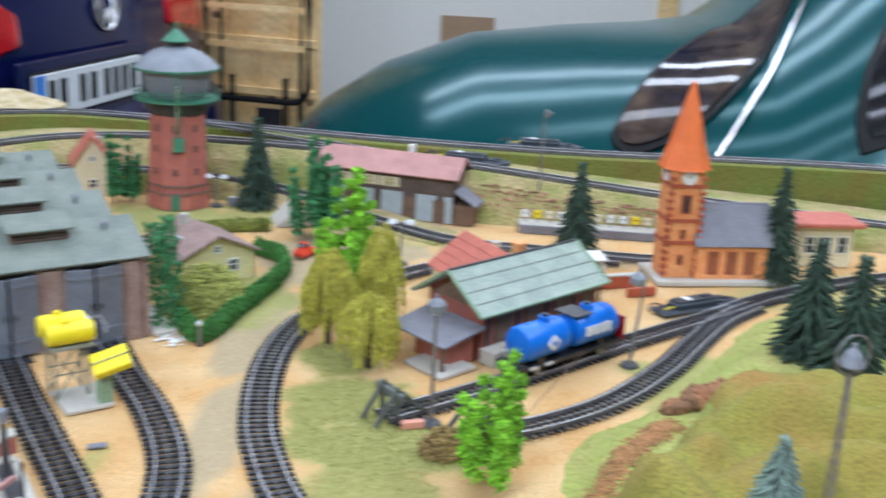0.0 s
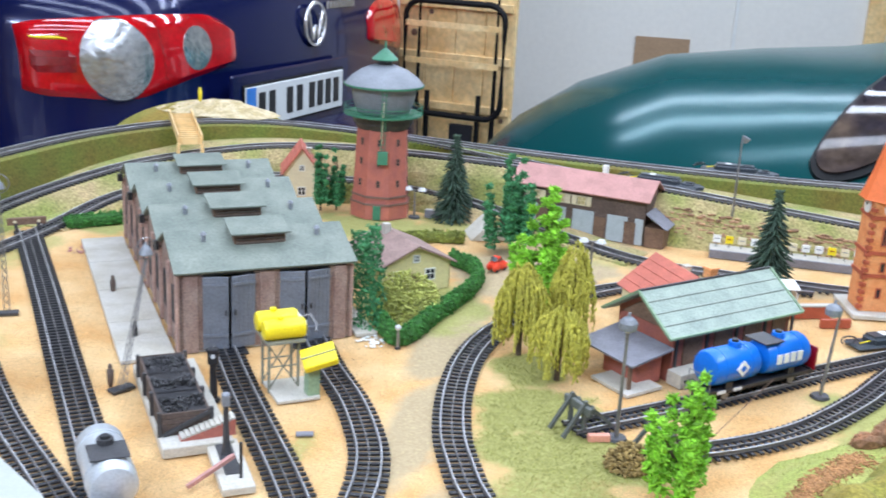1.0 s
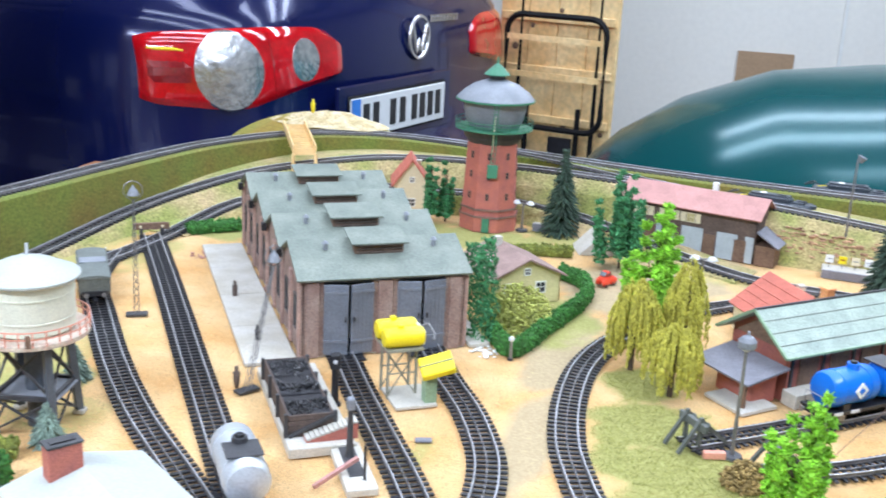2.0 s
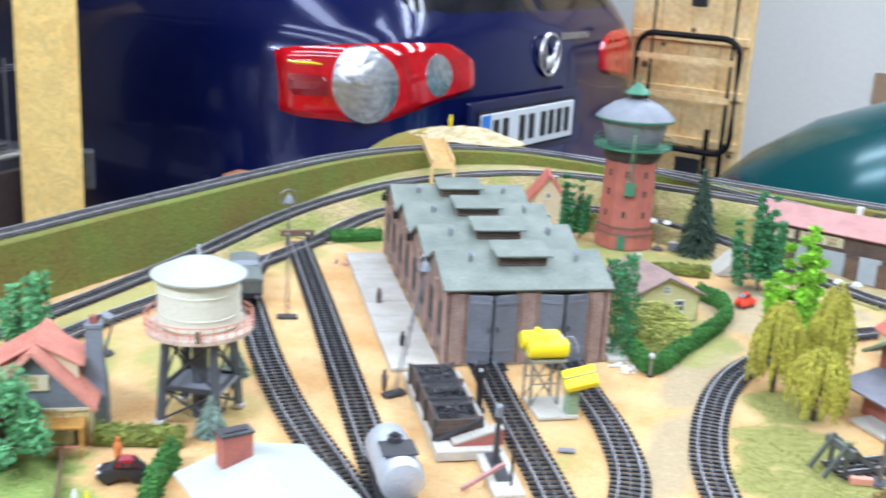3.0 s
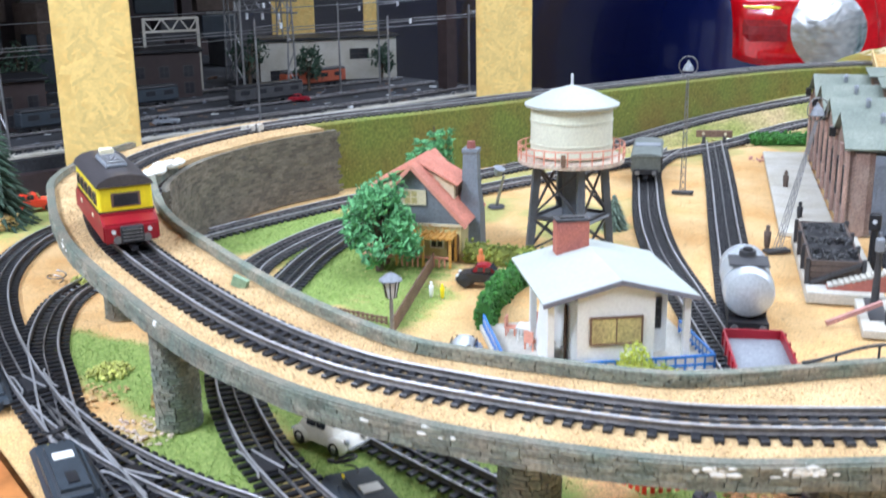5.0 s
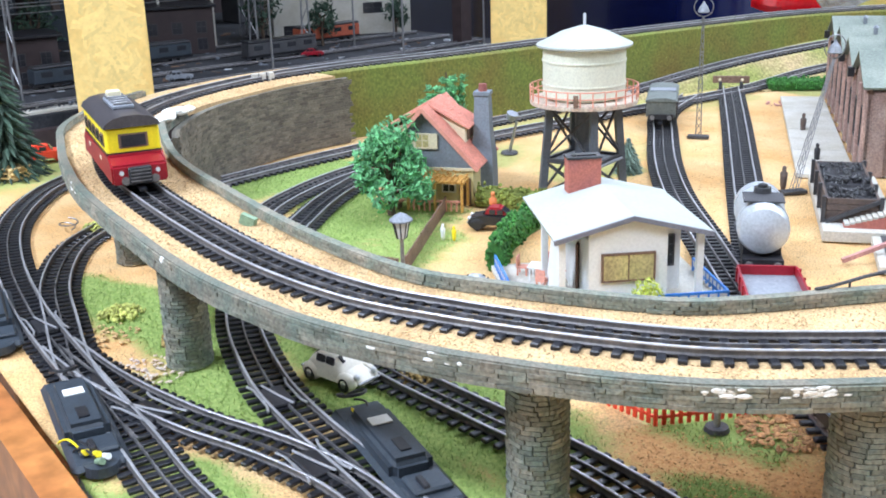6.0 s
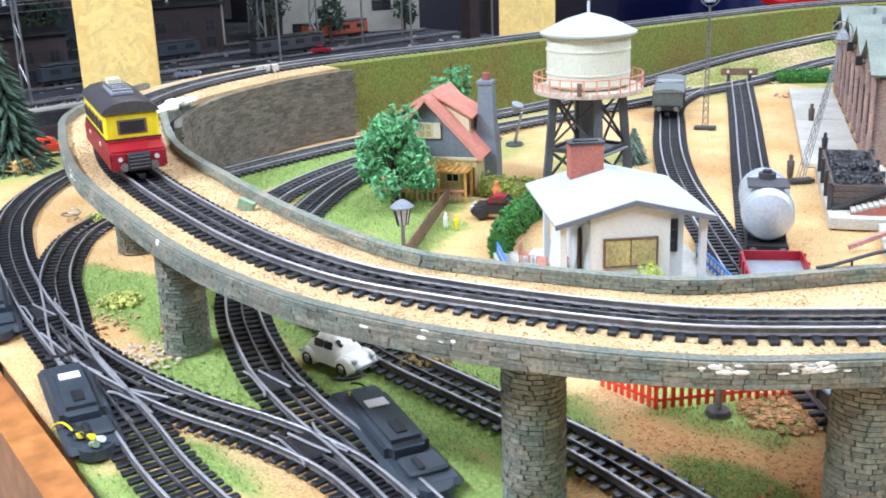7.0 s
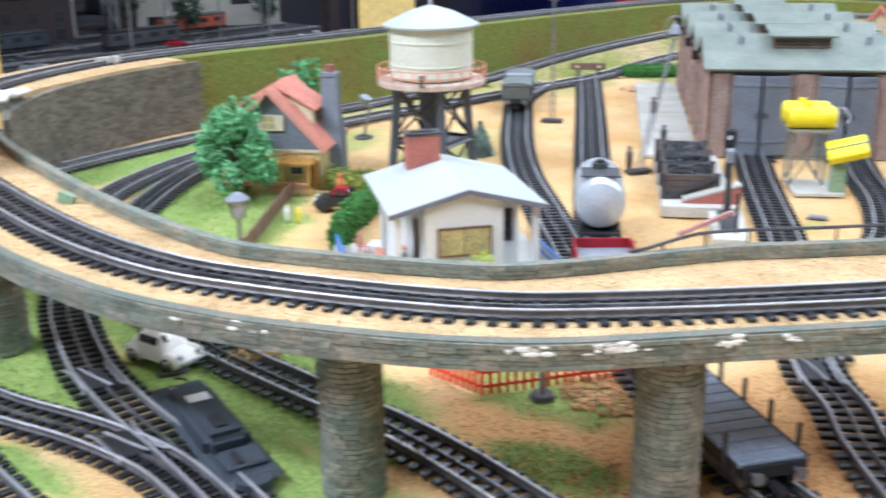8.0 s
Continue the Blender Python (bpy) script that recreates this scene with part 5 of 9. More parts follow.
def terrace_set():
    t = thing("garden_table", -0.326, 0.485, 0.004, 30, "white square garden table on the terrace", "table")
    part("tabletop", box(BM(), 0.017, 0.013, 0.001, 0, 0, 0.009, bevel=0.0003), M_WHITEP, t)
    for sx in (-1, 1):
        for sy in (-1, 1):
            part("leg", box(BM(), 0.001, 0.001, 0.009, sx * 0.007, sy * 0.005, 0), M_WHITEP, t)
    c = thing("garden_chair", -0.342, 0.484, 0.004, 120, "small orange garden chair on the terrace", "chair", "terrace chairs")
    part("seat", box(BM(), 0.007, 0.007, 0.001, 0, 0, 0.005), M_SALMON, c)
    part("backrest", box(BM(), 0.007, 0.001, 0.008, 0, 0.0035, 0.005), M_SALMON, c)
    for sx in (-1, 1):
        for sy in (-1, 1):
            part("leg", box(BM(), 0.001, 0.001, 0.005, sx * 0.003, sy * 0.003, 0), M_SALMON, c)
    for x, y, a in ((-0.318, 0.498, -40), (-0.314, 0.474, 190), (-0.334, 0.500, 60)):
        copy_thing(c, pose(x, y, 0.004, 0, 0, a))


terrace_set()


# goods depot with a green roof
def depot():
    r = thing("goods_depot", 0.126, 0.956, 0, 43.5, "brick goods depot with pale green plank roof", "goods shed")
    L, W, e, rg = 0.172, 0.075, 0.053, 0.078
    # the ridge runs along local x
    b = BM()
    turn = Matrix.Translation((0, 0, 0)) @ Matrix.Rotation(radians(-90), 4, "Z")
    for x in (0.008, L - 0.010):
        prism(b, [(-W, 0), (0, 0), (0, e), (-W / 2, rg - 0.002), (-W, e)], 0.002, Matrix.Translation((x, 0, 0)) @ turn)
    box(b, L - 0.016, 0.002, e, L / 2, 0.003, 0)
    box(b, L - 0.016, 0.002, e, L / 2, W - 0.003, 0)
    part("wall", b, M_BRICKR, r)
    part("loading_dock", box(BM(), L - 0.01, 0.018, 0.014, L / 2, -0.008, 0, bevel=0.0006), M_CONC, r)
    for k in range(4):
        part("door", box(BM(), 0.024, 0.0016, 0.030, 0.035 + k * 0.040, 0.0012, 0.014, bevel=0.0003), M_WOOD, r)
    for k in range(5):
        part("timber", box(BM(), 0.003, 0.0018, e, 0.014 + k * 0.0395, 0.001, 0), M_DARK, r)
    ov = 0.010
    kk = (rg - e) / (W / 2)
    for s in (0, 1):
        ye = -ov if s == 0 else W + ov
        ze = e - kk * ov
        a = [(-0.006, ye, ze + 0.002), (L, ye, ze + 0.002), (L, W / 2, rg + 0.002), (-0.006, W / 2, rg + 0.002)]
        if s:
            a = a[::-1]
        b = plate(BM(), a, 0.002)
        roof = part("roof", b, M_ROOFGL, r)
        for i in range(1, 4):
            f = i / 4
            p, q = (a[0], a[3]), (a[1], a[2])
            beam_b = beam(BM(), Vector(p[0]).lerp(Vector(p[1]), f), Vector(q[0]).lerp(Vector(q[1]), f), 0.0008, 0.0012)
            part("roof_seam", beam_b, M_ROOFG, roof)
        ed = BM()
        beam(ed, a[0], a[3], 0.0024, 0.0024)
        beam(ed, a[1], a[2], 0.0024, 0.0024)
        beam(ed, a[0] if s == 0 else a[2], a[1] if s == 0 else a[3], 0.0020, 0.0020)
        part("bargeboard", ed, M_GREENE, roof, "light green roof edge")
    part("ridge_cap", beam(BM(), (-0.006, W / 2, rg + 0.0025), (L, W / 2, rg + 0.0025), 0.002, 0.002), M_DARK, r)
    ch = part("chimney", box(BM(), 0.010, 0.010, 0.018, L * 0.56, W * 0.62, rg - 0.010, bevel=0.0005), M_BRICKO, r, "orange chimney")
    part("chimney_cap", box(BM(), 0.012, 0.012, 0.002, L * 0.56, W * 0.62, rg + 0.008), M_BRICKO, ch)
    part("gable_boarding", prism(BM(), [(-W + 0.006, e - 0.004), (-0.006, e - 0.004), (-W / 2, rg - 0.006)], 0.0016, Matrix.Translation((0.0066, 0, 0)) @ turn), M_WOOD, r)
    # annex with a grey flat roof at the end
    part("annex", box(BM(), 0.030, 0.046, 0.026, -0.012, 0.030, 0, bevel=0.0004), M_BRICKR, r)
    part("annex_roof", plate(BM(), [(-0.046, -0.006, 0.028), (0.004, -0.006, 0.037), (0.004, 0.070, 0.037), (-0.046, 0.070, 0.028)], 0.002), M_SLATE, r, "grey felt canopy")
    part("ramp", plate(BM(), [(-0.052, -0.010, 0.003), (-0.010, -0.010, 0.004), (-0.010, 0.040, 0.004), (-0.052, 0.040, 0.003)], 0.003), M_CONC, r)
    part("canopy_post", box(BM(), 0.003, 0.003, 0.027, -0.042, 0.0, 0), M_WOOD, r)


depot()


# church
M_WOODR = mat("red_brown_wood", (0.36, 0.13, 0.06), 0.6, var=0.2, scale=60, bump=0.1)


def church():
    r = thing("church", 0.3409, 1.2206, 0, 9, "orange brick village church with a tall orange spire", "church")
    w, h = 0.037, 0.128
    part("tower_wall", box(BM(), w, w, h, w / 2, w / 2, 0.006, bevel=0.0006), M_BRICKO, r)
    part("plinth", box(BM(), 0.142, 0.072, 0.006, 0.062, 0.022, 0, bevel=0.001), M_CONC, r, "pale stone plinth")
    for z in (0.046, 0.072, 0.112):
        part("brick_band", box(BM(), w + 0.003, w + 0.003, 0.004, w / 2, w / 2, z), M_BRICKDK, r)
    for x in (0, w):
        for k in range(14):
            part("quoin", box(BM(), 0.006, 0.006, 0.004, x, 0, 0.010 + k * 0.0085), M_BRICKDK, r)
    for z, hh in ((0.082, 0.022), (0.052, 0.012), (0.022, 0.012)):
        window(r, w / 2, -0.0006, z, 0.012 if hh > 0.02 else 0.006, hh, 0, M_BRICKDK, M_PANE, 2 if hh > 0.02 else 0, 0)
    for x, y, rz in ((w / 2, -0.0008, 0), (-0.0008, w / 2, -90)):
        c = cyl(BM(), 0.0085, 0.0085, 0.0016, 0, 0, 0, 90, seg=24)
        c.transform(pose(x, y, 0.124, 0, 0, rz))
        clock = part("clock_face", c, M_WHITEP, r, "white round clock face")
        for a, ll in ((30, 0.0055), (-60, 0.004)):
            hb = box(BM(), 0.0009, 0.0005, ll, 0, -0.0019, 0)
            hb.transform(pose(x, y, 0.124, 0, 0, rz) @ pose(0, 0, 0, 0, a, 0))
            part("clock_hand", hb, M_BLACK, clock)
    sp = BM()
    lathe(sp, [(0.0300, 0.132), (0.0290, 0.134), (0.0200, 0.160), (0.0135, 0.186), (0.002, 0.228), (0.0004, 0.229)], 8)
    sp.transform(pose(w / 2, w / 2, 0, 0, 0, 22.5))
    part("spire", sp, M_ORANGE, r, "tall orange tiled spire")
    # nave
    x0, x1, y0, y1, e, rg = w, 0.122, -0.004, 0.048, 0.046, 0.088
    b = BM()
    turn = Matrix.Rotation(radians(90), 4, "Z")
    box(b, x1 - x0, 0.002, e, (x0 + x1) / 2, y0 + 0.001, 0.004)
    box(b, x1 - x0, 0.002, e, (x0 + x1) / 2, y1 - 0.001, 0.004)
    prism(b, [(y0, 0.004), (y1, 0.004), (y1, e + 0.004), ((y0 + y1) / 2, rg), (y0, e + 0.004)], 0.002, Matrix.Translation((x1, 0, 0)) @ turn)
    part("nave_wall", b, M_BRICKO, r)
    for a in ([(x0 - 0.004, y0 - 0.005, e), (x1 + 0.005, y0 - 0.005, e), (x1 + 0.005, (y0 + y1) / 2, rg + 0.003), (x0 - 0.004, (y0 + y1) / 2, rg + 0.003)], [(x0 - 0.004, (y0 + y1) / 2, rg + 0.003), (x1 + 0.005, (y0 + y1) / 2, rg + 0.003), (x1 + 0.005, y1 + 0.005, e), (x0 - 0.004, y1 + 0.005, e)]):
        part("nave_roof", plate(BM(), a, 0.002), M_SLATE, r, "grey slate nave roof")
    for k in range(3):
        window(r, x0 + 0.020 + k * 0.022, y0 - 0.0006, 0.012, 0.013, 0.027, 0, M_BRICKDK, M_WOODR, 1, 2)


church()


# long station warehouse
M_BLUEGR = mat("pale_blue_grey_plaster", (0.46, 0.52, 0.55), 0.8, var=0.12, scale=60, bump=0.1)


def warehouse():
    r = thing("warehouse", -0.080, 1.464, 0, -15, "dark brown timber warehouse with faded pink roof", "warehouse")
    L, W, e, rg = 0.186, 0.062, 0.066, 0.084
    b = BM()
    turn = Matrix.Rotation(radians(90), 4, "Z")
    for x in (0.002, L):
        prism(b, [(0, 0), (W, 0), (W, e), (W / 2, rg - 0.002), (0, e)], 0.002, Matrix.Translation((x, 0, 0)) @ turn)
    box(b, L, 0.002, e, L / 2, 0.001, 0)
    box(b, L, 0.002, e, L / 2, W - 0.001, 0)
    part("wall", b, M_PLANK, r)
    for a in ([(-0.008, -0.010, e - 0.004), (L + 0.006, -0.010, e - 0.004), (L + 0.006, W / 2, rg), (-0.008, W / 2, rg)], [(-0.008, W / 2, rg), (L + 0.006, W / 2, rg), (L + 0.006, W + 0.010, e - 0.004), (-0.008, W + 0.010, e - 0.004)]):
        part("roof", plate(BM(), a, 0.002), M_ROOFP, r, "faded pink roof")
    for x in (0.030, 0.066, 0.096):
        w1 = window(r, x, -0.0006, 0.042, 0.012, 0.013, 0, M_CREAM, M_PANEY)
        for s in (-1, 1):
            part("shutter", box(BM(), 0.007, 0.0014, 0.013, x + s * 0.0105, -0.0010, 0.042), M_CREAM, w1)
    for x, wd in ((0.018, 0.030), (0.062, 0.026), (0.100, 0.030), (0.148, 0.028), (0.178, 0.012)):
        part("wall_panel", box(BM(), wd, 0.0010, 0.036, x, -0.0004, 0, bevel=0.0003), M_BLUEGR, r, "pale blue-grey lower wall panel")
    for x in (0.040, 0.124, 0.166):
        part("door", box(BM(), 0.016, 0.0018, 0.030, x, -0.0006, 0), M_WOOD, r)
    ch = part("chimney", box(BM(), 0.007, 0.007, 0.014, L * 0.62, W * 0.55, rg - 0.004), M_WHITEP, r)
    part("lean_to_roof", plate(BM(), [(L + 0.002, -0.006, 0.046), (L + 0.032, -0.006, 0.028), (L + 0.032, W - 0.010, 0.028), (L + 0.002, W - 0.010, 0.046)], 0.0016), M_SLATE, r)
    part("lean_to_wall", box(BM(), 0.026, 0.050, 0.027, L + 0.014, 0.024, 0), M_WOOD, r)


warehouse()


# platform with signs and small goods
def platform(x, y, rz, L, W, label, signs=True):
    r = thing("station_platform", x, y, 0, rz, label, "platform", "station platforms")
    part("slab", box(BM(), L, W, 0.010, L / 2, W / 2, 0, bevel=0.0008), M_CONC, r)
    part("edge", box(BM(), L, 0.004, 0.0105, L / 2, 0.0018, 0), M_SLATE, r)
    for k in range(int(L / 0.016) if signs else 0):
        px = 0.008 + k * 0.016
        s = k % 4
        sign = part("notice_board", box(BM(), 0.010, 0.0012, 0.010, px, W * 0.6, 0.016, rz=rnd(-8, 8)), (M_WHITEP, M_YELLOW, M_CREAM, M_WHITEP)[s], r, ("white notice board", "yellow notice board", "cream notice board", "white notice board")[s])
        part("notice_post", box(BM(), 0.001, 0.001, 0.007, px, W * 0.6, 0.010), M_DARK, sign)
        part("notice_bar", box(BM(), 0.006, 0.0006, 0.001, px, W * 0.6 - 0.0009, 0.021), M_RED if s == 1 else M_GREYD, sign)


platform(0.185, 1.395, -3, 0.20, 0.035, "long grey platform with notice boards")
platform(-0.205, 1.448, 4, 0.090, 0.014, "short grey platform beside the brick tower", False)
r = thing("track_barrier", -0.222, 1.545, 0.0255, 2, "white track barrier with a red middle panel", "barrier")
part("panel", box(BM(), 0.046, 0.002, 0.009, 0, 0, 0.002, bevel=0.0003), M_WHITEP, r)
part("red_panel", box(BM(), 0.018, 0.0008, 0.0075, 0.002, -0.0014, 0.0028), M_SCARLET, r)
for sx in (-0.018, 0.018):
    part("foot", box(BM(), 0.003, 0.006, 0.003, sx, 0, -0.0005), M_DARK, r)


# kiosk at the far end
def kiosk(x, y, rz):
    r = thing("station_kiosk", x, y, 0, rz, "cream kiosk with a red flat roof", "kiosk")
    part("wall", box(BM(), 0.070, 0.045, 0.052, 0.035, 0.022, 0, bevel=0.0006), M_CREAM, r)
    part("roof", box(BM(), 0.090, 0.060, 0.006, 0.035, 0.020, 0.052, bevel=0.0015), M_ROOFR, r)
    for k in range(3):
        window(r, 0.014 + k * 0.021, -0.0006, 0.018, 0.014, 0.022, 0, M_WHITEP)


kiosk(0.52, 1.31, 8)

# brown bench wall by the church
r = thing("brick_wall", 0.262, 1.185, 0, 20, "low red brick garden wall by the church", "garden wall")
part("wall_run", box(BM(), 0.055, 0.005, 0.014, 0.027, 0, 0, bevel=0.0005), M_BRICKDK, r)
part("coping", box(BM(), 0.057, 0.007, 0.002, 0.027, 0, 0.014), M_CONC, r)
part("wall_run", box(BM(), 0.035, 0.005, 0.010, 0.040, -0.030, 0, bevel=0.0005), M_BRICKDK, r)
r = thing("shelter", 0.258, 1.235, 0, 10, "small white roofed bicycle shelter", "shelter")
part("roof", plate(BM(), [(-0.018, -0.014, 0.022), (0.018, -0.014, 0.022), (0.018, 0.014, 0.025), (-0.018, 0.014, 0.025)], 0.0015), M_WHITEP, r)
for sx in (-1, 1):
    part("post", box(BM(), 0.002, 0.002, 0.022, sx * 0.015, 0.010, 0), M_DARK, r)
    part("side_panel", box(BM(), 0.001, 0.022, 0.016, sx * 0.016, 0, 0), M_WHITEP, r)

# tent on the village green
r = thing("tent", -0.098, 1.365, 0, 20, "pale grey-green canvas tent on the grass", "tent")
part("canvas", prism(BM(), [(-0.026, 0), (0.026, 0), (0, 0.026)], 0.05), M_CONC, r)

# ---- rolling stock ----
def along(path, x, y):
    """The point of a line nearest to x, y, and the line's heading there in degrees."""
    i = min(range(len(path)), key=lambda k: (path[k].x - x) ** 2 + (path[k].y - y) ** 2)
    return path[i], math.degrees(heading(path, i))


def wheels(root, xs, z=0.0045, r=0.0052):
    for x in xs:
        for s in (-1, 1):
            w = part("wheel", cyl(BM(), r, r, 0.0024, x, s * 0.0092 + (0.0012 if s > 0 else 0.0012), z + r, 90, seg=18), M_BLACK, root)
            part("tyre", cyl(BM(), r * 0.82, r * 0.82, 0.0006, x, s * 0.0092 + s * 0.0013 + (0.0003), z + r, 90, seg=18), M_STEEL, w)
        part("axle", rod(BM(), (x, -0.008, z + r), (x, 0.008, z + r), 0.001, 6), M_STEEL, root)


def underframe(root, L, z=0.012, w=0.026):
    part("chassis", box(BM(), L, w, 0.004, 0, 0, z, bevel=0.0005), M_BLACK, root)
    for s in (-1, 1):
        b = box(BM(), 0.004, w, 0.005, s * L / 2, 0, z)
        part("buffer_beam", b, M_BLACK, root)
        for o in (-0.009, 0.009):
            b = rod(BM(), (s * (L / 2 + 0.001), o, z + 0.0025), (s * (L / 2 + 0.006), o, z + 0.0025), 0.0009, 8)
            cyl(b, 0.0026, 0.0026, 0.001, s * (L / 2 + 0.006), o, z + 0.0025, 0, 90, 0, 12)
            part("buffer", b, M_STEEL, root)
        part("coupling", box(BM(), 0.012, 0.004, 0.002, s * (L / 2 + 0.006), 0, z - 0.004), M_BLACK, root)


def rails_at(path, x, y):
    p, h = along(path, x, y)
    return p.x, p.y, p.z, h


M_ROOFDK = mat("dark_roof_paint", (0.075, 0.068, 0.072), 0.35, var=0.2, scale=60, bump=0.05)


def railcar():
    x, y, z, h = rails_at(UPPER, -0.532, 0.300)
    r = thing("railcar", x, y, z, h + 180, "yellow and red railcar with grey roof on the viaduct", "railcar")
    L, W = 0.118, 0.034
    underframe(r, L - 0.012, 0.010, 0.024)
    wheels(r, (-0.030, 0.030))
    lower = BM()
    out = [(-L / 2, 0.010), (L / 2, 0.010), (L / 2, 0.022), (L / 2 - 0.012, 0.026), (L / 2 - 0.012, 0.027), (-L / 2 + 0.012, 0.027), (-L / 2 + 0.012, 0.026), (-L / 2, 0.022)]
    prism(lower, out, W, Matrix.Translation((0, -W / 2, 0)))
    bmesh.ops.bevel(lower, geom=list(lower.edges), offset=0.0012, segments=2, affect="EDGES")
    part("lower_body", lower, M_RED, r, "red lower body with sloping bonnets")
    up = box(BM(), L - 0.024, W - 0.001, 0.0165, 0, 0, 0.027, bevel=0.0012)
    part("upper_body", up, M_YELLOW, r, "yellow window band")
    part("waist_line", box(BM(), L - 0.0235, W, 0.0012, 0, 0, 0.0268), M_BLACK, r)
    for s in (-1, 1):
        for k in range(5):
            b = box(BM(), 0.0105, 0.0008, 0.0085, -0.034 + k * 0.017, s * (W / 2 - 0.0003), 0.0305, bevel=0.0003)
            w = part("window", b, M_WOOD, r)
            part("pane", box(BM(), 0.0085, 0.0006, 0.0065, -0.034 + k * 0.017, s * (W / 2 + 0.0002), 0.0315), M_PANE, w)
        b = box(BM(), 0.0008, 0.018, 0.009, s * (L / 2 - 0.0118), 0, 0.0305, bevel=0.0003)
        w = part("window", b, M_WOOD, r)
        part("pane", box(BM(), 0.0006, 0.015, 0.007, s * (L / 2 - 0.0113), 0, 0.0315), M_PANE, w)
        for o in (-0.011, 0.011):
            part("headlight", cyl(BM(), 0.0014, 0.0014, 0.001, s * (L / 2 - 0.0002), o, 0.0175, 0, 90 * s, 0, 12), M_LAMPG, r)
        b = box(BM(), 0.005, 0.014, 0.011, s * (L / 2 + 0.0005), 0, 0.010, bevel=0.0008)
        part("radiator", b, M_BLACK, r)
        for k in range(4):
            part("grille_bar", box(BM(), 0.0006, 0.012, 0.0007, s * (L / 2 + 0.0032), 0, 0.0120 + k * 0.0022), M_STEEL, r)
    for s in (-1, 1):
        for k in (-0.028, 0.020):
            part("crest", box(BM(), 0.006, 0.0004, 0.0022, k, s * (W / 2 + 0.0002), 0.020), M_CREAM, r, "pale illegible lettering bar")
    roof = BM()
    prism(roof, [(-W / 2 - 0.0006, 0.0435), (W / 2 + 0.0006, 0.0435), (W / 2 - 0.001, 0.0465), (W / 2 - 0.006, 0.0495), (0.004, 0.0508), (-0.004, 0.0508), (-W / 2 + 0.006, 0.0495), (-W / 2 + 0.001, 0.0465)], L - 0.020, Matrix.Rotation(radians(-90), 4, "Z") @ Matrix.Translation((0, -(L - 0.020) / 2, 0)))
    part("roof", roof, M_ROOFDK, r, "dark grey roof", smooth=True)
    b = box(BM(), 0.040, 0.014, 0.003, 0.004, 0, 0.0505, bevel=0.0008)
    rr = part("roof_radiator", b, M_TANKG, r)
    for k in range(5):
        part("cooling_tube", rod(BM(), (-0.014 + k * 0.009, -0.006, 0.0542), (-0.014 + k * 0.009, 0.006, 0.0542), 0.001, 6), M_STEEL, rr)
    part("roof_box", box(BM(), 0.008, 0.009, 0.004, -0.014, 0, 0.0535, bevel=0.0006), M_CREAM, rr)


railcar()


def tank_wagon(path, x, y, body, L, label, two=False, flip=0):
    x, y, z, h = rails_at(path, x, y)
    r = thing("tank_wagon", x, y, z, h + flip, label, "tank wagon", "tank wagons")
    underframe(r, L)
    wheels(r, (-L * 0.32, L * 0.32))
    R, zc = 0.0165, 0.034
    b = BM()
    for c, hl in (((0, L * 0.47),) if not two else ((-L * 0.245, L * 0.228), (L * 0.245, L * 0.228))):
        lathe(b, [(0.001, c - hl), (R * 0.55, c - hl + 0.0007), (R * 0.9, c - hl + 0.0032), (R, c - hl + 0.0065), (R, c + hl - 0.0065), (R * 0.9, c + hl - 0.0032), (R * 0.55, c + hl - 0.0007), (0.001, c + hl)], 32)
    b.transform(pose(0, 0, zc, 0, 90, 0))
    tank = part("tank", b, body, r, smooth=True)
    for f in ((-0.25, 0.25) if not two else (-0.36, -0.13, 0.13, 0.36)):
        b = BM()
        ring(b, R - 0.0004, R + 0.0005, f * L - 0.0008, f * L + 0.0008, 32)
        b.transform(pose(0, 0, zc, 0, 90, 0))
        part("tank_band", b, body if not two else M_BLUE, tank)
    for k in (-0.3, 0.3):
        part("saddle", box(BM(), 0.008, 0.024, 0.008, k * L, 0, 0.014), M_BLACK, r)
    for k in ((0.0,) if not two else (-0.2, 0.22)):
        dm = part("dome", cyl(BM(), 0.006, 0.0055, 0.005, k * L, 0, zc + R - 0.001, seg=20), M_DARK if not two else body, tank)
        part("dome_lid", cyl(BM(), 0.0035, 0.003, 0.002, k * L, 0, zc + R + 0.004, seg=16), M_BLACK, dm)
    part("walkway", box(BM(), 0.024, 0.026, 0.001, 0.012, 0, zc + R - 0.0005), M_DARK, r)
    part("end_platform", box(BM(), 0.010, 0.030, 0.002, -L / 2 + 0.003, 0, 0.016), M_BLACK, r)
    rl = BM()
    for o in (-0.013, 0.013):
        rod(rl, (-L / 2 + 0.001, o, 0.016), (-L / 2 + 0.001, o, 0.030), 0.0005, 4)
    rod(rl, (-L / 2 + 0.001, -0.013, 0.030), (-L / 2 + 0.001, 0.013, 0.030), 0.0005, 4)
    part("handrail", rl, M_STEEL, r)
    return r, zc, R


tank_wagon(PATHS["siding"], -0.247, 0.616, M_SILVER, 0.080, "silver tank wagon standing on the siding")
blue, zc, R = tank_wagon(PATHS["station_line_a"], 0.203, 0.962, M_BLUE, 0.132, "blue tank wagon with white markings beside the depot", two=True)
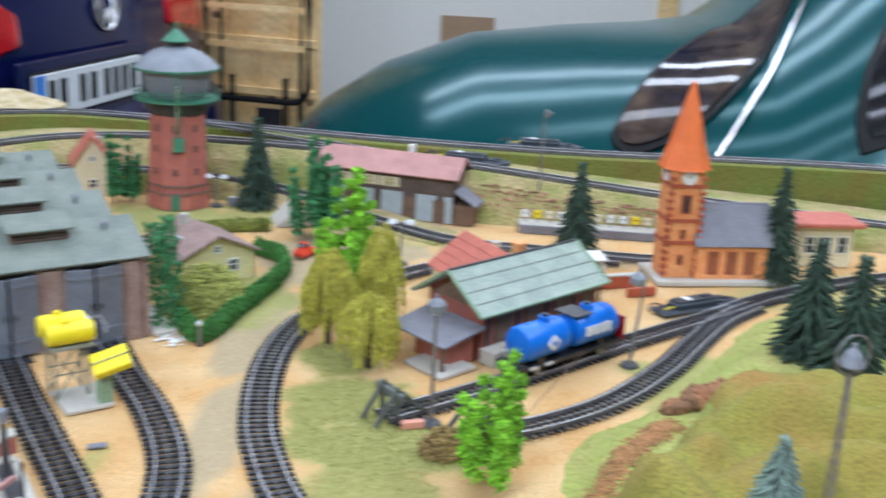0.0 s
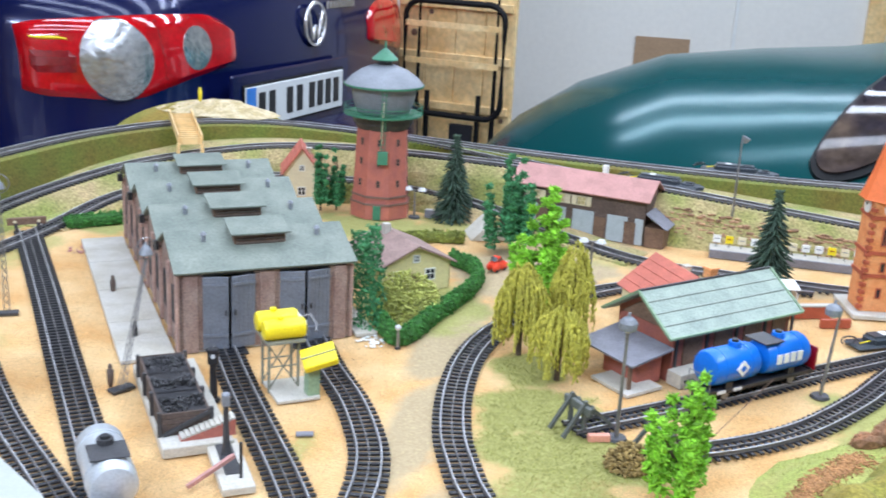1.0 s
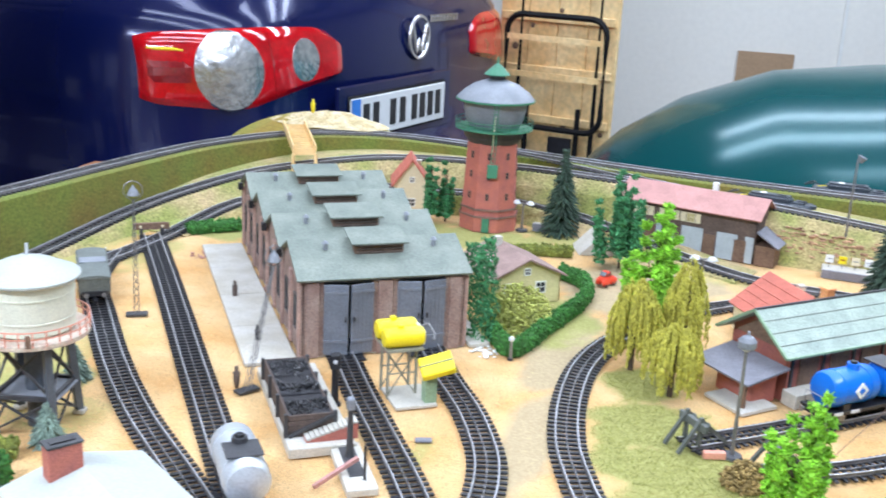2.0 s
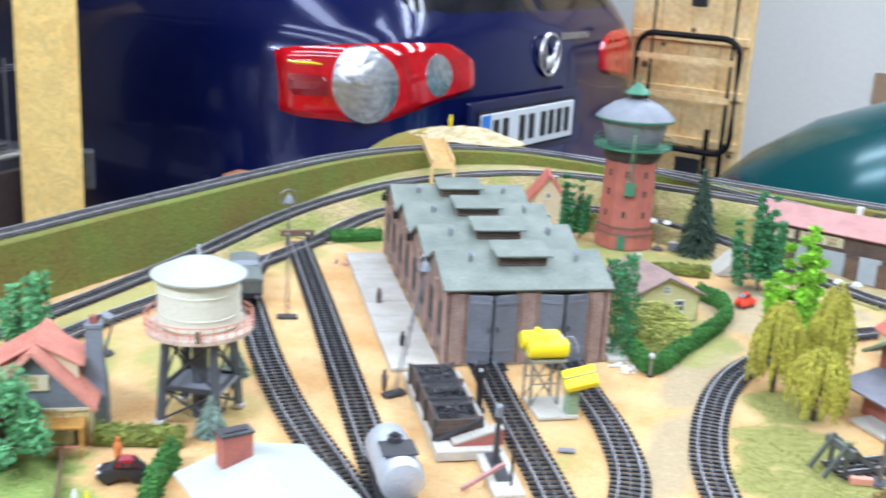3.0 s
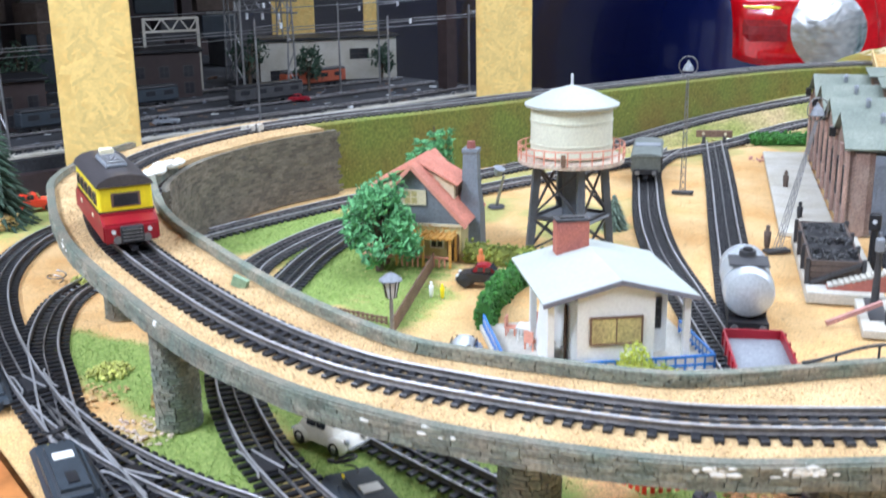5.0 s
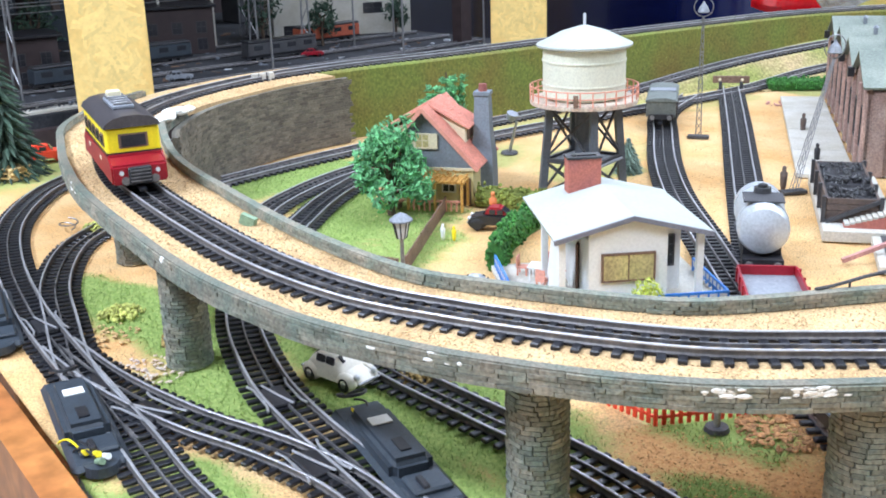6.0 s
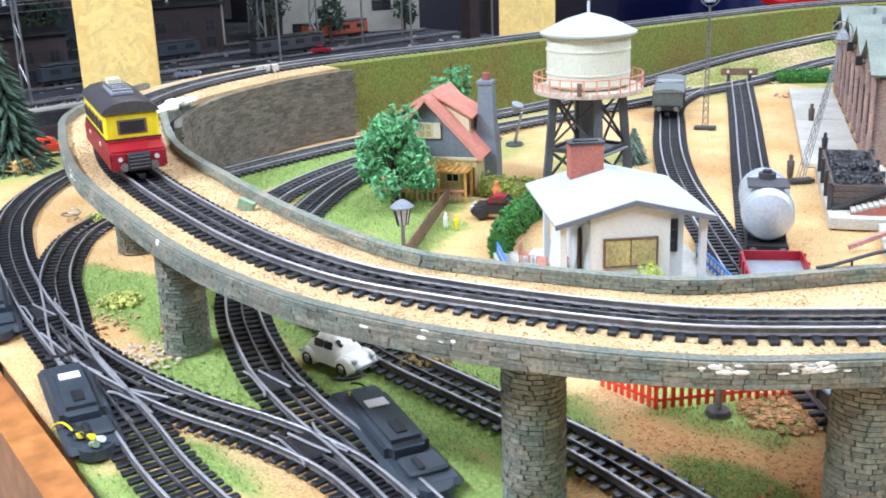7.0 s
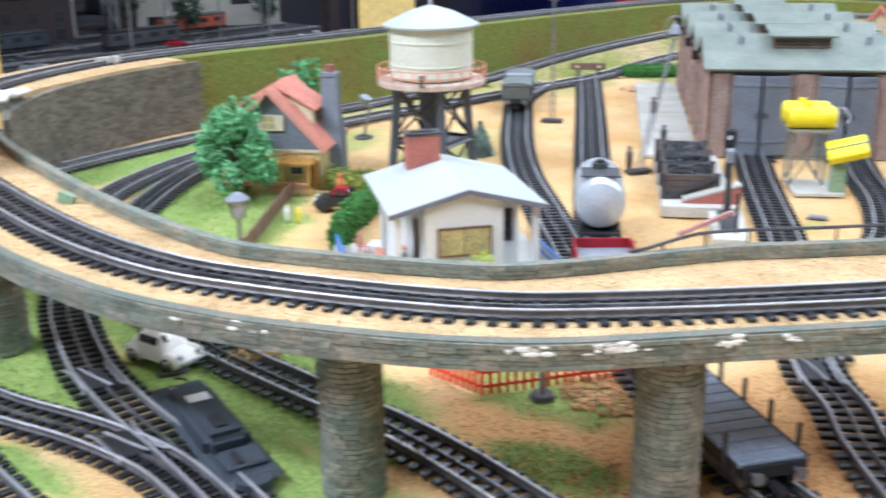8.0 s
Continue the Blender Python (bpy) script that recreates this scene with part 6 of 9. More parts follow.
# plain white shapes where the maker's sign was
b = box(BM(), 0.011, 0.0012, 0.011, 0, 0, -0.0055, bevel=0.0003)
b.transform(pose(-0.030, -R - 0.0002, zc + 0.001, 0, 45, 0))
part("emblem", b, M_WHITEP, blue, "white diamond emblem")
b = box(BM(), 0.005, 0.0014, 0.005, 0, 0, -0.0025)
b.transform(pose(-0.030, -R - 0.0004, zc + 0.001, 0, 45, 0))
part("emblem_core", b, M_BLUE, blue)
for k in range(4):
    part("marking_bar", box(BM(), 0.0062, 0.0012, 0.009, 0.016 + k * 0.0088, -R - 0.0001, zc - 0.003), M_WHITEP, blue, "plain white bar")
for k in (-0.05, -0.03):
    part("data_panel", box(BM(), 0.010, 0.0008, 0.003, k, -0.0134, 0.013), M_LAMPG, blue)
part("tail_board", box(BM(), 0.002, 0.030, 0.022, 0.068, 0, 0.016), M_RED, blue)


def low_wagon():
    x, y, z, h = rails_at(PATHS["siding"], -0.171, 0.524)
    r = thing("low_side_wagon", x, y, z, h, "red low-sided wagon with an empty grey floor", "goods wagon")
    L, W = 0.094, 0.035
    underframe(r, L)
    wheels(r, (-0.030, 0.030))
    part("wagon_floor", box(BM(), L, W, 0.002, 0, 0, 0.016), M_TANKG, r, "plain grey floor")
    for s in (-1, 1):
        part("side_board", box(BM(), L, 0.0014, 0.008, 0, s * W / 2, 0.016, bevel=0.0002), M_RED, r)
        part("end_board", box(BM(), 0.0014, W, 0.008, s * L / 2, 0, 0.016, bevel=0.0002), M_RED, r)
        for k in range(6):
            part("stanchion", box(BM(), 0.0018, 0.001, 0.009, -0.04 + k * 0.016, s * (W / 2 + 0.0011), 0.0155), M_RED, r)


low_wagon()


M_VANC = mat("grey_green_sheet", (0.16, 0.18, 0.165), 0.7, var=0.2, scale=50, bump=0.2)
M_VAN = mat("weathered_green_grey", (0.12, 0.13, 0.115), 0.6, var=0.25, scale=60, bump=0.15)


def van():
    x, y, z, h = rails_at(PATHS["wagon_line"], -0.600, 0.973)
    r = thing("covered_wagon", x, y, z, h, "low weathered green-grey goods wagon under a grey cover sheet", "goods wagon")
    L, W = 0.105, 0.032
    underframe(r, L)
    wheels(r, (-0.032, 0.032))
    part("body", box(BM(), L, W, 0.017, 0, 0, 0.014, bevel=0.0006), M_VAN, r)
    for s in (-1, 1):
        for k in range(8):
            part("plank_strip", box(BM(), 0.0008, 0.0006, 0.016, -0.045 + k * 0.0128, s * (W / 2 + 0.0002), 0.0145), M_BLACK, r)
        part("sliding_door", box(BM(), 0.026, 0.001, 0.015, 0, s * (W / 2 + 0.0006), 0.015), M_DARK, r)
    b = BM()
    prism(b, [(-W / 2 - 0.001, 0.0308), (W / 2 + 0.001, 0.0308), (W / 2 - 0.001, 0.0328), (0.006, 0.0345), (-0.006, 0.0345), (-W / 2 + 0.001, 0.0328)], L + 0.002, Matrix.Rotation(radians(-90), 4, "Z") @ Matrix.Translation((0, -(L + 0.002) / 2, 0)))
    part("cover", b, M_VANC, r, "grey-green cover sheet")
    part("cover_band", box(BM(), 0.020, W - 0.004, 0.0006, -0.006, 0, 0.0341), M_TANKG, r)


van()


M_BOARDB = mat("blue_grey_wagon_boards", (0.25, 0.31, 0.39), 0.45, var=0.2, scale=60, fine=500, bump=0.1, obrand=0.12)


def flat_wagon():
    x, y, z, h = rails_at(PATHS["siding"], -0.043, 0.407)
    r = thing("flat_wagon", x, y, z, h, "black flat wagon with stakes and a bluish plank floor", "goods wagon")
    L, W = 0.100, 0.030
    underframe(r, L)
    wheels(r, (-0.045, 0.045))
    for k in range(12):
        part("plank", box(BM(), L / 12 - 0.0006, W, 0.0024, -L / 2 + (k + 0.5) * L / 12, 0, 0.016, bevel=0.0002), M_BOARDB, r)
    for s in (-1, 1):
        part("side_sill", box(BM(), L, 0.0012, 0.006, 0, s * W / 2, 0.0125), M_BLACK, r)
        for k in range(5):
            part("stake", box(BM(), 0.0016, 0.0014, 0.015, -L * 0.42 + k * L * 0.21, s * (W / 2 + 0.001), 0.013), M_DARK, r)
    part("marking_bar", box(BM(), 0.001, 0.012, 0.0016, -L / 2 - 0.0026, 0, 0.0150), M_LAMPG, r)


flat_wagon()

# ---- lineside fittings ----
def buffer_stop(path, end, label):
    i = 0 if end == 0 else len(path) - 1
    p, h = path[i], math.degrees(heading(path, i)) + (0 if end == 0 else 180)
    r = thing("buffer_stop", p.x, p.y, p.z, h, label, "buffer stop", "buffer stops")
    for s in (-1, 1):
        part("upright", beam(BM(), (0.006, s * 0.0095, 0.004), (0.006, s * 0.0095, 0.030), 0.0032, 0.0032), M_VAN, r)
        part("strut", beam(BM(), (0.034, s * 0.0095, 0.004), (0.006, s * 0.0095, 0.028), 0.0030, 0.0030), M_VAN, r)
        part("back_strut", beam(BM(), (-0.014, s * 0.0095, 0.001), (0.006, s * 0.0095, 0.028), 0.0030, 0.0030), M_VAN, r)
        part("buffer", cyl(BM(), 0.003, 0.003, 0.004, 0.010, s * 0.0095, 0.022, 0, 90, 0, 12), M_VAN, r)
    part("cross_beam", box(BM(), 0.004, 0.036, 0.007, 0.006, 0, 0.019, bevel=0.0004), M_VAN, r)


buffer_stop(PATHS["station_line_a"], 0, "black timber buffer stop at the end of the track")
buffer_stop(PATHS["station_line_b"], 0, "black timber buffer stop at the end of the track")
p, h = PATHS["siding"][0], math.degrees(heading(PATHS["siding"], 0))
r = thing("buffer_stop", p.x, p.y, 0, h, "brown plank buffer stop closing the yard siding", "buffer stop", "buffer stops")
part("cross_beam", box(BM(), 0.005, 0.046, 0.009, 0, 0, 0.010, bevel=0.0005), M_WOOD, r)
for s in (-1, 1):
    part("upright", box(BM(), 0.005, 0.004, 0.012, 0.003, s * 0.013, 0), M_DARK, r)
    part("bolt", cyl(BM(), 0.0018, 0.0018, 0.001, 0.0025, s * 0.014, 0.0145, 0, 90, 0, 10), M_CREAM, r)


def coal_bunker():
    r = thing("coal_bunker", -0.270, 0.780, 0, -56, "dark plank coal bunker full of coal on a grey plinth", "coal bunker")
    # local x along the track, towards the camera
    part("plinth", box(BM(), 0.168, 0.054, 0.009, 0.004, 0.0, 0, bevel=0.0008), M_CONC, r)
    L, W, H = 0.118, 0.036, 0.019
    x0 = 0.008
    for s in (-1, 1):
        for k in range(4):
            part("plank", box(BM(), L, 0.0018, H / 4 - 0.0004, x0, -0.006 + s * W / 2, 0.009 + k * H / 4, bevel=0.0002), M_PLANK, r)
        for k in range(4):
            part("plank", box(BM(), 0.0018, W, H / 4 - 0.0004, x0 + s * L / 2, -0.006, 0.009 + k * H / 4, bevel=0.0002), M_PLANK, r)
        for k in range(4):
            part("post", box(BM(), 0.003, 0.003, H + 0.001, x0 - L / 2 + k * L / 3, -0.006 + s * (W / 2 + 0.002), 0.009), M_DARK, r)
    for k in (1, 2):
        part("divider", box(BM(), 0.002, W, H - 0.001, x0 - L / 2 + k * L / 3, -0.006, 0.009), M_DARK, r)
    part("brace", beam(BM(), (x0 + L / 2 + 0.002, -0.006 - W / 2, 0.010), (x0 + L / 2 + 0.002, -0.006 + W / 2, 0.026), 0.0016, 0.003), M_DARK, r)
    lump = unit_mesh(ball(BM(), 1, sub=1), "lump")
    ms = []
    for _ in range(900):
        x, y = rnd(-L / 2 + 0.002, L / 2 - 0.002), rnd(-W / 2 + 0.002, W / 2 - 0.002)
        s = rnd(0.0012, 0.0024)
        ms.append(Matrix.Translation((x0 + x, -0.006 + y, 0.0265 + 0.004 * noise.noise((x * 60, y * 60, 0)) + 0.002 * math.cos(x * 155) + rnd(-0.001, 0.001))) @ Euler((rnd(0, 6), rnd(0, 6), 0)).to_matrix().to_4x4() @ Matrix.Diagonal((s, s * rnd(0.6, 1), s * rnd(0.5, 1), 1)))
    part("coal_bed", box(BM(), L - 0.002, W - 0.002, 0.018, x0, -0.006, 0.009), M_COAL, r)
    ob = swarm("coal", lump, ms, M_COAL, r)
    ob["kind"] = "stuff"
    # brick steps beside it
    b = BM()
    prism(b, [(0, 0.009), (0.042, 0.009), (0.042, 0.022), (0, 0.010)], 0.012, pose(0.080, 0.006, 0, 0, 0, 90) @ Matrix.Translation((-0.018, 0, 0)))
    st = part("steps", b, M_BRICKR, r, "red brick steps")
    for k in range(11):
        part("step", box(BM(), 0.012, 0.0034, 0.0016, 0.074, -0.010 + k * 0.0038, 0.0106 + k * 0.00114), M_CONC, st)


coal_bunker()


def oil_tower():
    r = thing("oil_filling_stand", -0.205, 0.845, 0, 36, "two yellow oil tanks on a grey lattice stand", "oil stand")
    H = 0.047
    for sx in (-0.013, 0.013):
        for sy in (-0.010, 0.010):
            part("leg", box(BM(), 0.002, 0.002, H, sx, sy, 0), M_LATT, r)
    for sy in (-0.010, 0.010):
        part("brace", beam(BM(), (-0.013, sy, 0.003), (0.013, sy, H - 0.004), 0.001, 0.001), M_LATT, r)
        part("brace", beam(BM(), (0.013, sy, 0.003), (-0.013, sy, H - 0.004), 0.001, 0.001), M_LATT, r)
        part("girt", beam(BM(), (-0.013, sy, H / 2), (0.013, sy, H / 2), 0.001, 0.001), M_LATT, r)
    part("frame_platform", box(BM(), 0.034, 0.040, 0.002, 0, 0.001, H), M_LATT, r)
    for sy in (-0.0100, 0.0125):
        b = BM()
        lathe(b, [(0.002, -0.019), (0.0078, -0.018), (0.0090, -0.0155), (0.0090, 0.0155), (0.0078, 0.018), (0.002, 0.019)], 24)
        b.transform(pose(0, sy, H + 0.011, 0, 90, 0))
        t = part("oil_tank", b, M_YELLOW, r, "yellow cylindrical tank", smooth=True)
        part("filler_cap", cyl(BM(), 0.003, 0.003, 0.003, -0.003, sy, H + 0.0192, seg=12), M_YELLOW, t)
    part("tank_end", box(BM(), 0.002, 0.028, 0.014, 0.0185, 0, H + 0.003, bevel=0.0008), M_WHITEP, r)
    # hopper and its column
    part("column", box(BM(), 0.011, 0.011, 0.026, 0.020, -0.028, 0, bevel=0.0006), M_GREENE, r, "pale green pump column")
    b = BM()
    box(b, 0.030, 0.022, 0.007, 0, 0, 0, bevel=0.0010)
    b.transform(pose(0.026, -0.030, 0.034, 28, -16, -12))
    hop = part("hopper", b, M_YELLOW, r, "tilted yellow hopper")
    b = box(BM(), 0.030, 0.0010, 0.0008, 0, 0, 0.0070)
    b.transform(pose(0.026, -0.030, 0.034, 28, -16, -12))
    part("hopper_seam", b, M_LATT, hop)
    part("base_slab", box(BM(), 0.038, 0.046, 0.003, 0.006, -0.014, 0, bevel=0.0005), M_CONC, r)
    pts = [(0.018, 0.008, H + 0.012), (0.028, 0.004, H + 0.016), (0.031, -0.004, H + 0.010), (0.028, -0.012, H + 0.006)]
    b = BM()
    for a, c in zip(pts, pts[1:]):
        rod(b, a, c, 0.001, 6)
    part("hose", b, M_STEEL, r)


oil_tower()


def water_crane():
    r = thing("inspection_pit", -0.190, 0.692, 0, -58, "grey concrete pit with a signal post and red lever", "pit")
    part("kerb", box(BM(), 0.077, 0.024, 0.006, 0, 0, 0, bevel=0.0006), M_CONC, r)
    part("pit", box(BM(), 0.048, 0.012, 0.001, -0.006, 0, 0.0058), M_DARK, r)
    part("post", rod(BM(), (-0.014, 0, 0.006), (-0.014, 0, 0.052), 0.0030, 10, 0.0018), M_DARK, r)
    part("post_base", cyl(BM(), 0.004, 0.003, 0.006, -0.014, 0, 0.006, seg=12), M_DARK, r)
    part("post_lamp", box(BM(), 0.007, 0.006, 0.010, -0.014, 0, 0.046, bevel=0.001), M_TANKG, r)
    part("lever_post", rod(BM(), (0.024, 0.004, 0.006), (0.024, 0.004, 0.034), 0.0012, 8), M_BLACK, r)
    part("lever", beam(BM(), (0.008, 0.002, 0.016), (0.022, -0.034, 0.003), 0.0030, 0.0030), M_ROOFP, r, "red wooden lever")


water_crane()


def signal_post():
    r = thing("yard_signal", -0.248, 0.800, 0, 20, "black yard signal beside the shed track", "signal")
    part("mast", rod(BM(), (0, 0, 0), (0, 0, 0.040), 0.0034, 8, 0.0028), M_BLACK, r)
    part("foot", cyl(BM(), 0.006, 0.005, 0.003, 0, 0, 0, seg=14), M_BLACK, r)
    part("head", box(BM(), 0.009, 0.008, 0.014, 0, 0, 0.034, bevel=0.0012), M_BLACK, r)
    part("lens", cyl(BM(), 0.0018, 0.0018, 0.001, 0, -0.0042, 0.042, 90, seg=12), M_LAMPG, r)


signal_post()


def lamp_post(x, y, h, label, shade="bowl", lattice=False, rz=0, arm=0.0, lean=0.0, foot=0.009, z=0):
    r = thing("street_lamp", x, y, z, rz, label, "street lamp", "lamps of the layout")
    part("foot", cyl(BM(), foot, foot * 0.88, 0.0022, 0, 0, 0, seg=18) if not lattice else box(BM(), 0.022, 0.010, 0.003, 0, 0, 0, bevel=0.0004), M_DARK, r)
    b = BM()
    if lattice:
        for sx, sy in ((-1, -1), (-1, 1), (1, -1), (1, 1)):
            rod(b, (sx * 0.0028, sy * 0.0020, 0.002), (sx * 0.0008 + lean, sy * 0.0006, h), 0.0004, 4)
        n = int(h / 0.008)
        for k in range(n):
            f0, f1 = k / n, (k + 1) / n
            w0, w1 = 0.0028 - 0.0020 * f0, 0.0028 - 0.0020 * f1
            rod(b, (-w0 + lean * f0, -0.001, h * f0), (w1 + lean * f1, -0.001, h * f1), 0.00035, 4)
            rod(b, (w0 + lean * f0, 0.001, h * f0), (-w1 + lean * f1, 0.001, h * f1), 0.00035, 4)
    else:
        rod(b, (0, 0, 0), (lean, 0, h), 0.0018, 8, 0.0012)
    part("mast", b, M_STEEL, r)
    if shade == "ring":
        hoop = [(lean + 0.0095 * math.cos(2 * math.pi * k / 28), 0, h + 0.0095 + 0.0095 * math.sin(2 * math.pi * k / 28)) for k in range(28)]
        part("hoop", tube(BM(), hoop, 0.0005, 5, True), M_STEEL, r)
        part("shade", lathe(BM(), [(0.0055, h + 0.004), (0.006, h + 0.005), (0.004, h + 0.010), (0.0015, h + 0.013), (0.001, h + 0.015)], 16, lean), M_TANKG, r)
    elif shade == "bowl":
        part("shade", lathe(BM(), [(0.007, h - 0.002), (0.0075, h), (0.0075, h + 0.004), (0.005, h + 0.007), (0.0015, h + 0.009), (0.001, h + 0.012)], 18), M_TANKG, r)
        part("bulb", ball(BM(), 0.0045, 0, 0, h - 0.001), M_LAMPG, r)
    elif shade == "twin":
        for s in (-1, 1):
            part("arm", rod(BM(), (0, 0, h), (s * 0.010, 0, h + 0.002), 0.0008, 6), M_STEEL, r)
            part("shade", lathe(BM(), [(0.006, h - 0.001), (0.0062, h), (0.004, h + 0.003), (0.001, h + 0.004)], 16, s * 0.010), M_LAMPG, r)
    elif shade == "lantern":
        b = lathe(BM(), [(0.003, h), (0.0055, h + 0.012), (0.005, h + 0.012)], 8)
        part("glass", b, M_LAMPG, r)
        for k in range(8):
            a = math.pi / 4 * k
            part("bar", rod(BM(), (0.0032 * math.cos(a), 0.0032 * math.sin(a), h), (0.0057 * math.cos(a), 0.0057 * math.sin(a), h + 0.012), 0.0005, 4), M_BLACK, r)
        part("cap", lathe(BM(), [(0.0078, h + 0.012), (0.0078, h + 0.013), (0.004, h + 0.016), (0.001, h + 0.0175)], 16), M_TANKG, r)
    elif shade == "globe":
        part("shade", ball(BM(), 0.0030, 0, 0, h + 0.002), M_LAMPG, r, smooth=True)
    elif shade == "floodlight":
        part("head", cyl(BM(), 0.0035, 0.006, 0.008, 0.002, 0, h, 0, 25, 0, 14), M_TANKG, r)


lamp_post(-0.520, 0.926, 0.125, "tall lattice yard lamp with a round hoop", "ring", True, 30)
lamp_post(-0.330, 0.796, 0.112, "leaning lattice yard lamp with a round hoop", "ring", True, 60, lean=0.028)
lamp_post(0.089, 0.830, 0.098, "tall dark lamp post beside the buffer stop", "bowl")
lamp_post(0.268, 0.972, 0.082, "tall lamp post beside the station tracks", "bowl", lean=0.006)
lamp_post(0.040, 1.236, 0.050, "pale station lamp with two shades", "twin")
lamp_post(-0.127, 0.962, 0.020, "short garden lamp with white globe by the hedge", "globe", foot=0.003)
lamp_post(0.212, 1.445, 0.145, "slim steel platform lamp", "floodlight")
lamp_post(-0.219, 1.443, 0.040, "pale canopy lamp beside the brick tower", "twin")
lamp_post(-0.394, 0.423, 0.032, "black park lantern with grey cap by the garden fence", "lantern", foot=0.005)
lamp_post(-0.618, 0.745, 0.034, "leaning grey lineside signal lamp", "floodlight", lean=0.011)
lamp_post(-0.127, 0.396, 0.046, "slim lamp post with a round foot beside the red fence", "bowl", foot=0.0062)
lamp_post(0.280, 0.507, 0.125, "tall lattice yard lamp with a round hoop on the viaduct", "ring", True, 20, z=UPZ)


def switch_motor(x, y, rz, label, z=0.001):
    r = thing("point_motor", x, y, z, rz, label, "point motor", "point motors")
    part("base_plate", box(BM(), 0.105, 0.027, 0.005, 0, 0, 0, bevel=0.0025), M_ANTHR, r)
    b = box(BM(), 0.060, 0.021, 0.008, -0.004, -0.001, 0.005)
    bmesh.ops.bevel(b, geom=[e for e in b.edges if e.verts[0].co.z > 0.01 or e.verts[1].co.z > 0.01], offset=0.0034, segments=3, affect="EDGES")
    part("cover", b, M_ANTHR, r)
    part("end_lug", cyl(BM(), 0.0085, 0.0080, 0.0046, 0.050, 0, 0.0002, seg=16), M_ANTHR, r)
    b = tube(BM(), [(-0.056 - 0.007 * math.cos(k * 0.42), 0.007 * math.sin(k * 0.42), 0.005 + 0.006 * math.sin(k * 0.21)) for k in range(15)], 0.0009, 6)
    part("cable_loop", b, M_BLACK, r)
    part("label_plate", box(BM(), 0.008, 0.010, 0.0005, -0.014, -0.001, 0.0132), M_WHITEP, r, "blank white sticker")
    part("slot", box(BM(), 0.012, 0.005, 0.0008, 0.012, -0.001, 0.0130), M_BLACK, r)
    part("lever", box(BM(), 0.010, 0.003, 0.004, 0.038, -0.002, 0.005, bevel=0.0005), M_BLACK, r)
    part("ridge", box(BM(), 0.016, 0.018, 0.003, 0.036, 0.001, 0.0045, bevel=0.001), M_ANTHR, r)
    b = tube(BM(), [(-0.045 + 0.004 * math.cos(k * 0.35), 0.004 * math.sin(k * 0.35), 0.006 + k * 0.0003) for k in range(11)], 0.0006, 5)
    part("wire", b, M_BLACK, r)
    b = BM()
    rod(b, (-0.045, -0.004, 0.006), (-0.030, -0.006, 0.009), 0.0008, 6)
    part("plug", b, M_YELLOW, r)


switch_motor(-0.212, 0.268, -17, "anthracite point motor with a white sticker on the grass")
switch_motor(-0.345, 0.178, -14, "anthracite point motor with coloured plugs by the board edge")
switch_motor(-0.520, 0.197, -16, "anthracite point motor beside the front track")
switch_motor(0.225, 1.598, -3, "anthracite point motor behind the rear track", UPZ)
switch_motor(0.118, 1.515, -12, "anthracite point motor between the rear tracks", 0.064)
r = thing("cable_plugs", -0.305, 0.166, 0.002, -20, "yellow green and white cable plugs with dark wires", "cable plugs")
for k, (m, dx, dy) in enumerate(((M_YELLOW, 0, 0), (M_WHITEP, 0.004, 0.004), (M_GREENE, 0.008, 0.001), (M_YELLOW, -0.004, -0.005))):
    part("plug", rod(BM(), (dx, dy, 0.004), (dx + 0.007, dy + 0.002, 0.007), 0.0016, 10), m, r)
    b = tube(BM(), [(dx - j * 0.002, dy - 0.0014 * j, 0.004 + 0.004 * math.sin(j * 0.45)) for j in range(8)], 0.0006, 5)
    part("wire", b, M_YELLOW if k == 3 else M_BLACK, r)


def frog(line, x, y, label):
    """The black crossing of a set of points, with its bright check rails."""
    path = PATHS[line]
    i = min(range(len(path)), key=lambda k: (path[k].x - x) ** 2 + (path[k].y - y) ** 2)
    r = thing("points_frog", x, y, 0.001, math.degrees(heading(path, i)), label, "points", "points of the layout")
    part("crossing_plate", box(BM(), 0.024, 0.013, 0.0036, 0, 0, 0, bevel=0.0006), M_BLACK, r)
    for s in (-1, 1):
        part("check_rail", tube(BM(), [(-0.017, s * 0.0105, 0.0040), (-0.011, s * 0.0088, 0.0040), (0.011, s * 0.0088, 0.0040), (0.017, s * 0.0105, 0.0040)], 0.0007, 6), M_RAIL, r, "bright check rail")
    part("wing_rail", tube(BM(), [(-0.014, -0.004, 0.0042), (0.0, 0.0, 0.0042), (0.014, 0.0035, 0.0042)], 0.0007, 6), M_RAIL, r, "bright wing rail")


for line, x, y in (("front_branch", -0.332, 0.207), ("inner_branch", -0.230, 0.236), ("front_line", -0.384, 0.199), ("front_line", -0.487, 0.216), ("inner_branch", -0.300, 0.262), ("shed_line_a", -0.040, 0.500), ("station_line_a", 0.395, 1.128)):
    frog(line, x, y, "black points crossing with bright check rails")


# ---- small vehicles ----
M_CREAMW = mat("cream_white_enamel", (0.80, 0.77, 0.68), 0.35, var=0.06, scale=60, bump=0.03)


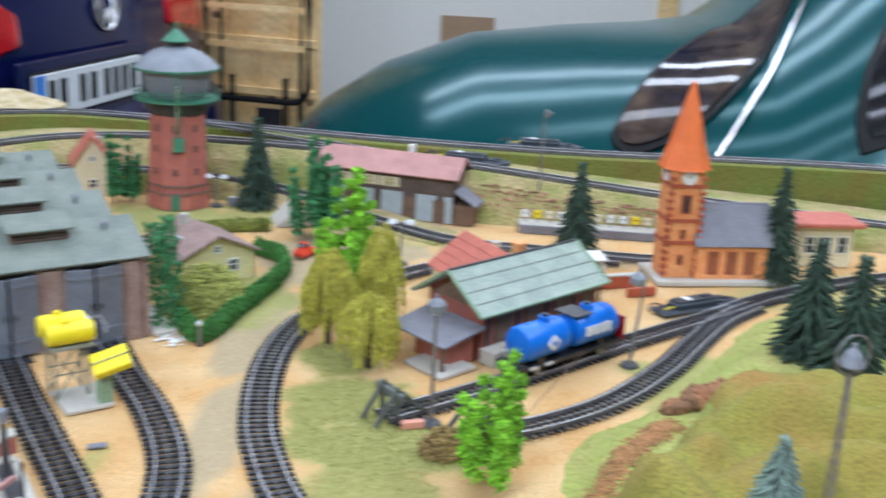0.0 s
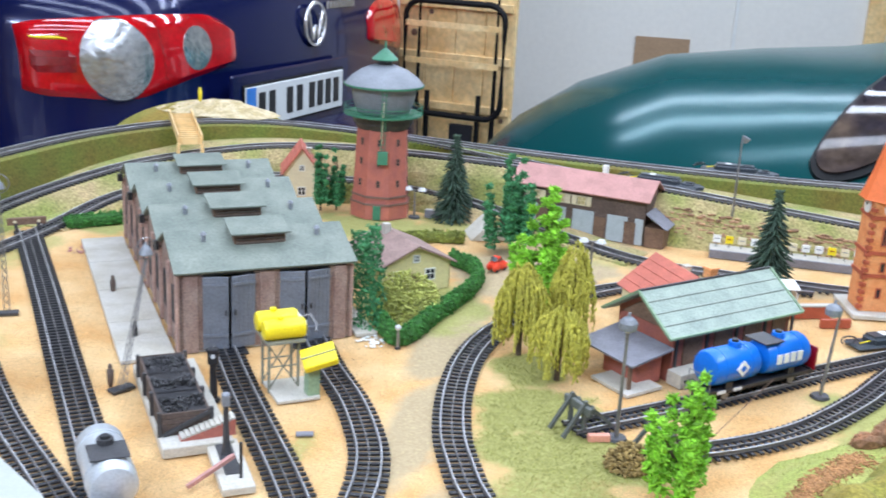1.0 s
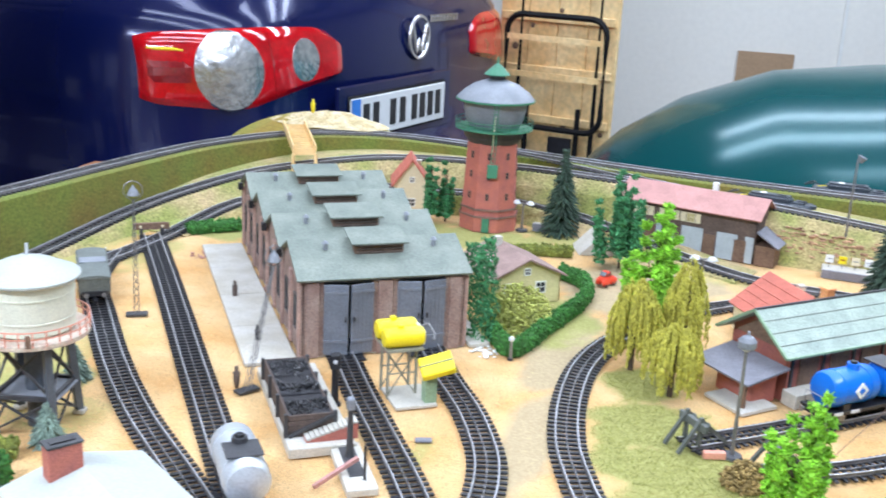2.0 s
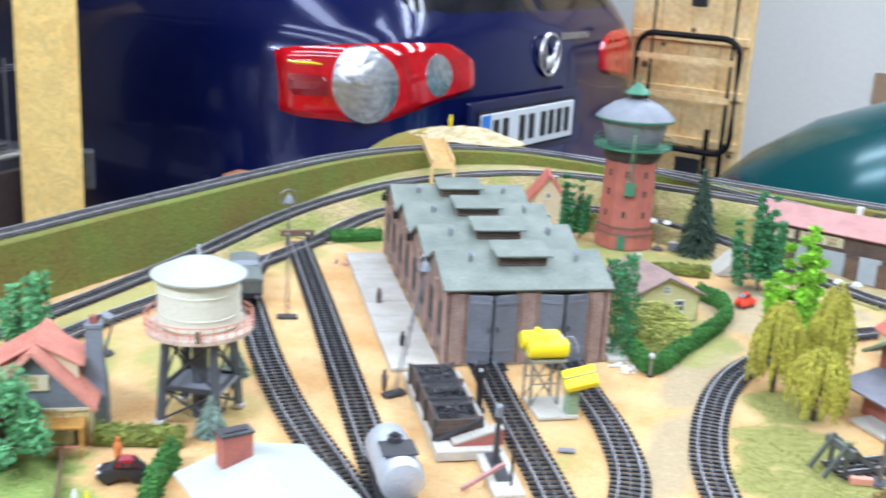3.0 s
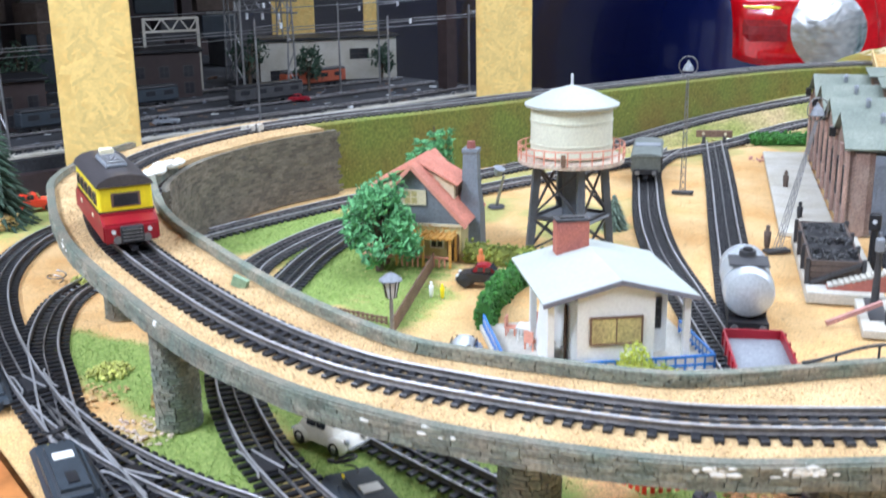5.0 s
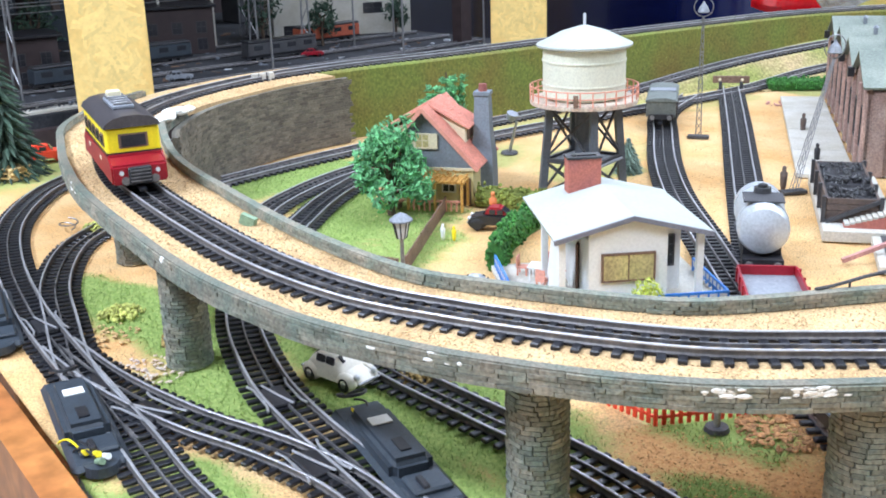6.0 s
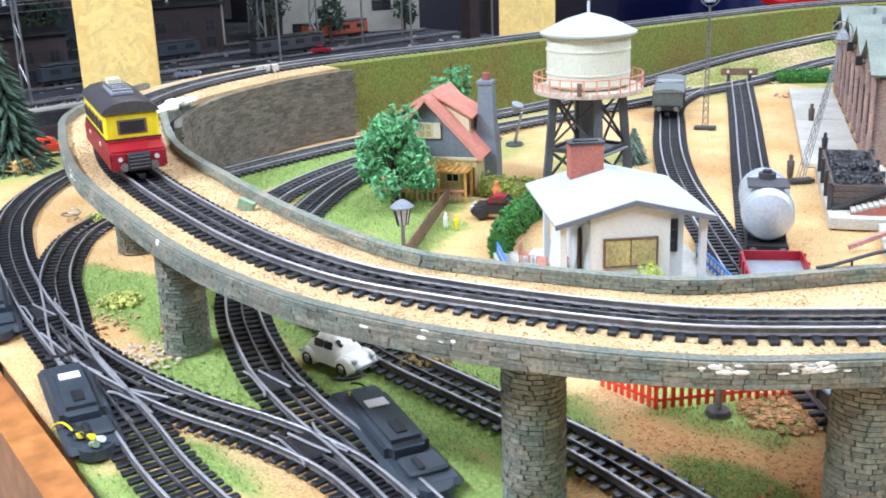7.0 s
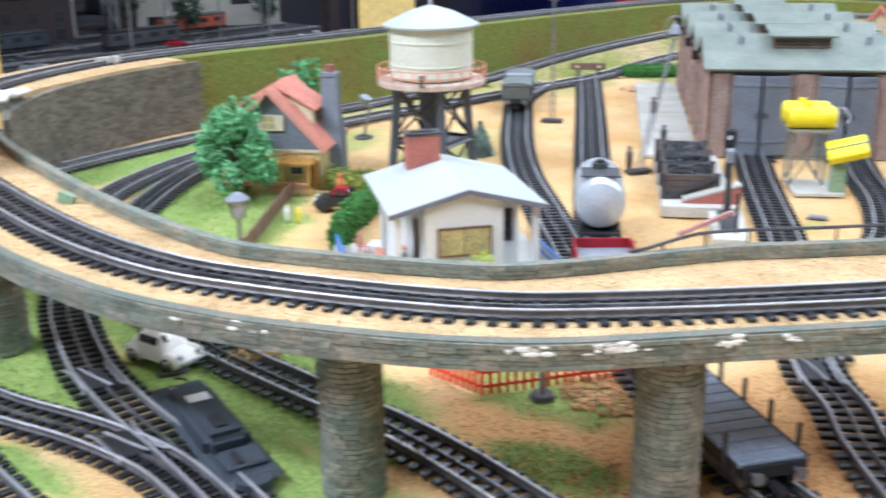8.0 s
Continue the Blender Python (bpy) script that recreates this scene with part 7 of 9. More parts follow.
def car(name, x, y, z, rz, body, label, L=0.050, W=0.019, cabin=None, window_mat=None):
    r = thing(name, x, y, z, rz, label, "car", "model cars")
    b = BM()
    prof = [(-L / 2, 0.004), (L / 2, 0.004), (L / 2, 0.008), (L * 0.45, 0.0105), (L * 0.20, 0.0118), (-L * 0.38, 0.0122), (-L * 0.47, 0.0095), (-L / 2, 0.007)]
    prism(b, prof, W, Matrix.Translation((0, -W / 2, 0)))
    bmesh.ops.bevel(b, geom=list(b.edges), offset=0.0014, segments=2, affect="EDGES")
    part("body", b, body, r, smooth=True)
    b = BM()
    prism(b, [(-L * 0.36, 0.0115), (L * 0.16, 0.0115), (L * 0.06, 0.0178), (-L * 0.20, 0.0180)], W * 0.82, Matrix.Translation((0, -W * 0.41, 0)))
    bmesh.ops.bevel(b, geom=list(b.edges), offset=0.0012, segments=2, affect="EDGES")
    part("cabin", b, cabin or body, r, smooth=True)
    for s in (-1, 1):
        for fx in (-0.19, -0.02):
            part("side_window", box(BM(), L * 0.13, 0.0006, 0.0040, fx * L - 0.0004, s * (W * 0.41 + 0.0001), 0.0125, bevel=0.0003), M_PANE, r)
        part("headlight", ball(BM(), 0.0016, L / 2 - 0.001, s * W * 0.33, 0.0088, sub=2), M_LAMPG, r)
        part("fender", ball(BM(), 0.007, L * 0.30, s * W * 0.40, 0.0055, 1.1, 0.35, 0.75), body, r)
        part("fender", ball(BM(), 0.007, -L * 0.30, s * W * 0.40, 0.0055, 1.1, 0.35, 0.75), body, r)
        for fx in (-0.30, 0.30):
            part("wheel", cyl(BM(), 0.0038, 0.0038, 0.003, fx * L, s * W * 0.44 + 0.0015, 0.0038, 90, seg=16), M_BLACK, r)
    for fx, a, wz in ((0.125, 48, 0), (-0.30, -62, 0)):
        q = box(BM(), 0.0006, W * 0.66, 0.0062, 0, 0, -0.0031, bevel=0.0002)
        q.transform(pose(fx * L, 0, 0.0150, 0, -a * 0.75, 0))
        part("windscreen", q, M_PANE, r)
    part("bumper", box(BM(), 0.0012, W * 0.9, 0.0018, L / 2 + 0.0004, 0, 0.0048, bevel=0.0004), M_STEEL, r)
    return r


def beetle(x, y, rz, body, label, L=0.042, W=0.019):
    """A small round-backed car."""
    r = thing("saloon_car", x, y, 0.0005, rz, label, "car", "model cars")
    b = BM()
    rings = []
    for k in range(25):
        f = k / 24
        u = (f - 0.5) * L
        edge = (1 - (2 * f - 1) ** 6) ** 0.5 if 0 < f < 1 else 0.35
        hood = 0.0095 + 0.0008 * math.sin(math.pi * f)
        dome = 0.0085 * max(0, 1 - ((f - 0.42) / 0.33) ** 2) ** 0.6
        top = 0.004 + (hood - 0.004) * max(0.35, edge) + dome
        hw = W / 2 * max(0.45, edge)
        row = []
        for j in range(17):
            a = math.pi * j / 16
            c, s = math.cos(a), math.sin(a)
            zz = 0.0035 + (top - 0.0035) * s ** 0.75
            taper = 1 - 0.30 * smooth(0.009, 0.018, zz)
            row.append((u, -hw * taper * (abs(c) ** 0.6) * (1 if c > 0 else -1), zz))
        rings.append(row)
    vs = [[b.verts.new(p) for p in row] for row in rings]
    for a_, b_ in zip(vs, vs[1:]):
        for j in range(16):
            b.faces.new((a_[j], a_[j + 1], b_[j + 1], b_[j]))
    b.faces.new(vs[0])
    b.faces.new(vs[-1][::-1])
    part("body", b, body, r, smooth=True)
    for s in (-1, 1):
        for fx, wl in ((-0.135, 0.16), (0.035, 0.15)):
            q = box(BM(), L * wl, 0.0008, 0.0042, 0, 0, 0, bevel=0.0006)
            q.transform(pose(fx * L, s * W * 0.440, 0.0118, s * 14, 0, 0))
            part("side_window", q, M_PANE, r)
        for fx in (-0.31, 0.31):
            part("fender", ball(BM(), 0.0062, fx * L, s * W * 0.42, 0.0050, 1.15, 0.5, 0.85), body, r, smooth=True)
            part("wheel", cyl(BM(), 0.0038, 0.0038, 0.0026, fx * L, s * W * 0.50 + 0.0013, 0.0038, 90, seg=16), M_BLACK, r)
            part("hub_cap", ball(BM(), 0.0018, fx * L, s * (W * 0.50 + 0.0012), 0.0038, 1, 0.4, 1), M_STEEL, r)
        part("headlight", ball(BM(), 0.0017, L * 0.455, s * W * 0.33, 0.0085), M_LAMPG, r)
    for fx, a in ((0.155, -52), (-0.285, 50)):
        q = box(BM(), 0.0008, W * 0.58, 0.0050, 0, 0, -0.0025, bevel=0.0005)
        q.transform(pose(fx * L, 0, 0.0148, 0, a, 0))
        part("windscreen", q, M_PANE, r)
    for s in (-1, 1):
        part("bumper", box(BM(), 0.0010, W * 0.86, 0.0014, s * (L / 2 + 0.0008), 0, 0.0048, bevel=0.0004), M_STEEL, r)


beetle(-0.300, 0.302, 8, M_CREAMW, "cream vintage saloon car parked on the grass", 0.042)
beetle(-0.330, 0.428, -50, M_SILVER, "silver round-backed car beside the bungalow", 0.046, 0.020)
car("sports_car", -0.950, 0.402, 0.0005, 70, M_SCARLET, "bright red sports car behind the fir tree", 0.050)
car("convertible_car", -0.442, 0.552, 0.0005, 215, M_BLACK, "black convertible car with red seats on the lawn", 0.036, 0.016, cabin=M_RED)
car("small_car", -0.071, 1.243, 0.0005, 60, M_SCARLET, "small red car on the village road", 0.024, 0.012)
switch_motor(0.362, 1.137, 30, "anthracite point motor with a white sticker beside the station tracks")

r = thing("garden_bench", -0.550, 0.536, 0, 20, "small orange-red garden bench under the tree", "bench")
part("seat", box(BM(), 0.026, 0.006, 0.0014, 0, 0, 0.006), M_SALMON, r)
part("backrest", box(BM(), 0.026, 0.0012, 0.005, 0, 0.0032, 0.0088, -8), M_SALMON, r)
for sx in (-0.010, 0.010):
    part("leg", box(BM(), 0.0015, 0.005, 0.006, sx, 0, 0), M_WOOD, r)

# ---- figurines as plain shapes ----
FIG = unit_mesh(lathe(BM(), [(0.0016, 0), (0.0026, 0.004), (0.0030, 0.011), (0.0032, 0.0155), (0.0014, 0.0168), (0.0019, 0.0185), (0.0017, 0.0205), (0.0004, 0.0215)], 10), "figurine")


def figurine(x, y, z, m, label, s=1.0, lie=0):
    me = FIG.copy()
    ob = link("figurine", me, m, None, "", True)
    ob.matrix_basis = pose(x, y, z, lie, 0, rnd(0, 360)) @ Matrix.Diagonal((s, s, s, 1))
    tagged(ob, label, "figurine", "small figures")


figurine(-0.464, 0.574, 0.0, M_SKIN, "orange painted figurine beside the black car")
figurine(-0.342, 0.800, 0.0, M_PLANK, "dark painted figurine by the yard lamp")
figurine(-0.372, 0.905, 0.0, M_BLACK, "black painted figurine by the apron", 0.9)
figurine(-0.452, 1.015, 0.0, M_PLANK, "dark painted figurine in the yard")
figurine(-0.440, 0.510, 0.0, M_YELLOW, "tiny yellow figurine on the sand path", 0.55)
figurine(-0.448, 0.506, 0.0, M_WHITEP, "tiny white figurine on the sand path", 0.6)
figurine(-0.300, 0.820, 0.003, M_PLANK, "brown painted figurine at the coal bunker", 0.9)
figurine(-0.634, 1.665, 0.098, M_YELLOW, "yellow painted figurine on the hilltop", 1.1)


M_RUST = mat("rust_brown_soil", (0.44, 0.22, 0.09), 0.95, var=0.3, scale=90, fine=700, bump=0.4, island=0.35)


def bits(name, x, y, rr, n, material, label, s0=0.0015, s1=0.004):
    """A small heap of scraps, one object."""
    lump = unit_mesh(ball(BM(), 1, sub=1), "scrap")
    ms = []
    for _ in range(n):
        a, d = rnd(0, 6.3), rr * math.sqrt(random.random())
        s = rnd(s0, s1)
        ms.append(Matrix.Translation((x + d * math.cos(a), y + d * math.sin(a), s * 0.25)) @ Matrix.Rotation(rnd(0, 6), 4, "Z") @ Matrix.Diagonal((s, s * rnd(0.4, 0.9), s * 0.35, 1)))
    ob = swarm(name, lump, ms, material)
    return tagged(ob, label, "rubble", "scattered rubble", "stuff")


bits("rubble", -0.153, 0.972, 0.016, 30, M_WHITEP, "white rubble scattered by the shed corner")
bits("rubble", -0.428, 1.065, 0.018, 24, M_ROOFP, "pinkish rubble scattered in the yard")
bits("rubble", -0.560, 1.150, 0.020, 24, M_ROOFP, "pinkish rubble scattered near the siding end")
bits("rubble", -0.452, 0.238, 0.020, 60, M_SAND, "pale stone chips beside the front track", 0.001, 0.0026)
bits("rubble", -0.385, 0.226, 0.026, 130, M_GALL, "pinkish stone chips beside the front track", 0.0008, 0.0024)
bits("rubble", -0.105, 0.418, 0.022, 420, M_RUST, "rust-brown soil heap under the viaduct", 0.0007, 0.0022)
bits("rubble", -0.045, 0.350, 0.030, 220, M_RUST, "rust-brown crumbs under the viaduct", 0.0005, 0.0016)
# pale wooden pallets by the corner fir
r = thing("wooden_pallet_stack", -0.905, 0.348, 0, 25, "stack of pale wooden pallets beside the fir", "pallets")
for k in range(3):
    for j in range(4):
        part("board", box(BM(), 0.036, 0.005, 0.0014, 0, -0.010 + j * 0.0066, 0.0045 * k + 0.0026, rz=rnd(-4, 4)), M_PINE, r)
    for sx in (-0.014, 0.014):
        part("bearer", box(BM(), 0.003, 0.026, 0.0028, sx, 0, 0.0045 * k), M_PINE, r)
b = tube(BM(), [(-0.694 + 0.010 * math.cos(k * 0.45) + k * 0.0005, 0.316 + 0.006 * math.sin(k * 0.45), 0.001 + 0.0004 * k) for k in range(21)], 0.0006, 5)
tagged(part("wire_coil", b, M_STEEL), "loose coil of grey wire beside the branch track", "wire")
tagged(part("stepping_stone", box(BM(), 0.014, 0.007, 0.002, -0.155, 0.762, 0, rz=20, bevel=0.0006), M_SLATE), "flat grey slate stone between the tracks", "stone")
tagged(part("brick_block", box(BM(), 0.018, 0.006, 0.006, 0.075, 0.822, 0, rz=18, bevel=0.0004), M_SALMON), "small orange brick block by the buffer stop", "block")


# ---- fences ----
def fence(name, pts, h, material, label, gap=0.006, w=0.0016, plank=False):
    r = thing(name, 0, 0, 0, 0, label, "fence", "fences")
    for a, b in zip(pts, pts[1:]):
        A, B = Vector((*a, 0)), Vector((*b, 0))
        n = max(1, int((B - A).length / gap))
        ang = math.degrees(math.atan2(B.y - A.y, B.x - A.x))
        for k in range(n + 1):
            p = A.lerp(B, k / n)
            part("picket", box(BM(), w, 0.0010, h * rnd(0.94, 1.04), p.x, p.y, 0, rz=ang), material, r)
        for z in (h * 0.3, h * 0.78):
            part("rail", beam(BM(), A + Vector((0, 0, z)), B + Vector((0, 0, z)), 0.0012, 0.0014), material, r)


fence("picket_fence", [(-0.184, 0.380), (-0.150, 0.379), (-0.112, 0.440)], 0.015, M_SCARLET, "bright red picket fence below the viaduct", 0.0042, 0.0020)
fence("plank_fence", [(-0.405, 0.432), (-0.506, 0.560)], 0.012, M_WOOD, "brown plank fence across the garden", 0.0035, 0.0033)
fence("low_fence", [(-0.475, 0.428), (-0.425, 0.443)], 0.006, M_WOOD, "low brown wooden fence on the lawn", 0.004)
fence("yard_railing", [(-0.13, 0.49), (-0.07, 0.545), (-0.01, 0.57), (0.05, 0.58)], 0.016, M_WOOD, "thin brown yard railing behind the viaduct", 0.012, 0.0012)
bm = BM()
for a, b in (((-0.945, 0.300), (-0.905, 0.330)), ((-0.975, 0.335), (-0.93, 0.362))):
    beam(bm, (*a, 0.005), (*b, 0.005), 0.004, 0.010)
tagged(part("timber_stack", bm, M_PINE), "pale timber planks beside the fir tree", "timber")
tagged(part("litter", box(BM(), 0.009, 0.004, 0.006, -0.375, 0.297, UPZ, rz=30, ry=20), M_GREENE), "small turquoise plastic scrap on the deck", "litter")
bm = BM()
for k in range(14):
    rod(bm, (0.128, 0.765, 0.0) if k == 0 else (0.128 + k * 0.006, 0.765 + k * 0.008, 0.001 + 0.05 * (k / 14) ** 1), (0.128 + (k + 1) * 0.006, 0.765 + (k + 1) * 0.008, 0.001 + 0.05 * ((k + 1) / 14)), 0.0004, 4)
tagged(part("guy_wire", bm, M_WOOD), "thin brown guy wire beside the station track", "wire")

# plank bridge over the rear tracks
r = thing("plank_bridge", 0, 0, 0, 0, "pale wooden plank bridge over the rear track", "footbridge")
A, B = Vector((-0.645, 1.612, 0.082)), Vector((-0.565, 1.470, 0.072))
d = (B - A).normalized()
sd = Vector((-d.y, d.x, 0)) * 0.017
for k in range(14):
    p = A.lerp(B, (k + 0.5) / 14)
    part("plank", beam(BM(), p - sd, p + sd, 0.0022, 0.0105), M_PINE, r)
for s in (-1, 1):
    part("side_rail", beam(BM(), A + sd * s + Vector((0, 0, 0.006)), B + sd * s + Vector((0, 0, 0.006)), 0.002, 0.010), M_PINE, r)
    part("bridge_leg", box(BM(), 0.004, 0.004, 0.07, (B + sd * s).x, (B + sd * s).y, 0.0), M_PINE, r)

# relay boxes
r = thing("signal_relays", -0.822, 0.590, UPZ - 0.001, 72, "pale relay boxes on the sand shoulder of the upper track", "relay boxes")
for k in (-0.008, 0, 0.009):
    part("relay_box", box(BM(), 0.006, 0.006, 0.009, k, 0.0, 0.0, bevel=0.0005), M_CONC, r)

# ---- plants ----
LEAFM = unit_mesh(plate(BM(), [(0, -0.35, 0), (1, 0, 0.12), (0, 0.35, 0), (-0.7, 0, 0.05)], 0.12), "leaf")
TUFT = unit_mesh(ball(BM(), 1, sub=1), "tuft")


def scatter_leaves(centres, n, size, spread):
    ms = []
    for k in range(n):
        c, rr = centres[k % len(centres)]
        v = Vector((random.gauss(0, 1), random.gauss(0, 1), random.gauss(0, 1))).normalized() * rr * random.random() ** 0.4
        s = size * rnd(0.6, 1.3)
        ms.append(Matrix.Translation(Vector(c) + v) @ Euler((rnd(-spread, spread), rnd(-spread, spread), rnd(0, 6.28))).to_matrix().to_4x4() @ Matrix.Scale(s, 4))
    return ms


def broad_tree(x, y, h, rad, material, label, leaves=900, size=0.0042, stem=0.35, name="tree", z=0):
    r = thing(name, x, y, z, rnd(0, 360), label, "tree", "trees of the layout")
    t = BM()
    rod(t, (0, 0, 0), (rnd(-0.002, 0.002), rnd(-0.002, 0.002), h * 0.55), rad * 0.09, 8, rad * 0.05)
    centres = []
    for k in range(18):
        a, e = rnd(0, 6.28), (k + rnd(0, 1)) / 18
        cr = rad * (0.75 if e < 0.7 else 0.4) * rnd(0.55, 1.0)
        c = (cr * math.cos(a), cr * math.sin(a), h * (stem + (1 - stem) * (0.15 + 0.72 * e)))
        centres.append((c, rad * rnd(0.28, 0.46)))
        rod(t, (0, 0, h * rnd(stem * 0.7, 0.5)), c, rad * 0.035, 5, rad * 0.012)
    part("trunk", t, M_TRUNK, r)
    swarm("crown", LEAFM, scatter_leaves(centres, leaves, size, 1.2), material, r)["kind"] = "stuff"


def poplar(x, y, h, rad, material, label, leaves=500, size=0.006, z=0, clumps=9):
    """A bright moulded tree with upright leaf plumes."""
    r = thing("poplar_tree", x, y, z, rnd(0, 360), label, "tree", "trees of the layout")
    t = BM()
    rod(t, (0, 0, 0), (0, 0, h * 0.75), 0.0017, 6, 0.0008)
    centres = []
    for k in range(clumps):
        a = 2.4 * k
        cr = rad * (0.25 + 0.65 * (k % 3) / 2)
        hh = h * (1.0 - 0.40 * cr / rad) * rnd(0.72, 1.0)
        for q in range(6):
            f = 0.28 + 0.72 * q / 5
            centres.append(((cr * math.cos(a) * (0.7 + 0.3 * f), cr * math.sin(a) * (0.7 + 0.3 * f), hh * f - 0.004), rad * (0.34 - 0.25 * f)))
        rod(t, (0, 0, h * 0.2), (cr * math.cos(a) * 0.9, cr * math.sin(a) * 0.9, hh * 0.8), 0.0008, 5, 0.0004)
    part("trunk", t, M_TRUNK, r)
    swarm("crown", LEAFM, scatter_leaves(centres, leaves, size, 0.9), material, r)["kind"] = "stuff"


def fir(x, y, h, rad, label, material=None, z=0, dense=1.4):
    r = thing("fir_tree", x, y, z, rnd(0, 360), label, "tree", "fir trees")
    part("trunk", rod(BM(), (0, 0, 0), (0, 0, h * 0.95), rad * 0.10, 7, rad * 0.02), M_TRUNK, r)
    ms = []
    tiers = int(18 * dense)
    for k in range(tiers):
        f = k / (tiers - 1)
        zz = h * (0.08 + 0.90 * f)
        rr = rad * (1 - f) ** 0.85 + rad * 0.05
        n = max(4, int(15 * (1 - f) + 4))
        for j in range(n):
            a = 2 * math.pi * (j + 0.5 * (k % 2)) / n + rnd(-0.15, 0.15)
            for q in range(4):
                d = rr * (0.25 + 0.25 * q) * rnd(0.85, 1.08)
                s = rad * 0.19 * rnd(0.7, 1.2)
                ms.append(Matrix.Translation((d * math.cos(a), d * math.sin(a), zz - d * 0.42 + rnd(-0.001, 0.001))) @ Matrix.Rotation(a, 4, "Z") @ Matrix.Rotation(0.42, 4, "Y") @ Matrix.Diagonal((s, s * 0.45, s * 0.35, 1)))
    swarm("crown", TUFT_S, ms, material or M_FIR, r)["kind"] = "stuff"


TUFT_S = unit_mesh(cyl(BM(), 0.9, 0.1, 2.0, -1, 0, 0, 0, 90, 0, 5), "needle_tuft")


def willow(x, y, h, rad, label, n=70):
    r = thing("willow_tree", x, y, 0, rnd(0, 360), label, "tree", "trees of the layout")
    t = BM()
    rod(t, (0, 0, 0), (0, 0, h * 0.7), 0.003, 7, 0.002)
    ms = []
    for k in range(n):
        a, d = rnd(0, 6.28), rad * math.sqrt(random.random())
        top = h * (1 - 0.30 * (d / rad) ** 2) * rnd(0.9, 1.0)
        ln_ = top * rnd(0.45, 0.9)
        m = int(ln_ / 0.0024)
        for q in range(m):
            zz = top - q * 0.0024
            dd = d + 0.004 * min(1, q / 6) 
            s = rnd(0.0007, 0.0013)
            ms.append(Matrix.Translation((dd * math.cos(a) + rnd(-0.001, 0.001), dd * math.sin(a) + rnd(-0.001, 0.001), max(0.002, zz))) @ Euler((rnd(-0.3, 0.3), rnd(-0.3, 0.3), 0)).to_matrix().to_4x4() @ Matrix.Diagonal((s, s * 0.8, s * 2.3, 1)))
    part("trunk", t, M_TRUNK, r)
    swarm("crown", TUFT, ms, M_WILLOW, r)["kind"] = "stuff"


def bush(x, y, rad, h, material, label, n=220, z=0, name="bush", leafy=False):
    ms = []
    for k in range(n * 5):
        a, d = rnd(0, 6.28), rad * math.sqrt(random.random()) * rnd(0.9, 1.08)
        s = rnd(0.0009, 0.0023)
        ms.append(Matrix.Translation((x + d * math.cos(a), y + d * math.sin(a), z + h * rnd(0.05, 0.9) * math.sqrt(max(0.05, 1 - (d / rad) ** 2)))) @ Euler((rnd(0, 6), rnd(0, 6), 0)).to_matrix().to_4x4() @ Matrix.Diagonal((s, s * 0.8, s * 0.7, 1)))
    tagged(swarm(name, LEAFM if leafy else TUFT, ms, material), label, "bush", "bushes", "stuff")


def ivy(x, y, rad, h, material, label, n):
    ms = []
    for k in range(n):
        a, f = rnd(0, 6.28), random.random()
        d = rad * math.sqrt(random.random()) * (1 - 0.45 * f) * (1 + 0.25 * math.sin(f * 25))
        s = rnd(0.0022, 0.0042)
        ms.append(Matrix.Translation((x + d * math.cos(a), y + d * math.sin(a), 0.003 + h * f)) @ Euler((rnd(0, 6), rnd(0, 6), 0)).to_matrix().to_4x4() @ Matrix.Scale(s, 4))
    tagged(swarm("ivy", LEAFM, ms, material), label, "ivy", "ivy", "stuff")


def hedge(pts, w, h, material, label):
    path = spline(pts, 0.0028)
    ms = []
    for i, p in enumerate(path):
        a = heading(path, i)
        for _ in range(16):
            q = rnd(0, math.pi)
            o, zz = 0.5 * w * math.cos(q) * rnd(0.85, 1.08), h * (0.30 * random.random() + 0.70 * math.sin(q) * rnd(0.85, 1.1))
            s = rnd(0.0012, 0.0024)
            ms.append(Matrix.Translation((p.x - math.sin(a) * o, p.y + math.cos(a) * o, zz)) @ Euler((rnd(0, 6), rnd(0, 6), 0)).to_matrix().to_4x4() @ Matrix.Diagonal((s, s * 0.8, s * 0.7, 1)))
    r = thing("hedge", 0, 0, 0, 0, label, "hedge", "hedges")
    part("hedge_core", sweep(path[::3] + [path[-1]], [(-w * 0.40, 0), (w * 0.40, 0), (w * 0.42, h * 0.45), (w * 0.30, h * 0.75), (0, h * 0.88), (-w * 0.30, h * 0.75), (-w * 0.42, h * 0.45)]), material, r)
    swarm("foliage", TUFT, ms, material, r)["kind"] = "stuff"


M_FIRG = mat("grey_green_needles", (0.24, 0.34, 0.28), 0.85, var=0.3, scale=80, bump=0.2, island=0.4)
broad_tree(-0.530, 0.522, 0.077, 0.037, M_GARDEN, "leafy green garden tree in front of the cottage", 2600, 0.0038, 0.12)
poplar(-0.694, 0.730, 0.102, 0.031, M_GARDEN, "slender green tree behind the cottage", 1900, 0.0042, clumps=11)
poplar(-0.066, 1.322, 0.150, 0.040, M_LEAF, "tall dark green tree by the village road", 3600, 0.0046, clumps=13)
poplar(-0.352, 1.430, 0.110, 0.022, M_LEAF, "slim green tree behind the shed", 2600, 0.0044, clumps=7)
poplar(-0.332, 1.440, 0.104, 0.018, M_LEAF, "slim green tree beside the brick tower", 1700, 0.0040, clumps=5)
poplar(-0.003, 1.095, 0.160, 0.037, M_LEAFB, "bright green moulded poplar by the path", 4000, 0.0056, clumps=10)
poplar(0.138, 0.742, 0.120, 0.029, M_LEAFB, "bright green moulded poplar beside the buffer stop", 2700, 0.0046, clumps=9)
willow(-0.012, 0.985, 0.094, 0.023, "yellow-green weeping willow by the curved track", 130)
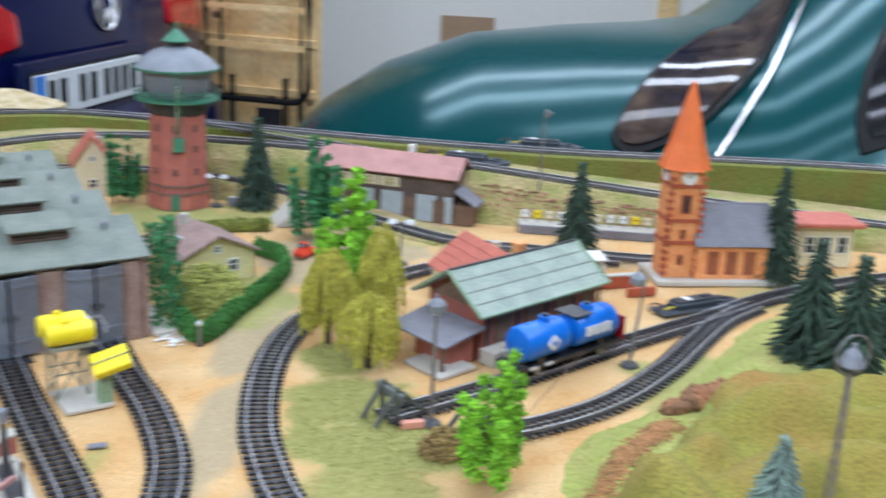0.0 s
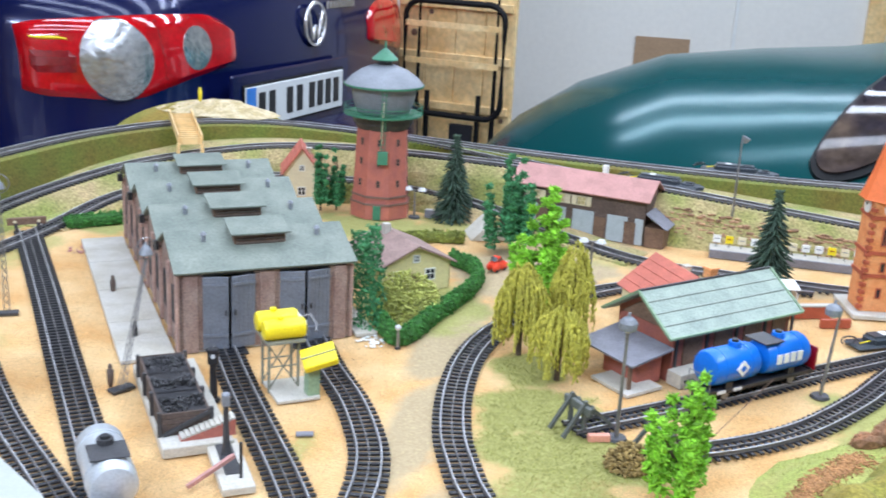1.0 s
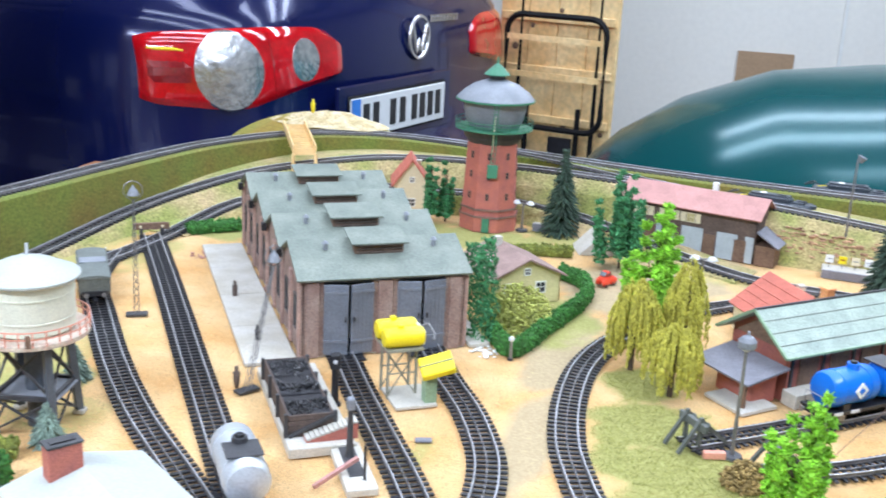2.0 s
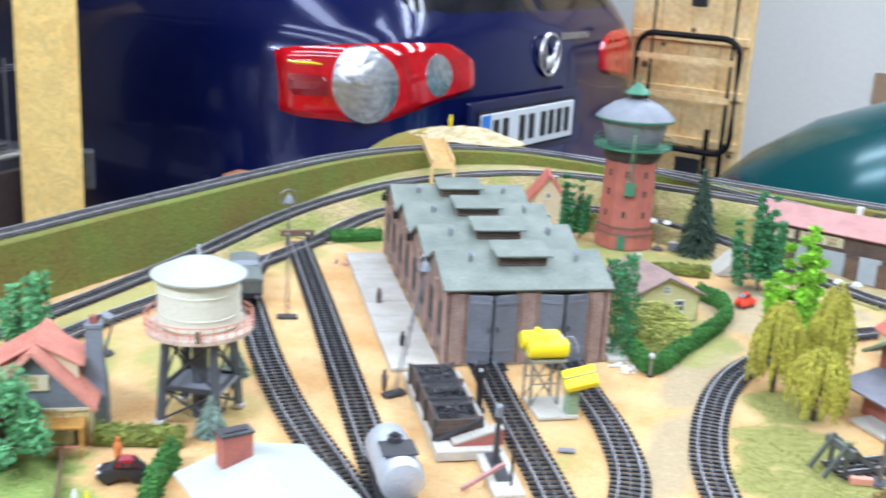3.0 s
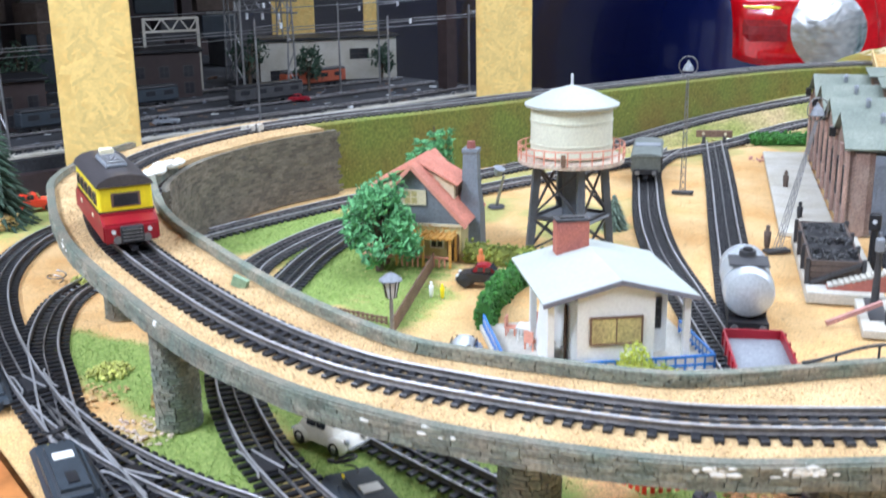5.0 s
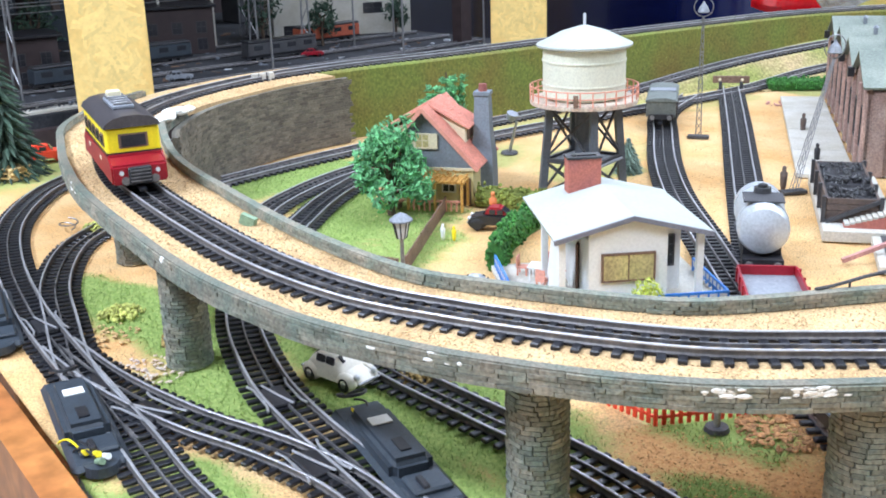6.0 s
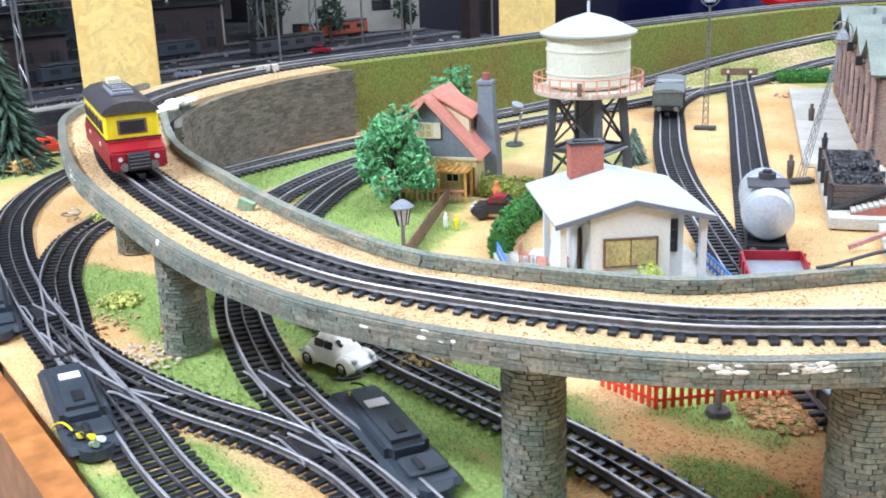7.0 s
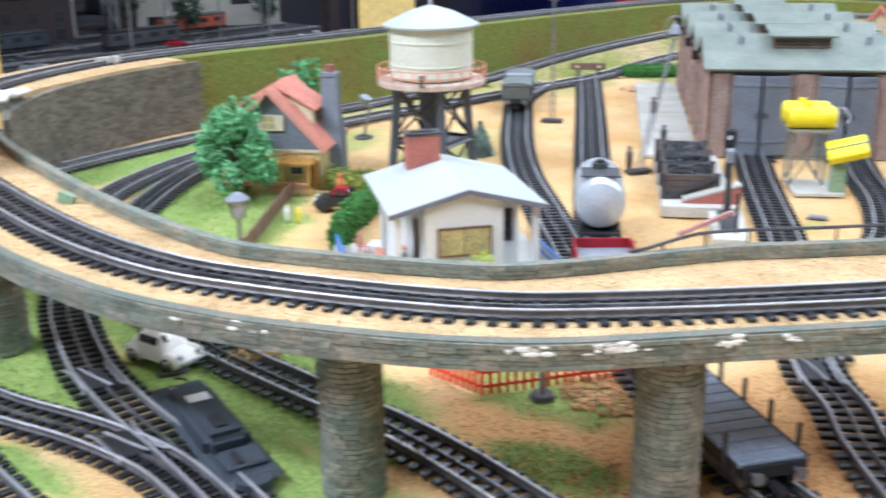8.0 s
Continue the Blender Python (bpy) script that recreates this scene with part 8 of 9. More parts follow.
willow(0.030, 0.935, 0.072, 0.025, "yellow-green weeping willow in the grass", 140)
willow(0.034, 1.015, 0.112, 0.019, "tall yellow-green willow behind the others", 110)
fir(-0.165, 1.452, 0.120, 0.029, "dark green fir near the brick tower")
fir(0.248, 1.285, 0.120, 0.030, "dark fir tree beside the church")
fir(0.476, 1.250, 0.134, 0.030, "dark fir tree beside the church")
fir(-0.915, 0.352, 0.130, 0.036, "dark fir tree at the board's corner", dense=1.2)
fir(-0.482, 0.765, 0.030, 0.014, "small grey-green fir by the water tank", M_FIRG)
bush(-0.142, 1.062, 0.040, 0.052, M_BUSH, "olive lichen bushes filling the cottage garden", 420)
bush(-0.232, 0.476, 0.013, 0.034, M_LEAFY, "bright yellow-green bush by the bungalow", 330, leafy=True)
bush(-0.222, 0.486, 0.018, 0.018, M_LEAFY, "pale green bush by the bungalow", 200, leafy=True)
bush(0.100, 0.785, 0.018, 0.022, M_DRY, "dry brown lichen bush by the buffer stop", 150)
bush(-0.408, 0.262, 0.008, 0.012, M_DRY, "dry brown lichen at the pillar's foot", 60)
bush(-0.675, 0.335, 0.012, 0.006, M_BUSH, "pale dry moss beside the branch track", 40)
bush(-0.480, 0.262, 0.014, 0.004, M_BUSH, "pale dry moss on the grass", 40)
bush(-0.270, 0.335, 0.014, 0.006, M_DRY, "dry moss beside the parked car", 50)
ivy(-0.166, 1.005, 0.016, 0.105, M_LEAF, "tall dark green ivy on the shed corner", 700)
ivy(-0.190, 1.050, 0.020, 0.085, M_LEAF, "dark green ivy along the shed wall", 600)
fir(-0.430, 0.650, 0.032, 0.015, "small grey-green fir behind the bungalow", M_FIRG)
hedge([(-0.160, 1.020, 0), (-0.128, 0.972, 0), (-0.108, 1.05, 0), (-0.086, 1.15, 0), (-0.092, 1.215, 0), (-0.128, 1.250, 0)], 0.014, 0.020, M_HEDGE, "clipped green hedge round the cottage garden")
hedge([(-0.225, 1.300, 0), (-0.180, 1.330, 0), (-0.130, 1.345, 0)], 0.014, 0.016, M_HEDGEO, "olive hedge behind the cottage")
hedge([(-0.628, 1.225, 0), (-0.575, 1.275, 0)], 0.022, 0.016, M_HEDGE, "green hedge behind the siding")
hedge([(-0.368, 0.484, 0), (-0.393, 0.517, 0), (-0.414, 0.558, 0), (-0.424, 0.590, 0)], 0.014, 0.024, M_HEDGE, "curved green hedge beside the bungalow")
hedge([(-0.500, 0.592, 0), (-0.435, 0.622, 0)], 0.014, 0.018, M_HEDGEO, "olive hedge behind the lawn")


# hillside at the right
EDGE = spline([(0.165, 0.50), (0.158, 0.62), (0.157, 0.72), (0.168, 0.79), (0.195, 0.842), (0.24, 0.884), (0.30, 0.962), (0.34, 1.03), (0.38, 1.095), (0.43, 1.15), (0.6, 1.22), (0.9, 1.27)])

RIDGE = spline([(0.165, 0.48), (0.200, 0.62), (0.248, 0.700), (0.287, 0.758), (0.322, 0.815), (0.385, 0.838), (0.440, 0.824), (0.55, 0.83), (0.9, 0.88)])


def ridge_d(x, y):
    """How far a place lies in front of the ridge."""
    k = min(range(0, len(RIDGE), 2), key=lambda i: (RIDGE[i].x - x) ** 2 + (RIDGE[i].y - y) ** 2)
    h = heading(RIDGE, k)
    return (x - RIDGE[k].x) * math.sin(h) - (y - RIDGE[k].y) * math.cos(h) + 0.010 * noise.noise((x * 26, y * 26, 4))


def hill_z(x, y):
    k = min(range(0, len(EDGE), 2), key=lambda i: (EDGE[i].x - x) ** 2 + (EDGE[i].y - y) ** 2)
    h = heading(EDGE, k)
    s = (x - EDGE[k].x) * math.sin(h) - (y - EDGE[k].y) * math.cos(h)
    low = 0.026 * smooth(0.014, 0.075, s)
    d = ridge_d(x, y)
    top = (0.040 + 0.012 * noise.noise((x * 12, y * 12, 6))) * smooth(-0.020, 0.006, d) - 0.13 * max(0, d - 0.01)
    folds = 0.046 * abs(noise.noise((x * 11, y * 18, 1))) * smooth(0.0, 0.03, d) + 0.005 * noise.noise((x * 34, y * 34, 2)) + 0.0012 * noise.noise((x * 120, y * 120, 5))
    return low + max(top, -0.004) * smooth(0.016, 0.05, s) + folds * smooth(0.012, 0.05, s)


bm = BM()
rows = []
for j in range(91):
    rows.append([bm.verts.new((0.15 + 0.75 * i / 120, 0.56 + 0.64 * j / 90, hill_z(0.15 + 0.75 * i / 120, 0.56 + 0.64 * j / 90) - 0.004)) for i in range(121)])
for a, b in zip(rows, rows[1:]):
    for i in range(120):
        bm.faces.new((a[i], a[i + 1], b[i + 1], b[i]))
for x, y, h, rr in ((0.426, 0.968, 0.112, 0.034), (0.440, 0.902, 0.116, 0.034), (0.520, 1.000, 0.110, 0.034)):
    fir(x, y, h, rr, "dark fir tree on the hillside", z=hill_z(x, y) - 0.008)
ob = part("hillside", bm, M_HILLG, smooth=True)
ob.data.materials.append(M_GREENH)
for f in ob.data.polygons:
    f.material_index = int(ridge_d(f.center.x, f.center.y) > -0.004)
tagged(ob, "yellow-green flocked hillside with brown patches", "hill", kind="structure")
fir(0.292, 0.606, 0.050, 0.020, "grey-green fir tree on the front slope", M_FIRG, z=hill_z(0.292, 0.606) - 0.006)
M_ROCKB = mat("red_brown_rock", (0.34, 0.15, 0.07), 0.9, var=0.35, scale=60, fine=500, bump=0.6, second=(0.20, 0.11, 0.06), island=0.3)
LUMP = unit_mesh(ball(BM(), 1, sub=1), "rock")
ms = []
for _ in range(260):
    f = random.random()
    x, y = 0.280 + 0.080 * f + rnd(-0.006, 0.006), 0.838 + 0.034 * f + rnd(-0.008, 0.008)
    s = rnd(0.003, 0.010)
    ms.append(Matrix.Translation((x, y, hill_z(x, y) - 0.002 + 0.008 * math.sin(3.1 * f))) @ Euler((rnd(0, 6), rnd(0, 6), 0)).to_matrix().to_4x4() @ Matrix.Diagonal((s, s * rnd(0.5, 1), s * 0.6, 1)))
tagged(swarm("rock_outcrop", LUMP, ms, M_ROCKB), "reddish brown rocks breaking through the hillside", "rocks", kind="stuff")

# ledges of broken rock in the face of the rear ramp
M_LEDGE = mat("tan_rock_ledge", (0.42, 0.26, 0.15), 0.92, var=0.3, scale=70, fine=500, bump=0.6, second=(0.28, 0.15, 0.085), mix=0.5, island=0.4)
ms = []
near = [(p, q) for p, q in zip(RAMP, RAMP[1:]) if 0.02 < p.x < 0.50 and p.y > 1.05]
for k in range(800):
    p, q = near[int(rnd(0, len(near) - 0.01))]
    d = (q - p).normalized()
    n = Vector((-d.y, d.x, 0))
    n = n if n.y < 0 else -n
    patch = noise.noise((p.x * 9, p.y * 9, 4.0)) + 0.25
    if patch < rnd(-0.2, 0.3):
        continue
    f = min(1, max(0, round(rnd(0, 4.4)) / 4.4 + rnd(-0.06, 0.06)))
    c = p + n * (0.0335 + 0.011 * f + rnd(-0.001, 0.001)) + Vector((0, 0, -0.013 - 0.034 * f + rnd(-0.002, 0.002)))
    s = rnd(0.0014, 0.0036)
    ms.append(Matrix.Translation(c) @ Matrix.Rotation(math.atan2(d.y, d.x) + rnd(-0.3, 0.3), 4, "Z") @ Matrix.Diagonal((s * rnd(1.2, 2.6), s, s * rnd(0.4, 0.8), 1)))
tagged(swarm("rock_ledge", LUMP, ms, M_LEDGE), "tan and red-brown rock ledges in the slope under the rear track", "rocks", kind="stuff")
track_line = spline([(0.275, 0.812), (0.255, 0.785), (0.228, 0.745), (0.204, 0.700), (0.190, 0.655)])
pl = []
for p in track_line:
    for _ in range(60):
        x, y = p.x + random.gauss(0, 0.006), p.y + random.gauss(0, 0.004)
        pl.append((x, y, hill_z(x, y) - 0.0035))
grains("earth_path", pl, M_RUST, "brown earth path winding up the hillside", s0=0.0012, s1=0.003)
ms = []
while len(ms) < 5000:
    x, y = rnd(0.17, 0.62), rnd(0.62, 1.1)
    z = hill_z(x, y)
    if z < 0.002 or noise.noise((x * 15, y * 15, 7)) < 0.0:
        continue
    ms.append(Matrix.Translation((x, y, z - 0.0045)) @ Euler((rnd(-0.6, 0.6), rnd(-0.6, 0.6), 0)).to_matrix().to_4x4() @ Matrix.Scale(rnd(0.0014, 0.0032), 4))
tagged(swarm("grass", BLADE, ms, M_BLADEO), "short olive flock fibres on the hillside", "grass", "", "stuff")

# knoll behind the rear curve
def mound(cx, cy, rx, ry, h, z0, n, seed, flat):
    bm = BM()
    rows = []
    for j in range(n + 1):
        f = j / n
        row = []
        for i in range(48):
            a = 2 * math.pi * i / 48
            w = 1 + 0.16 * noise.noise((math.cos(a) * 2, math.sin(a) * 2, seed)) + 0.06 * noise.noise((math.cos(a) * 6, math.sin(a) * 6, seed))
            x, y = cx + rx * w * f * math.cos(a), cy + ry * w * f * math.sin(a)
            z = z0 + h * (1 - f ** flat) + 0.007 * noise.noise((x * 28, y * 28, seed)) * (1 - f) + 0.0025 * noise.noise((x * 90, y * 90, seed))
            row.append(bm.verts.new((x, y, z)))
        rows.append(row)
    for a_, b_ in zip(rows, rows[1:]):
        for i in range(48):
            bm.faces.new((a_[i], a_[(i + 1) % 48], b_[(i + 1) % 48], b_[i]))
    return bm


tagged(part("knoll", mound(-0.63, 1.70, 0.21, 0.10, 0.088, 0.006, 14, 3, 2.2), M_GREENH, smooth=True), "low flocked knoll with a sandy top behind the rear curve", "hill", kind="structure")
M_CHALK = mat("pale_plaster_sand", (0.66, 0.55, 0.36), 0.9, var=0.3, scale=60, fine=300, bump=0.8, second=(0.44, 0.34, 0.17))
tagged(part("sand_cap", mound(-0.615, 1.695, 0.108, 0.054, 0.020, 0.078, 14, 8, 1.7), M_CHALK, smooth=True), "pale lumpy plaster and sand on the hilltop", "sand", kind="structure")

# ---- the garage round the layout ----
def paint(name, color, rough, coat, spec):
    return mat(name, color, rough, 0.2, var=0.04, scale=3, fine=200, bump=0.0, coat=coat, spec=spec)


M_NAVY = paint("navy_car_paint", (0.004, 0.008, 0.062), 0.16, 0.3, 0.4)
M_TEAL = paint("teal_car_paint", (0.003, 0.066, 0.070), 0.19, 0.05, 0.25)
M_LENSR = mat("red_lamp_lens", (0.58, 0.004, 0.010), 0.08, var=0.15, scale=14, fine=110, bump=0.03, coat=1.0, height=0.003, second=(0.34, 0.002, 0.006), mix=0.45)
M_REDDK = mat("dark_red_lens", (0.26, 0.005, 0.010), 0.14, var=0.2, scale=20, fine=120, bump=0.1, coat=1.0)
M_CHROME = mat("chrome", (0.75, 0.76, 0.78), 0.12, 1.0, var=0.1, scale=30, fine=180, bump=0.25, height=0.004)
M_REFL = mat("faceted_reflector", (0.90, 0.92, 0.94), 0.26, 1.0, var=0.10, scale=60, fine=48, bump=0.6, height=0.0035, second=(0.62, 0.65, 0.68))
M_GLASSD = mat("dark_car_glass", (0.014, 0.014, 0.018), 0.10, var=0.3, scale=4, bump=0.0)
# the brown reflection in the windscreen is mixed into its dark base colour
M_SCREEN = mat("windscreen_with_brown_reflection", (0.085, 0.06, 0.045), 0.07, var=0.4, scale=7, fine=30, bump=0.0, second=(0.012, 0.012, 0.022), spec=0.35)
M_RUBBER = mat("black_rubber", (0.008, 0.008, 0.009), 0.5, spec=0.2, var=0.15, scale=30, fine=200, bump=0.05)
M_OSB = mat("osb_board", (0.88, 0.61, 0.21), 0.5, var=0.10, scale=26, fine=90, bump=0.02, second=(0.80, 0.51, 0.16), mix=0.44)
M_CARD = mat("brown_cardboard", (0.42, 0.28, 0.17), 0.8, var=0.08, scale=6, fine=80, bump=0.05)
# brown skirt and layout ground; the gloom over the second layout darkens both colours
M_SKIRT = mat("dark_brown_skirt_and_gloom", (0.045, 0.028, 0.028), 0.6, var=0.2, scale=6, fine=60, bump=0.05)
M_NIGHT = mat("gloom_dark_layout_ground", (0.045, 0.047, 0.055), 0.9, var=0.4, scale=12, fine=200, bump=0.4, second=(0.015, 0.016, 0.020))
M_PLATEW = mat("white_number_plate", (0.72, 0.74, 0.74), 0.35, var=0.05, scale=20, bump=0.0)


def loft(rings, close_ends=True):
    bm = BM()
    vs = [[bm.verts.new(p) for p in ring] for ring in rings]
    k = len(vs[0])
    for a, b in zip(vs, vs[1:]):
        for i in range(k):
            bm.faces.new((a[i], a[(i + 1) % k], b[(i + 1) % k], b[i]))
    if close_ends:
        bm.faces.new(vs[0][::-1])
        bm.faces.new(vs[-1])
    return bm


class EstateCar:
    """Plan outline of the blue car at each height; x to its right, y forward, z over the floor."""
    LEVELS = [(0.22, 0.02, 0.86), (0.30, -0.05, 0.92), (0.48, -0.09, 0.955), (0.60, -0.085, 0.96), (0.65, -0.03, 0.955), (0.76, 0.0, 0.955), (0.88, 0.005, 0.945), (0.97, 0.02, 0.925), (1.02, 0.05, 0.90), (1.12, 0.12, 0.84), (1.28, 0.24, 0.76), (1.40, 0.36, 0.68), (1.44, 0.50, 0.58)]

    def at(self, z):
        L = self.LEVELS
        for a, b in zip(L, L[1:]):
            if z <= b[0]:
                f = (z - a[0]) / (b[0] - a[0])
                f = max(0, f)
                return a[1] + (b[1] - a[1]) * f, a[2] + (b[2] - a[2]) * f
        return L[-1][1:]

    def point(self, s, z, out=0.0):
        """s: metres along the outline from the rear middle to the left; out: metres off the surface."""
        yr, hw = self.at(z)
        R = 0.42
        flat = hw - R
        bow = 0.10
        if s <= flat:
            x, y, nx, ny = -s, yr + bow * (s / hw) ** 2, 0.0, -1.0
        else:
            y0 = yr + bow * (flat / hw) ** 2
            q = (s - flat) / (R * math.pi / 2)
            if q < 1:
                a = q * math.pi / 2
                x, y, nx, ny = -flat - R * math.sin(a), y0 + R * (1 - math.cos(a)), -math.sin(a), -math.cos(a)
            else:
                x, y, nx, ny = -hw, y0 + R + (s - flat - R * math.pi / 2), -1.0, 0.0
        return Vector((x + nx * out, y + ny * out, z))


def blue_car():
    S = 1.08
    u = 77.5
    r = thing("estate_car", -0.885, 3.06, FLOOR, u, "navy blue estate car with red tail lamps parked behind the layout", "car")
    r.scale = (1, 1, S)
    ec = EstateCar()
    ss = [0.0, 0.15, 0.3, 0.45] + [0.5 + 0.05 * i for i in range(16)] + [1.6, 2.2, 3.2, 4.4]
    zs = [0.22, 0.26, 0.30, 0.39, 0.48, 0.54, 0.60, 0.625, 0.65, 0.71, 0.76, 0.82, 0.88, 0.93, 0.97, 0.995, 1.02, 1.07, 1.12, 1.20, 1.28, 1.34, 1.40, 1.44]
    rings = []
    for z in zs:
        left = [ec.point(s, z) for s in ss]
        right = [Vector((-p.x, p.y, p.z)) for p in left]
        rings.append(right[::-1][:-1] + left)
    part("body", loft(rings), M_NAVY, r, "glossy navy blue paintwork", smooth=True)

    def skin(fn, n, m, out0, out1):
        """A thin shell on the surface: fn(i, j) gives s, z."""
        bm = BM()
        grid = {}
        for o, key in ((out0, 0), (out1, 1)):
            for i in range(n + 1):
                for j in range(m + 1):
                    s, z = fn(i / n, j / m)
                    edge = min(i, n - i, j, m - j)
                    grid[key, i, j] = bm.verts.new(ec.point(s, z, o if (key == 0 or edge > 0) else (out0 + (out1 - out0) * 0.3)))
        for i in range(n):
            for j in range(m):
                bm.faces.new((grid[1, i, j], grid[1, i + 1, j], grid[1, i + 1, j + 1], grid[1, i, j + 1]))
                bm.faces.new((grid[0, i, j], grid[0, i, j + 1], grid[0, i + 1, j + 1], grid[0, i + 1, j]))
        for i in range(n):
            for j, k in ((0, 0), (m, 1)):
                bm.faces.new((grid[0, i, j], grid[0, i + 1, j], grid[1, i + 1, j], grid[1, i, j]))
        for j in range(m):
            for i in (0, n):
                bm.faces.new((grid[0, i, j], grid[0, i, j + 1], grid[1, i, j + 1], grid[1, i, j]))
        return bm

    # tail lamp: wraps the corner, narrows towards the middle
    def lamp(a, b):
        s = 0.372 + 0.600 * a
        top = 0.948 + 0.012 * math.sin(math.pi * min(1, a * 1.1)) - 0.035 * (1 - min(1, a / 0.2)) ** 2
        low = 0.836 - 0.045 * min(1, a / 0.55) - 0.012 * math.exp(-((a - 0.62) / 0.17) ** 2)
        e = max(0, (a - 0.88) / 0.12) ** 2 + 0.6 * max(0, (0.10 - a) / 0.10) ** 2
        top, low = top - 0.012 * e, low + 0.014 * e
        return s, low + (top - low) * b
    tl = part("tail_lamp", skin(lamp, 30, 10, -0.004, 0.014), M_LENSR, r, "red wrap-round tail lamp", smooth=True)

    def disc(sc, zc, rad, out, name, material, squash=1.0):
        bm = BM()
        c = bm.verts.new(ec.point(sc, zc, out + rad * 0.04))
        prev = None
        rows_ = []
        for f in (0.35, 0.7, 0.95, 1.0):
            row = []
            for k in range(32):
                a = 2 * math.pi * k / 32
                o = out + rad * 0.04 * (1 - f * f) - (0.006 if f == 1.0 else 0)
                row.append(bm.verts.new(ec.point(sc + rad * squash * f * math.cos(a), zc + rad * f * math.sin(a), o)))
            rows_.append(row)
        for k in range(32):
            bm.faces.new((c, rows_[0][k], rows_[0][(k + 1) % 32]))
        for a_, b_ in zip(rows_, rows_[1:]):
            for k in range(32):
                bm.faces.new((a_[k], b_[k], b_[(k + 1) % 32], a_[(k + 1) % 32]))
        return part(name, bm, material, tl if name != "badge" else r, "", smooth=True)

    disc(0.756, 0.866, 0.090, 0.0145, "brake_reflector", M_REFL)
    disc(0.532, 0.882, 0.053, 0.0145, "reversing_reflector", M_REFL, 1.0)
    part("lens_seam", skin(lambda a, b: (0.634 + 0.006 * a + 0.012 * b, 0.806 + 0.142 * b), 2, 8, 0.010, 0.0155), M_REDDK, tl)
    # yellow strip paints the lighter highlight on the lens
    part("lens_highlight", skin(lambda a, b: (0.86 + 0.08 * a, 0.910 + 0.007 * b), 4, 2, 0.012, 0.018), M_YELLOW, tl)
    part("dark_lens", skin(lambda a, b: (0.845 + 0.105 * a, 0.838 + 0.055 * b), 6, 3, 0.012, 0.0165), M_REDDK, tl)
    # the other lamp, mirrored
    bm = skin(lamp, 30, 10, -0.004, 0.014)
    bm.transform(Matrix.Diagonal((-1, 1, 1, 1)))
    part("tail_lamp", bm, M_LENSR, r, "red wrap-round tail lamp", smooth=True)
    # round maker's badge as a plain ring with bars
    bm = BM()
    for k in range(32):
        a0, a1 = 2 * math.pi * k / 32, 2 * math.pi * (k + 1) / 32
        rod(bm, ec.point(0, 0.91, 0.012) + Vector((0.056 * math.cos(a0), 0, 0.056 * math.sin(a0))), ec.point(0, 0.91, 0.012) + Vector((0.056 * math.cos(a1), 0, 0.056 * math.sin(a1))), 0.006, 6)
    for x0, z0, x1, z1 in ((-0.042, 0.035, -0.014, -0.040), (-0.014, -0.040, 0.0, -0.004), (0.0, -0.004, 0.014, -0.040), (0.014, -0.040, 0.042, 0.035)):
        rod(bm, ec.point(0, 0.91, 0.012) + Vector((x0, 0, z0)), ec.point(0, 0.91, 0.012) + Vector((x1, 0, z1)), 0.006, 6)
    part("badge", bm, M_CHROME, r, "round chrome badge", smooth=True)
    for k in range(9):
        part("lettering_bar", box(BM(), 0.013, 0.004, 0.020, 0.10 + k * 0.020, ec.point(0, 0.96, 0).y - 0.003, 0.945, bevel=0.001), M_CHROME, r, "small chrome bar")
    # number plate with plain bars
    p = ec.point(0, 0.69, 0.0)
    px, pz = -0.150, -0.010
    recess = part("plate_recess", box(BM(), 0.62, 0.012, 0.16, px, p.y - 0.004, 0.665 + pz, bevel=0.004), M_NAVY, r)
    pl = part("number_plate", box(BM(), 0.52, 0.006, 0.102, px, p.y - 0.016, 0.690 + pz, bevel=0.002), M_PLATEW, r, "white number plate with plain dark bars")
    part("plate_band", box(BM(), 0.042, 0.002, 0.098, px - 0.237, p.y - 0.0200, 0.6925 + pz), M_BLUEL, pl)
    for k, x in enumerate((-0.185, -0.135, -0.045, 0.008, 0.075, 0.122, 0.169, 0.216)):
        part("plate_bar", box(BM(), 0.030, 0.002, 0.067, px + x, p.y - 0.0200, 0.708 + pz), M_BLACK, pl)
    part("plate_frame", box(BM(), 0.535, 0.004, 0.115, px, p.y - 0.0120, 0.684 + pz, bevel=0.002), M_RUBBER, pl)
    # rear window and side glass
    part("rear_window", skin(lambda a, b: (0.0 + 0.60 * a, 1.02 + 0.34 * b), 14, 8, -0.004, 0.006), M_GLASSD, r, smooth=True)
    bm = skin(lambda a, b: (0.0 + 0.60 * a, 1.02 + 0.34 * b), 14, 8, -0.004, 0.006)
    bm.transform(Matrix.Diagonal((-1, 1, 1, 1)))
    part("rear_window", bm, M_GLASSD, r, smooth=True)
    for s0, s1 in ((1.30, 1.95), (2.02, 2.9)):
        part("side_window", skin(lambda a, b: (s0 + (s1 - s0) * a, 1.03 + 0.28 * b), 8, 6, -0.004, 0.006), M_GLASSD, r, smooth=True)
    part("bumper_strip", skin(lambda a, b: (1.2 * a, 0.52 + 0.03 * b), 20, 2, -0.002, 0.008), M_RUBBER, r)
    for s in (-1, 1):
        for y in (1.0, 3.7):
            b = cyl(BM(), 0.32, 0.32, 0.21, s * 0.83 - 0.105, y, 0.32, 0, 90, 0, 32)
            w = part("wheel", b, M_RUBBER, r)
            part("rim", cyl(BM(), 0.21, 0.20, 0.01, s * 0.83 + s * 0.105, y, 0.32, 0, 90 * s, 0, 24), M_CHROME, w)


blue_car()


